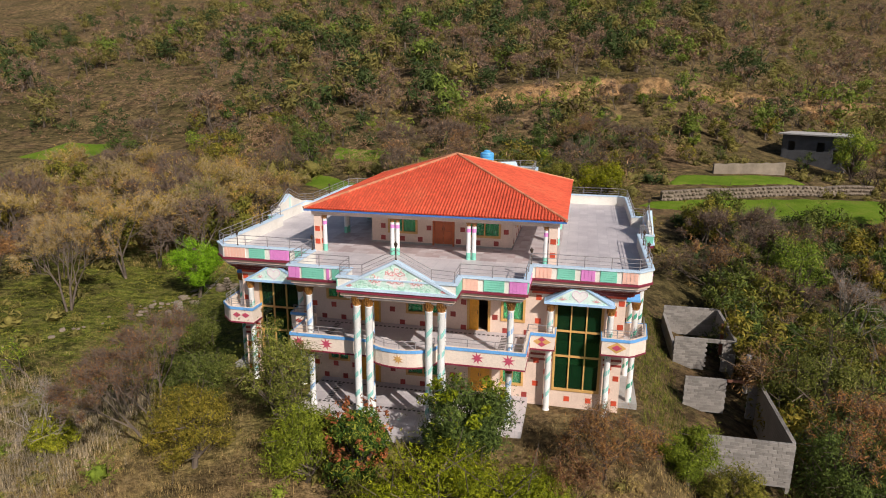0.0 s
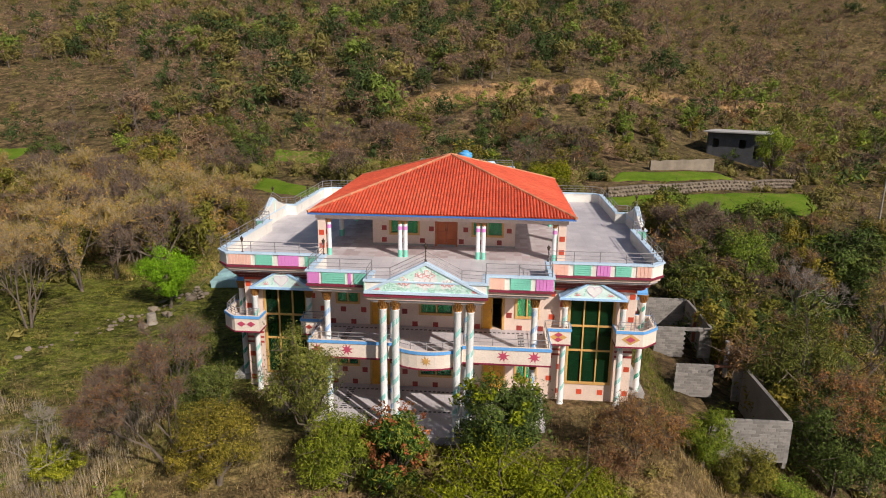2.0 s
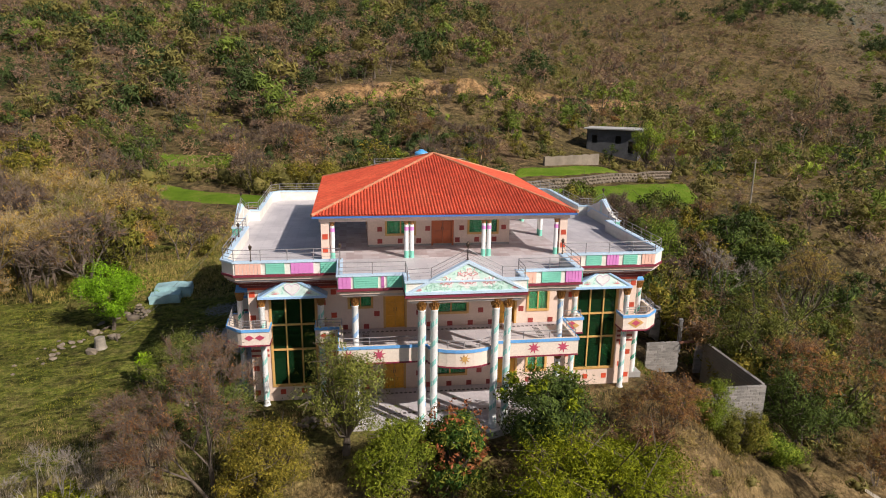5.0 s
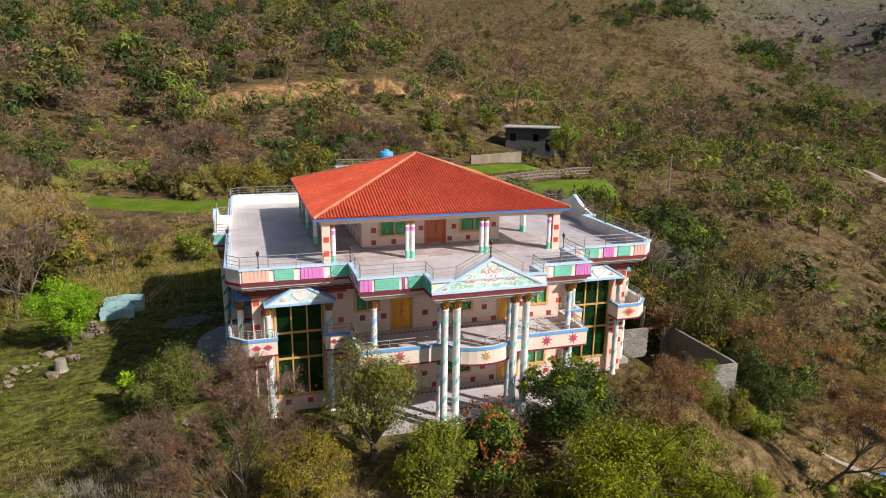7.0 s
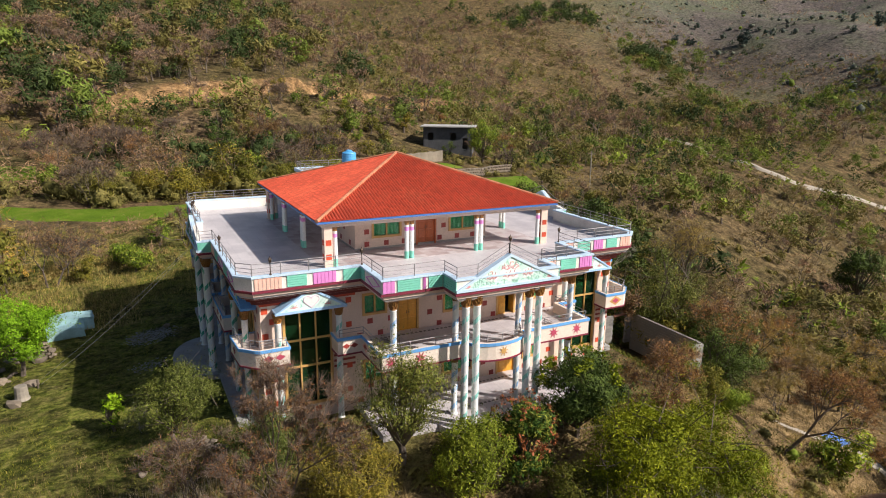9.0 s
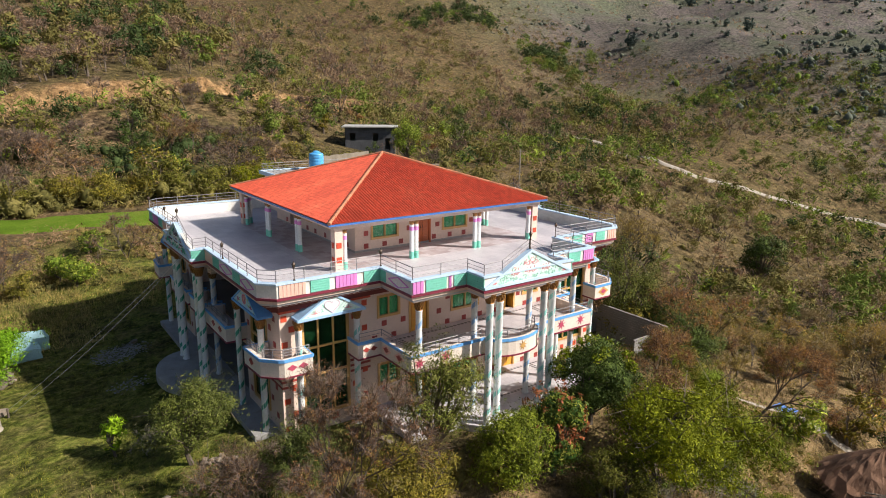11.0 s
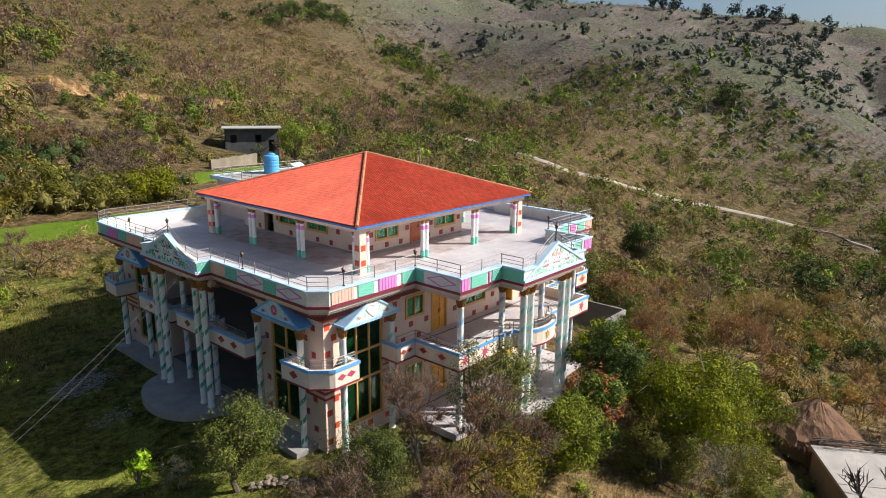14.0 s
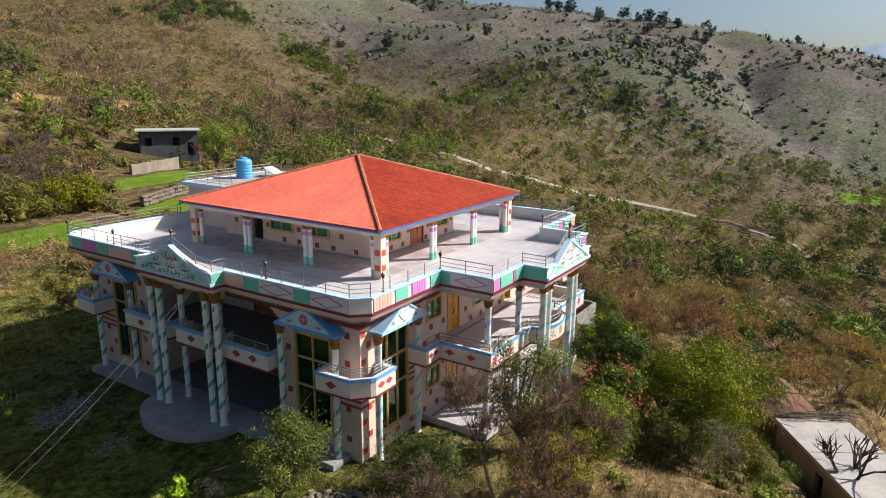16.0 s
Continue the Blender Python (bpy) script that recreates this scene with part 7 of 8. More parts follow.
plant("bush", broadleaf(24, 4.6, 1.95, 0.8, 36, 300, 0.0725, L_OLIVE, low=True, cr=(0.22, 0.36)), -8.7, -8.2, "loose olive-green bush in rough grass before the house", "bush")
plant("bush", broadleaf(25, 1.9, 1.2, 0.4, 20, 220, 0.08, L_SPRINGY, low=True), -16.3, -7.9, "low green bush in rough grass", "bush")
plant("bush", broadleaf(26, 3.0, 1.9, 0.4, 28, 260, 0.075, L_OLIVE, low=True), 0.2, -10.6, "olive bush on the slope below the columns", "bush")

plant("brown_bush", bare(27, 3.8, 0.5, 5, BARK, TWIG_RED, L_RUST, 3600, 0.06), 7.6, -7.4, "rust-brown twiggy bush on the slope", "bush")
plant("bush", broadleaf(31, 2.6, 1.5, 0.4, 26, 240, 0.075, L_OLIVE, low=True), 15.4, -3.4, "olive bush before the block yard wall", "bush")
plant("bush", broadleaf(32, 2.2, 1.4, 0.4, 24, 240, 0.075, L_GREEN, low=True), 17.9, -3.2, "green bush before the block yard wall", "bush")
for k, (x, y) in enumerate(((7.4, -12.6), (9.0, -10.2), (10.8, -12.4), (3.0, -13.6), (8.8, -14.4), (11.8, -9.0))):
    plant("bush", broadleaf(33 + k, 2.3, 1.5, 0.4, 22, 220, 0.06, (L_OLIVE, L_GREEN, L_YELLOW)[k % 3], low=True), x, y, "low green bush on the slope before the house", "bush", "slope bushes")
hedge = broadleaf(28, 4.6, 3.0, 0.6, 34, 110, 0.2, L_YELLOW, low=True)
plant("hedge_bush", hedge, 10.5, 60.5, "big yellow-green bush at the field edge", "bush")
for k, x in enumerate((-17, -12.5, -8.5, -4, 0.5, 5)):
    plant("hedge_bush", broadleaf(130 + k, 4.2, 2.8, 0.6, 24, 90, 0.2, L_OLIVE, low=True), x, 61.5 + 1.4 * math.sin(k * 2.3), "olive hedge bush along the field edge", "bush", "hedge bushes", 0.8 + 0.1 * (k % 3))
plant("field_tree", broadleaf(29, 9.6, 3.3, 1.0, 40, 110, 0.2, L_GREEN, low=True), 51.0, 86.0, "full green tree beside the concrete building", "tree")
plant("field_tree", bare(291, 8.0, 0.45, 5, BARK, TWIG_RED, L_BROWN, 1500, 0.1, 0.02, 8), 57.5, 84.0, "half-bare brown tree beyond the concrete building", "tree")
plant("field_tree", bare(292, 5.2, 0.5, 4, DARKBARK, TWIG, twigs=8, twig_w=0.018, girth=0.035), 49.0, 73.0, "bare dark forked tree at the wheat terrace", "tree")

# kinds for the slopes, each built twice or more and copied with turns and sizes
def kinds(n, f, per, leaf):
    """The slope's kinds of tree, n of each, at a fineness that suits how near they stand."""
    return {
        "olive": ([broadleaf(30 + k, 5.0, 2.2, 1.0, n, per, leaf, L_OLIVE, low=True, fine=f) for k in range(3)], "olive-green scrub tree on the slope", "tree"),
        "dark": ([broadleaf(40 + k, 5.6, 2.2, 1.0, n, per, leaf, L_DARK, low=True, fine=f) for k in range(3)], "dark green dense tree on the slope", "tree"),
        "green": ([broadleaf(50 + k, 4.0, 2.0, 0.6, n, per, leaf, L_GREEN, low=True, fine=f) for k in range(2)], "green bush on the slope", "bush"),
        "brown": ([bare(60 + k, 5.6, 0.5, 4, BARK, TWIG_RED, L_BROWN, 1300, 0.095, 0.015, 12) for k in range(3)], "half-bare reddish-brown tree on the slope", "tree"),
        "straw": ([bare(70 + k, 5.8, 0.5, 4, BARK, TWIG_STRAW, L_STRAW, 1700, 0.1, 0.015, 13) for k in range(3)], "straw-coloured half-bare tree on the slope", "tree"),
        "bare": ([bare(80 + k, 5.8, 0.46, 4, BARK, TWIG, L_BROWN, 300, 0.09, 0.017, 18) for k in range(3)], "bare grey-brown tree on the slope", "tree"),
    }


NEAR_KINDS, FAR_KINDS = kinds(19, 0.84, 62, 0.22), kinds(16, 1.0, 46, 0.21)
taken = [(20.6, -5.5), (24.6, 1.8), (21.8, 0.8), (22.4, 6.6), (29.5, 14.7), (28.3, 22.4), (28.3, 33.6), (20.6, 29.6), (-21.4, 31.0), (-29.2, 7.6), (-30.6, 16.0), (-28.4, 26.0)]


def free(x, y):
    if -13.5 < x < 13.5 and -6 < y < 22.5:
        return False
    if 13.8 < x < 20 and -1.5 < y < 21:
        return False
    if x < -10.5 and x > -24 and -6 < y < 30:
        return False
    if math.hypot(x - 46, y - 97) < 8 or math.hypot(x - 16.5, y + 17) < 8 or math.hypot(x - 21, y + 13.4) < 4:
        return False
    for a, b, c, d in FIELDS:
        if a - 1 < x < b + 1 and c - (7 if c < 70 else 2) < y < d:
            return False
    return True


FIELDS = [(15, 50, 56, 67), (21, 41, 68.5, 80), (-33, 8, 50, 58), (-33, -22, 55, 64), (-20, -12, 68, 77), (-37, -26, 75, 85), (-96, -80, 55, 63), (-96, -82, 71, 84)]


def scatter(n, x0, x1, y0, y1, mixture, lo, hi, seed, gap=2.2, far=False):
    rnd = random.Random(seed)
    names, weights = zip(*mixture)
    made = 0
    for _ in range(n * 12):
        if made >= n:
            break
        x, y = rnd.uniform(x0, x1), rnd.uniform(y0, y1)
        if not free(x, y) or any(abs(x - a) < gap and abs(y - b) < gap for a, b in taken):
            continue
        taken.append((x, y))
        k = rnd.choices(names, weights)[0]
        meshes, label, cat = (FAR_KINDS if far else NEAR_KINDS)[k]
        meshes, sc, rz = meshes[rnd.randrange(len(meshes))], rnd.uniform(lo, hi), rnd.uniform(0, 360)
        plant("slope_" + cat, meshes, x, y, label, cat, "slope " + cat + "s", sc, rz)
        made += 1


# thicket on the meadow's far side, then behind the house, then the slope on the low side
scatter(92, -66, -24, 19, 52, [("brown", 2.2), ("straw", 5), ("bare", 2.6), ("olive", 1)], 0.9, 1.5, 1, 2.5)
scatter(11, -46, -31, -4, 19, [("bare", 3), ("brown", 1), ("straw", 2)], 0.8, 1.2, 12)
scatter(22, -30, 14, 27, 47, [("olive", 2), ("brown", 2), ("bare", 3), ("green", 1)], 0.45, 0.85, 2)
scatter(66, 19.5, 50, 21, 50, [("olive", 5), ("dark", 5.5), ("brown", 2), ("bare", 3.5), ("green", 2), ("straw", 0.8)], 0.75, 1.35, 3, 2.0)
scatter(26, 19.5, 28, 4, 22, [("olive", 3), ("dark", 5), ("brown", 1.5), ("bare", 1)], 0.85, 1.3, 31, 1.8)
scatter(26, 26, 52, -2, 21, [("straw", 5), ("olive", 2), ("green", 1.2), ("brown", 1)], 0.6, 1.0, 32, 2.2)
scatter(72, -75, 18, 59, 96, [("olive", 2), ("brown", 3), ("bare", 4), ("dark", 2.4), ("green", 1)], 0.8, 1.4, 4, far=True)
scatter(44, 8, 75, 80, 116, [("olive", 3), ("brown", 2), ("bare", 3), ("dark", 3), ("green", 3)], 0.55, 1.05, 5, far=True)
scatter(56, 23, 72, -30, 4, [("straw", 7), ("olive", 2), ("green", 2), ("dark", 1), ("brown", 2)], 0.75, 1.2, 6, 2.3, far=True)


def patchy(s, lo=-0.25, hi=0.35):
    return lambda x, y: fade(lo, hi, wav(x, y, s) * 0.7 + wav(x + 91, y, s * 0.37) * 0.5)


def ball(level):
    """Unit directions and faces of a round mesh."""
    bm = bmesh.new()
    bmesh.ops.create_icosphere(bm, subdivisions=level, radius=1.0)
    v, f = np.array([tuple(p.co) for p in bm.verts]), np.array([[q.index for q in p.verts] for p in bm.faces])
    bm.free()
    return v, f


BODY_V, BODY_F = ball(1)


def places(rg, n, region, dens):
    """Random spots in a region, thinned by a density and kept off the fields, the yard and the lane."""
    x, y = rg.uniform(region[0], region[1], n), rg.uniform(region[2], region[3], n)
    keep = dens(x, y) > rg.uniform(0, 1, n)
    for a, b, c, d in FIELDS + [(-24, 20, -6, 30), (38, 54, 88, 104)]:
        keep &= ~((x > a) & (x < b) & (y > c) & (y < d))
    for (a, b), (c, d) in zip(road_mid, road_mid[1:]):
        for k in range(5):
            keep &= np.hypot(x - a - (c - a) * k / 5, y - b - (d - b) * k / 5) > 4.6
    return x[keep], y[keep]


def grove(name, kinds_in, n, region, lo, hi, label, seed, dens):
    """Many trees or bushes of the kinds given, (weight, meshes), turned and sized at random, as one object."""
    rg = np.random.default_rng(seed)
    x, y = places(rg, n, region, dens)
    z, m = height(x, y), len(x)
    sc, an = rg.uniform(lo, hi, m) * rg.uniform(0.8, 1.2, m), rg.uniform(0, math.tau, m)
    w = np.array([k[0] for k in kinds_in], float)
    pick = rg.choice(len(kinds_in), m, p=w / w.sum())
    V, F_, MI, mats, nv = [], [], [], [], 0
    for k, (_, meshes) in enumerate(kinds_in):
        at = np.nonzero(pick == k)[0]
        for me in meshes:
            if not len(me.polygons) or not len(at):
                continue
            co = np.empty(len(me.vertices) * 3, np.float32)
            me.vertices.foreach_get("co", co)
            co = co.reshape(-1, 3)
            me.calc_loop_triangles()
            tri = np.empty(len(me.loop_triangles) * 3, np.int32)
            me.loop_triangles.foreach_get("vertices", tri)
            c, q = np.cos(an[at])[:, None], np.sin(an[at])[:, None]
            P = np.stack([co[None, :, 0] * c - co[None, :, 1] * q, co[None, :, 0] * q + co[None, :, 1] * c, np.repeat(co[None, :, 2], len(at), 0)], 2) * sc[at][:, None, None]
            P += np.stack([x[at], y[at], z[at]], 1)[:, None, :]
            V.append(P.reshape(-1, 3))
            F_.append((tri.reshape(-1, 3)[None] + (np.arange(len(at)) * len(co))[:, None, None]).reshape(-1, 3) + nv)
            if me.materials[0] not in mats:
                mats.append(me.materials[0])
            MI.append(np.full(len(F_[-1]), mats.index(me.materials[0]), np.int32))
            nv += len(V[-1])
    V, F_ = np.concatenate(V), np.concatenate(F_)
    me = bpy.data.meshes.new(name)
    me.vertices.add(len(V))
    me.vertices.foreach_set("co", V.reshape(-1).astype(np.float32))
    me.loops.add(F_.size)
    me.loops.foreach_set("vertex_index", F_.reshape(-1).astype(np.int32))
    me.polygons.add(len(F_))
    me.polygons.foreach_set("loop_start", np.arange(0, F_.size, 3, dtype=np.int32))
    for k in mats:
        me.materials.append(k)
    me.polygons.foreach_set("material_index", np.concatenate(MI))
    me.update(calc_edges=True)
    tagged(new(name, me), label, "trees", kind="stuff")


# far trees and scrub: lumpy crowns of loose leaves, one object for each kind
def far_scrub(name, mat, n, region, size, leaf, per, label, seed, dens, tall=0.0, aspect=0.5, lobes=5):
    rg = np.random.default_rng(seed)
    x, y = places(rg, n, region, dens)
    m = len(x)
    s = (size * (0.45 + 0.95 * rg.uniform(0, 1, m) ** 1.6))[:, None, None]
    base = np.stack([x, y, height(x, y)], 1)[:, None, :]
    wide = rg.uniform(0.8, 1.25, (m, 1, 3)) * np.array((1.0, 1.0, 0.85 + 0.35 * tall))
    up = np.array((0, 0, 0.15 + 0.5 * tall)) * s
    L = rg.normal(size=(m, lobes, 3))
    L[:, :, 2] += 0.35
    L /= np.linalg.norm(L, axis=2)[:, :, None]

    def shell(v):
        """How far the lumpy crown reaches towards each direction, (m, k, 3)."""
        return 0.56 + 0.4 * np.clip(np.einsum("mkc,mlc->mkl", v, L), 0, 1).max(2) ** 4
    d = rg.normal(size=(m, per, 3))
    d /= np.linalg.norm(d, axis=2)[:, :, None]
    thin = aspect < 0.4
    reach = shell(d) * (rg.uniform(0.25, 1.1, (m, per)) if thin else rg.uniform(0.5, 1.18, (m, per)))
    C = base + up + d * reach[:, :, None] * wide * s
    C[:, :, 2] = np.maximum(C[:, :, 2], base[:, :, 2] + 0.1)
    C = C.reshape(-1, 3)
    Q = leaf_quads(C, 1.0, rg, 0.3, aspect, None if thin else d.reshape(-1, 3), 0.75)[:, :3]
    Q = C[:, None, :] + (Q - C[:, None, :]) * np.repeat(leaf * (0.5 + 0.5 * s[:, 0, 0] / size), per)[:, None, None]
    verts, faces, smooth = [Q.reshape(-1, 3)], [np.arange(len(Q) * 3).reshape(-1, 3)], [np.zeros(len(Q), bool)]
    if not thin:
        # the dense body of each crown, behind its leaves
        v, f = np.broadcast_to(BODY_V, (m, *BODY_V.shape)), BODY_F
        K = base + up + v * (shell(v) * rg.uniform(0.8, 1.0, v.shape[:2]))[:, :, None] * wide * s * 0.58
        verts.append(K.reshape(-1, 3))
        faces.append((f[None] + (np.arange(m) * v.shape[1])[:, None, None]).reshape(-1, 3) + len(Q) * 3)
        smooth.append(np.ones(m * len(f), bool))
    verts, faces, smooth = np.concatenate(verts), np.concatenate(faces), np.concatenate(smooth)
    me = bpy.data.meshes.new(name)
    me.vertices.add(len(verts))
    me.vertices.foreach_set("co", verts.reshape(-1).astype(np.float32))
    me.loops.add(faces.size)
    me.loops.foreach_set("vertex_index", faces.reshape(-1).astype(np.int32))
    me.polygons.add(len(faces))
    me.polygons.foreach_set("loop_start", np.arange(0, faces.size, 3, dtype=np.int32))
    me.polygons.foreach_set("use_smooth", smooth)
    me.update(calc_edges=True)
    me.materials.append(mat)
    tagged(new(name, me), label, "scrub", kind="stuff")


def bank_y(x):
    return 121 + 0.33 * x


def north(x, y):
    """Wooded hillside above the cut bank; thin on the bare spur and towards the low side."""
    bare_spur = fade(64, 80, -x) * fade(168, 150, y) * fade(150, 128, -x)
    return fade(7, 12, y - bank_y(np.minimum(x, 60)) + 22 * fade(2, -24, x)) * (1 - 0.93 * bare_spur) * (1 - 0.9 * fade(22, 64, x - 0.12 * (y - 150)))


def foot(x, y):
    """Between the fields and the bank."""
    return fade(88, 96, y) * (1 - fade(-13, -7, y - bank_y(np.minimum(x, 60)))) * (1 - fade(50, 80, x)) * (1 - 0.45 * fade(0, 20, x))


def below(x, y):
    return patchy(26.0, -0.45, 0.3)(x, y)


def far_leaf(nm, cols):
    """Leaves seen from afar: one tone a tree, little spread from leaf to leaf."""
    mid = [sum(c) / len(cols) for c in zip(*cols)]
    return leaf_mat(nm, [tuple(0.45 * v + 0.55 * m for v, m in zip(c, mid)) for c in cols], 0.8, 0.12, 0.14, False, 0.45)


F_OLIVE = far_leaf("far_olive_scrub", [(0.1023, 0.1024, 0.029), (0.1793, 0.1672, 0.0472), (0.2662, 0.2277, 0.0762)])
F_DARK = far_leaf("far_dark_scrub", [(0.0333, 0.0546, 0.0182), (0.0546, 0.0848, 0.0273), (0.0834, 0.118, 0.0379)])
F_BROWN = far_leaf("far_brown_scrub", [(0.214, 0.1373, 0.0869), (0.3343, 0.2187, 0.1365), (0.4779, 0.32, 0.1956)])
F_GREEN = far_leaf("far_green_scrub", [(0.0924, 0.1452, 0.0238), (0.1474, 0.2123, 0.0339), (0.2222, 0.275, 0.0609)])
F_STRAW = far_leaf("far_straw_scrub", [(0.2397, 0.1759, 0.0672), (0.3663, 0.2728, 0.1002), (0.3127, 0.2634, 0.0841)])
# ridge pines shifted to blue-green: haze put into the leaf colour
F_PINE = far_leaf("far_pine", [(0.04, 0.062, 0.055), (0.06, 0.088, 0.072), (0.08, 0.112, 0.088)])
F_PALE = far_leaf("pale_olive_scrub", [(0.1265, 0.1224, 0.0361), (0.1804, 0.1714, 0.0541), (0.2342, 0.2113, 0.077)])
F_FRESH = far_leaf("yellow_green_scrub", [(0.1399, 0.2136, 0.0235), (0.204, 0.2806, 0.0329), (0.2816, 0.3331, 0.0564)])
# ridge scrub greyed and blued, haze being part of its leaf colour
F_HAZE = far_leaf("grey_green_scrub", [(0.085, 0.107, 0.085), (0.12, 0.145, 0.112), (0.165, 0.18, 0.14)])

woods = lambda w, lo, hi, dx, dy: lambda x, y: north(x, y) * patchy(w, lo, hi)(x + dx, y + dy)
wood = lambda seed, mat: broadleaf(seed, 7.0, 3.2, 1.2, 14, 21, 0.425, mat, low=True, fine=1.0, cr=(0.26, 0.42), least=0.15)
twiggy = lambda seed, twig, mat: bare(seed, 7.0, 0.6, 3, BARK, twig, mat, 200, 0.18, 0.038, 7, least=0.05)
shrub = lambda seed, mat: broadleaf(seed, 2.5, 1.7, 0.3, 7, 10, 0.29, mat, low=True, fine=1.0, cr=(0.3, 0.5), least=0.2)
brush_ = lambda seed, twig, mat: bare(seed, 2.8, 0.55, 2, BARK, twig, mat, 25, 0.18, 0.025, 4, least=0.2)
OLIVES, DARKS, GREENS = ([wood(900 + 10 * i + k, m) for k in range(3)] for i, m in enumerate((F_OLIVE, F_DARK, F_GREEN)))
BROWNS, STRAWS = ([twiggy(940 + 10 * i + k, tw, m) for k in range(4)] for i, (tw, m) in enumerate(((TWIG_RED, F_BROWN), (TWIG_STRAW, F_STRAW))))
SHRUBS = {nm: [shrub(960 + 10 * i + k, m) for k in range(3)] for i, (nm, m) in enumerate((("pale", F_PALE), ("fresh", F_FRESH), ("dark", F_DARK), ("olive", F_OLIVE)))}
BRUSH = {nm: [brush_(990 + 10 * i + k, tw, m) for k in range(3)] for i, (nm, tw, m) in enumerate((("brown", TWIG_RED, F_BROWN), ("straw", TWIG_STRAW, F_STRAW)))}
share = lambda *pairs: [(w / len(ms), m) for w, ms in pairs for m in ms]
grove("hillside_wood", share((6, BROWNS), (2.2, OLIVES), (2.2, DARKS), (0.8, GREENS)), 1850, (-150, 62, 86, 274), 0.85, 1.5, "mixed leafless brown and green trees crowding the hillside", 101, lambda x, y: north(x, y) * (0.5 + 0.5 * patchy(24.0, -0.5, 0.3)(x, y)))
grove("far_hillside_wood", share((4, BROWNS), (3, OLIVES), (2, DARKS)), 220, (-240, -150, 110, 274), 0.7, 1.3, "mixed trees on the shoulder of the hillside", 191, woods(30.0, -0.7, 0.2, 0, 0))
grove("hillside_brush", share((5, BRUSH["brown"]), (2, BRUSH["straw"]), (1.5, SHRUBS["olive"]), (1, SHRUBS["dark"])), 1100, (-150, 100, 120, 274), 0.6, 1.3, "low brown and olive brush between the hillside trees", 102, woods(20.0, -0.9, 0.1, 90, 30))
grove("foot_trees", share((4, BROWNS), (1, GREENS), (1.2, DARKS), (1, OLIVES)), 300, (-110, 80, 86, 150), 0.7, 1.25, "bare and green trees at the foot of the cut bank", 114, foot)
grove("foot_bushes", share((2, SHRUBS["fresh"]), (2, SHRUBS["dark"]), (2, SHRUBS["olive"]), (2, BRUSH["brown"])), 420, (-90, 80, 86, 150), 0.7, 1.5, "green and brown bushes at the foot of the cut bank", 113, foot)
on_bank = lambda x, y: 1 - fade(5, 10, np.abs(y - 1 - bank_y(np.minimum(x, 60))))
far_scrub("bank_brush", F_STRAW, 420, (-70, 100, 92, 165), 0.9, 0.36, 22, "dry brush hanging over the cut bank", 182, on_bank, 0.1, 0.22)
far_scrub("bank_brush", F_OLIVE, 150, (-70, 100, 92, 165), 1.1, 0.3, 40, "olive bushes growing on the cut bank", 183, on_bank, 0.1)
grove("spur_bushes", share((2, SHRUBS["dark"]), (1, SHRUBS["olive"]), (3, BRUSH["brown"])), 330, (-150, -45, 86, 170), 0.5, 1.4, "dark bushes and dry brush dotted over the bare spur", 115, lambda x, y: 1 + 0 * x)
far_scrub("spur_brush", F_BROWN, 1200, (-150, -45, 86, 170), 0.7, 0.24, 16, "dry tufts on the bare spur", 116, lambda x, y: 1 + 0 * x, 0.0, 0.25)
E_ = (8, 330, 60, 380)
east_hill = lambda x, y: fade(0, 25, y - 100 + 0.3 * (x - 60)) * fade(8, 40, x)
on_hill = lambda w, lo, hi, dx, dy: lambda x, y: east_hill(x, y) * patchy(w, lo, hi)(x + dx, y + dy)
far_scrub("straw_scrub", F_STRAW, 6500, E_, 1.4, 0.3, 14, "dry straw-coloured tufts on the open slope", 117, on_hill(24.0, -0.8, 0.2, 0, 0), 0.1, 0.24)
grove("slope_scrub", share((5, BRUSH["straw"]), (4, BRUSH["brown"]), (2.4, SHRUBS["pale"]), (1, SHRUBS["fresh"]), (1, SHRUBS["dark"])), 5200, E_, 0.6, 1.5, "straw, brown and olive scrub dotted over the open slope", 118, on_hill(30.0, -0.7, 0.25, 0, 70))
grove("near_slope_scrub", share((3, BRUSH["straw"]), (4, BRUSH["brown"]), (3, SHRUBS["pale"]), (1.5, SHRUBS["olive"]), (1, BROWNS)), 1900, (38, 190, 96, 280), 0.8, 1.9, "olive and brown scrub thick on the near slope", 192, on_hill(18.0, -0.8, 0.1, 11, 7))
grove("slope_wood", share((3, BROWNS), (2, STRAWS), (1.4, DARKS), (1.4, GREENS)), 520, E_, 0.4, 0.9, "scattered bare and dark trees on the open slope", 119, on_hill(44.0, -0.3, 0.4, 31, 0))
V = (58, 330, -45, 170)
grove("valley_scrub", share((3, BRUSH["straw"]), (2, BRUSH["brown"]), (2.6, SHRUBS["pale"]), (4.4, SHRUBS["fresh"]), (2.4, SHRUBS["dark"])), 3800, V, 0.7, 1.7, "green, olive and straw-coloured scrub on the valley side", 104, patchy(33.0, -0.7, 0.2))
grove("valley_wood", share((4, STRAWS), (2, BROWNS), (1.2, OLIVES), (1.4, GREENS), (1.4, DARKS)), 700, V, 0.4, 0.95, "thin straw-coloured and green trees on the valley side", 106, patchy(28.0, -0.5, 0.3))
grove("near_valley_wood", share((6, STRAWS), (2, BROWNS), (2, OLIVES), (1, GREENS)), 300, (44, 122, -22, 60), 0.5, 0.95, "half-bare straw-coloured and olive trees in the valley", 185, patchy(16.0, -0.8, 0.1))
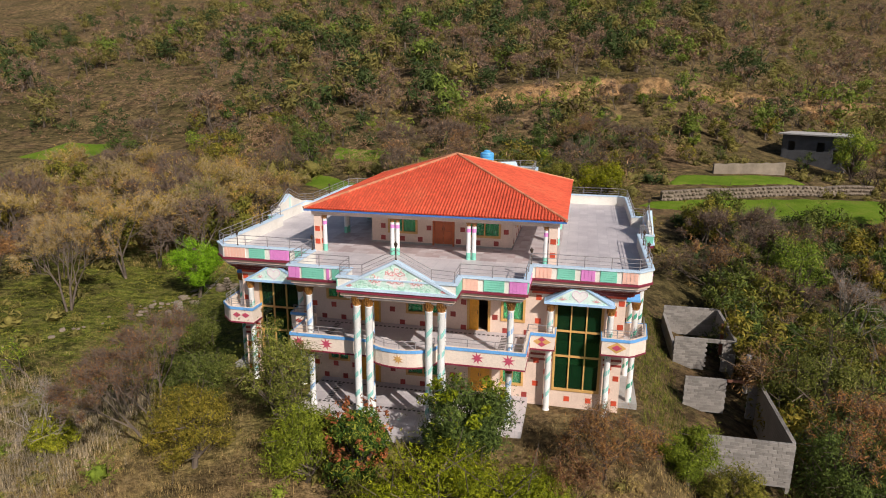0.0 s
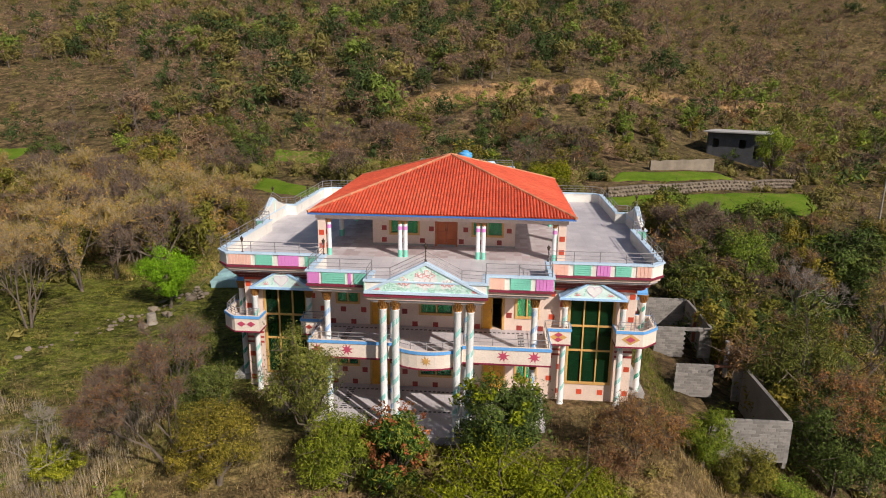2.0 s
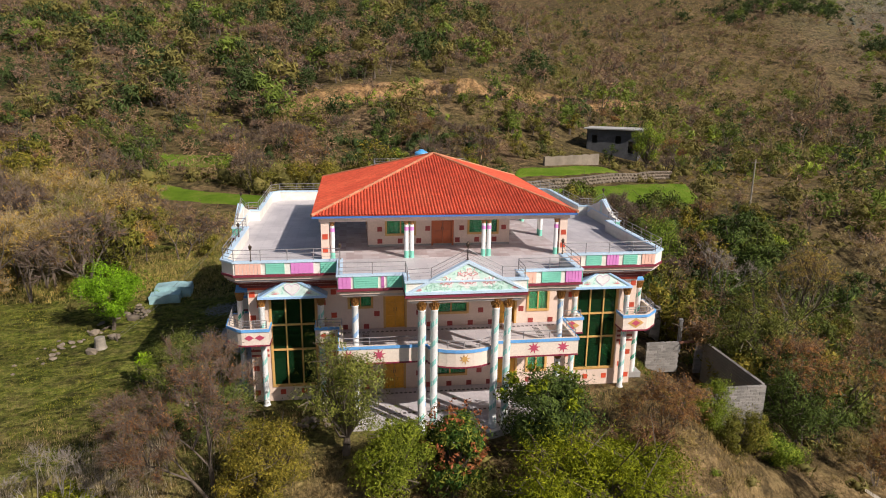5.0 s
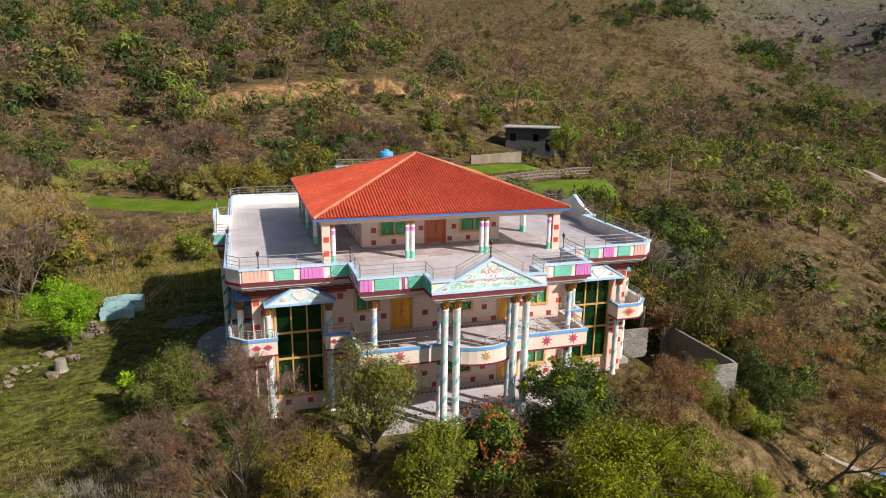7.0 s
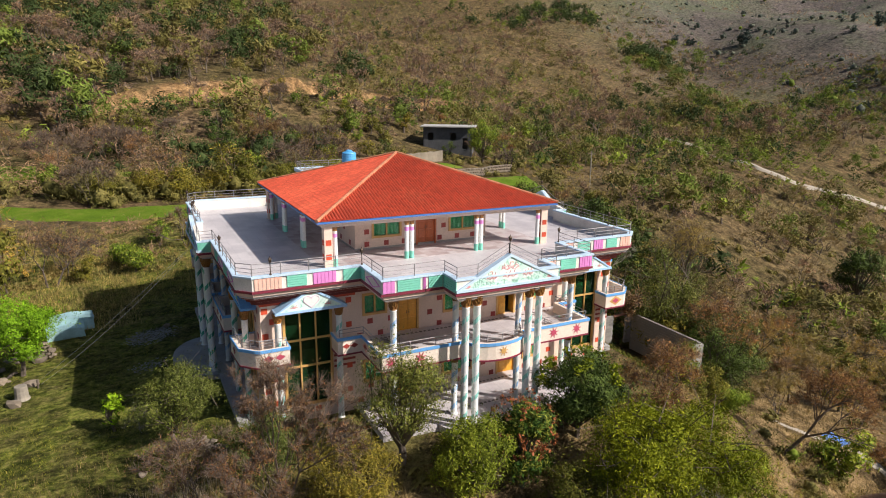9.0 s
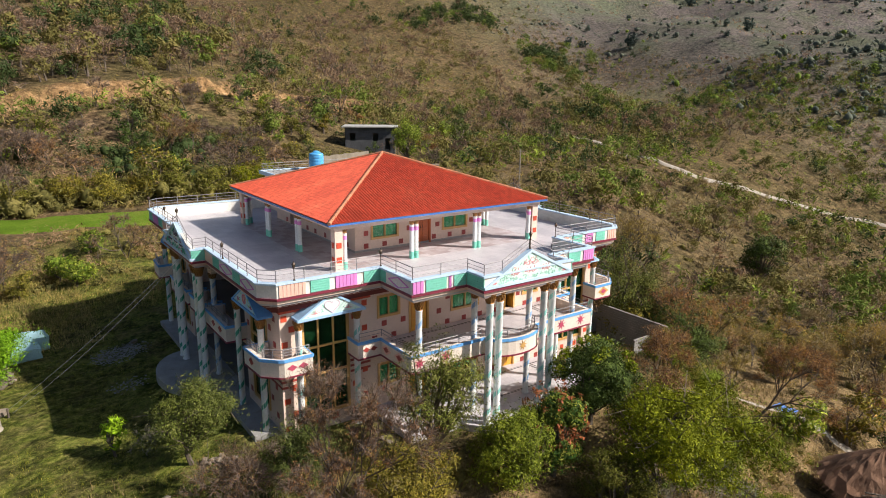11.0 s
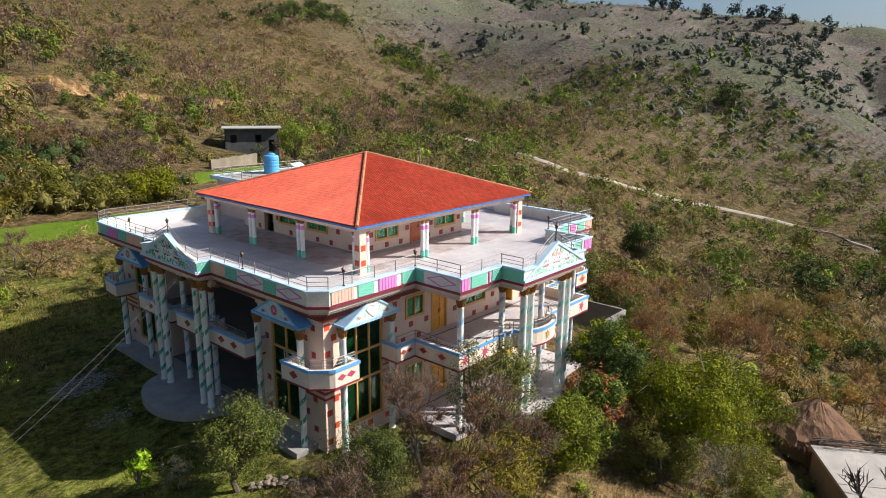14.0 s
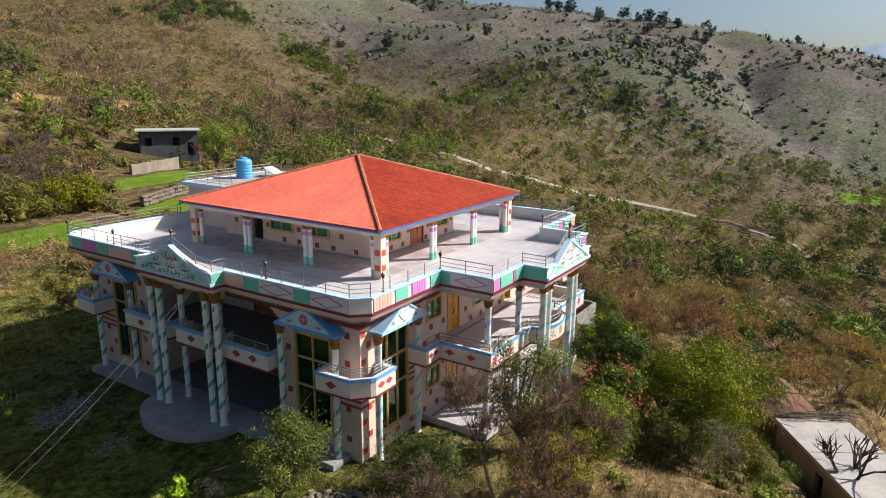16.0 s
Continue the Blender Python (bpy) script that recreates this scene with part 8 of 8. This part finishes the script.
grove("valley_bottom_wood", share((2, DARKS), (2, GREENS), (2, OLIVES), (1, STRAWS)), 170, (60, 190, -45, 0), 0.6, 1.1, "dense green and dark trees in the valley bottom", 171, patchy(22.0, -0.6, 0.15))
R_ = (230, 860, -230, 480)
ridge_woods = lambda x, y: patchy(95.0, -0.15, 0.3)(x + 40, y) * (0.12 + 0.88 * fade(230, 60, y)) * fade(250, 330, np.hypot(x, y))
far_scrub("ridge_scrub", F_HAZE, 2600, R_, 3.2, 1.2, 8, "thin olive scrub on the far ridge, greyed for haze", 107, patchy(70.0, -0.4, 0.4), 0.0)
far_scrub("ridge_scrub", F_BROWN, 4000, R_, 3.0, 1.1, 8, "thin brown scrub on the far ridge", 122, patchy(55.0, -0.6, 0.3), 0.2, 0.3)
far_scrub("ridge_woods", F_HAZE, 8000, R_, 3.8, 1.3, 14, "dense woods in the folds of the far ridge, blue-green for haze", 188, ridge_woods, 0.4)
far_scrub("ridge_woods", F_GREEN, 2400, R_, 3.2, 1.0, 12, "fresh green woods in the folds of the far ridge", 189, lambda x, y: ridge_woods(x + 60, y), 0.5)
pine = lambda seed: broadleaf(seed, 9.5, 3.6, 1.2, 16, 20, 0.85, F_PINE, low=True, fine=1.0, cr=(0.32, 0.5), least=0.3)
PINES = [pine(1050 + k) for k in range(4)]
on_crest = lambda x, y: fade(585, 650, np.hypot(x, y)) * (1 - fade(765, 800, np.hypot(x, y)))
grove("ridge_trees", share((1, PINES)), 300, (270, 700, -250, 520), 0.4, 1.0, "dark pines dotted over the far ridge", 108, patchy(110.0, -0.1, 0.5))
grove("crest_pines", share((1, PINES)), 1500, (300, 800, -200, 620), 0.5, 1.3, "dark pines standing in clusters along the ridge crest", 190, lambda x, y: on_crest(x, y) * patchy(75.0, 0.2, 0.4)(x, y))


def along(line, wide):
    """Nearness to a plan line, 1 on it and 0 beyond its width."""
    def near_line(x, y):
        d = np.full(np.shape(x), 1e9)
        for (a, b), (c, e) in zip(line, line[1:]):
            u = np.clip(((x - a) * (c - a) + (y - b) * (e - b)) / ((c - a) ** 2 + (e - b) ** 2), 0, 1)
            d = np.minimum(d, np.hypot(x - a - u * (c - a), y - b - u * (e - b)))
        return 1 - fade(wide * 0.5, wide, d)
    return near_line


grove("shoulder_wood", share((4, DARKS), (1, GREENS), (1, BROWNS)), 420, (170, 280, 265, 335), 0.55, 1.05, "dark dense trees along the shoulder of the hill", 301, along([(183, 284), (214, 292), (250, 312)], 15))
grove("gully_wood", share((3, DARKS), (3, GREENS), (3, OLIVES), (2, STRAWS)), 900, (150, 330, 110, 310), 0.5, 1.2, "green and dark trees filling the gully below the ridge", 302, lambda x, y: along([(178, 135), (205, 178), (232, 215), (248, 252), (290, 275)], 26)(x, y) * patchy(19.0, -0.5, 0.3)(x, y))
grove("gully_trees", share((1, DARKS)), 60, (236, 286, 240, 275), 1.0, 1.7, "dense dark trees standing together in the gully", 303, along([(244, 250), (276, 268)], 10))
for x, y, sc in ((115, 109, 1.1), (79, 105, 1.0), (109, 146, 0.9), (143, 170, 0.9), (120, 113, 0.7), (300, 84, 1.9), (303, 88, 1.4)):
    plant("dark_tree", FAR_KINDS["dark"][0][0], x, y, "dense dark green tree alone on the open slope", "tree", "dark slope trees", 1.5 * sc, 40 * x)
far_scrub("field_hedge", F_OLIVE, 190, (-42, 16, 58.5, 68), 2.3, 0.28, 150, "olive hedge bushes between the wheat strips", 130, patchy(9.0, -0.7, 0.1), 0.6)
far_scrub("field_hedge", F_DARK, 90, (-42, 20, 62, 90), 2.6, 0.3, 150, "dark hedge bushes between the wheat strips", 131, patchy(12.0, -0.4, 0.3), 0.6)
far_scrub("field_hedge", F_BROWN, 150, (-60, 24, 62, 98), 2.8, 0.5, 150, "leafless trees between the wheat strips", 132, patchy(14.0, -0.5, 0.3), 1.0, 0.16)
far_scrub("field_hedge", F_BROWN, 60, (-30, 14, 36, 47.5), 1.8, 0.3, 150, "brown brush before the wheat strip", 133, patchy(9.0, -0.6, 0.2), 0.3, 0.2)
far_scrub("terrace_brush", F_OLIVE, 120, (14, 56, 64, 100), 1.5, 0.26, 110, "olive brush on the terrace edges", 134, patchy(9.0, -0.4, 0.3), 0.3)
for mt, n, lb, sd in ((F_STRAW, 230, "dry tussocks on the slope by the hut", 161), (F_FRESH, 80, "small green bushes on the slope by the hut", 162), (F_PALE, 130, "small olive bushes on the slope by the hut", 163)):
    far_scrub("slope_brush", mt, n, (5, 26, -17, -4.5), 0.8, 0.1, 190, lb, sd, lambda x, y: patchy(5.0, -0.6, 0.2)(x, y) * (np.hypot(x - 15.5, y + 16.5) > 7), 0.3, 0.3 if mt is F_STRAW else 0.5)
far_scrub("tussocks", F_STRAW, 700, (-36, 14, 23, 49), 0.7, 0.26, 40, "straw-coloured grass tussocks behind the house", 151, patchy(7.0, -0.7, 0.1), 0.0, 0.16)
far_scrub("tussocks", F_PALE, 420, (-36, 14, 23, 49), 0.7, 0.2, 60, "olive weeds behind the house", 152, patchy(6.0, -0.5, 0.2), 0.0)
for nm, mt, sd, lb in (("front_brush", F_STRAW, 141, "dry tufts of brush before the house"), ("front_brush", F_FRESH, 142, "small fresh green bushes before the house"), ("front_brush", F_PALE, 143, "small olive bushes before the house")):
    far_scrub(nm, mt, 130 if mt is F_STRAW else 70, (-28, 9, -17, -8.5), 0.75, 0.1, 190, lb, sd, patchy(5.0, -0.5, 0.3), 0.3, 0.3 if mt is F_STRAW else 0.5)
far_scrub("low_scrub", F_STRAW, 1500, (-70, 80, 24, 120), 0.8, 0.3, 30, "low dry brush between the trees", 109, patchy(14.0, -0.3, 0.4), 0.1, 0.3)
far_scrub("low_scrub", F_DARK, 620, (19.5, 55, 18, 54), 1.1, 0.34, 60, "low dark brush below the yard", 123, patchy(9.0, -0.6, 0.2), 0.2)
far_scrub("low_scrub", F_OLIVE, 2600, (-70, 110, -30, 120), 0.85, 0.3, 47, "low olive brush between the trees", 110, patchy(11.0, -0.3, 0.4), 0.1)


# rough grass near the house
def grass(name, n, region, h, cols, label, seed, dens):
    rg = np.random.default_rng(seed)
    x, y = rg.uniform(region[0], region[1], n), rg.uniform(region[2], region[3], n)
    keep = (dens(x, y) > rg.uniform(0, 1, n)) & ~((np.abs(x) < 11.6) & (y > -1.2) & (y < 21)) & ~((np.abs(x) < 6) & (y > -5.4) & (y < 0)) & ~((np.hypot(x + 11.5, y - 9.75) < 3.6))
    keep &= ~((x > 9) & (x < 21) & (y < -11)) & ~((x > 14.5) & (x < 19) & (y > -0.3) & (y < 20.2))
    x, y = x[keep], y[keep]
    b = 5
    P = np.repeat(np.stack([x, y, height(x, y) - 0.03], 1), b, 0) + rg.normal(size=(len(x) * b, 3)) * (0.09, 0.09, 0)
    m = len(P)
    a = rg.uniform(0, 6.283, m)
    lean = np.stack([np.cos(a), np.sin(a), np.zeros(m)], 1)
    sd = np.stack([-np.sin(a), np.cos(a), np.zeros(m)], 1) * 0.011
    hh = (h * rg.uniform(0.4, 1.4, m))[:, None]
    tip = P + lean * hh * rg.uniform(0.1, 0.6, m)[:, None] + np.array((0, 0, 1)) * hh
    tagged(new(name, soup(name, np.stack([P - sd, P + sd, tip], 1), leaf_mat(name + "_blades", cols, 0.8, 0.2, 0.3, False))), label, "grass", kind="stuff")


grass("dry_grass", 24000, (-34, 32, -15, 6), 0.34, [(0.24, 0.175, 0.08), (0.38, 0.29, 0.14), (0.26, 0.22, 0.09)], "dry straw-coloured grass", 201, lambda x, y: patchy(6.0, -0.4, 0.35)(x, y) * (1 - fade(-6, 3, y) * (x < -10)))
grass("green_grass", 5000, (11, 16, -3, 24), 0.3, [(0.07, 0.11, 0.015), (0.14, 0.17, 0.03), (0.24, 0.2, 0.07)], "green grass beside the house", 204, patchy(4.0, -0.6, 0.2))
grass("green_grass", 17000, (-40, -11, -4, 34), 0.15, [(0.1279, 0.1553, 0.0164), (0.2011, 0.2193, 0.0292), (0.3015, 0.2558, 0.0731)], "short green meadow grass", 202, patchy(5.0, -0.6, 0.2))
grass("rough_grass", 9000, (-32, 13, 23, 49), 0.5, [(0.27, 0.2295, 0.0675), (0.405, 0.324, 0.1215), (0.216, 0.2565, 0.054)], "rough straw and green grass behind the house", 205, patchy(6.0, -0.6, 0.2))
grass("dry_grass", 9000, (20, 60, -22, 40), 0.45, [(0.13, 0.1, 0.04), (0.2, 0.16, 0.07), (0.13, 0.13, 0.04)], "dry grass on the low slope", 203, patchy(7.0, -0.5, 0.3))
grass("meadow_tufts", 9000, (-46, -15, 19, 42), 0.42, [(0.34, 0.26, 0.1), (0.5, 0.39, 0.17), (0.3, 0.3, 0.07)], "tall tan and yellow-green grass at the meadow's edge", 206, patchy(5.0, -0.7, 0.1))
grass("dead_stems", 2600, (-26, -11, -12, -3), 0.85, [(0.3, 0.26, 0.19), (0.42, 0.37, 0.27), (0.34, 0.28, 0.18)], "tall pale dead grass stems before the meadow", 207, patchy(4.0, -0.4, 0.2))
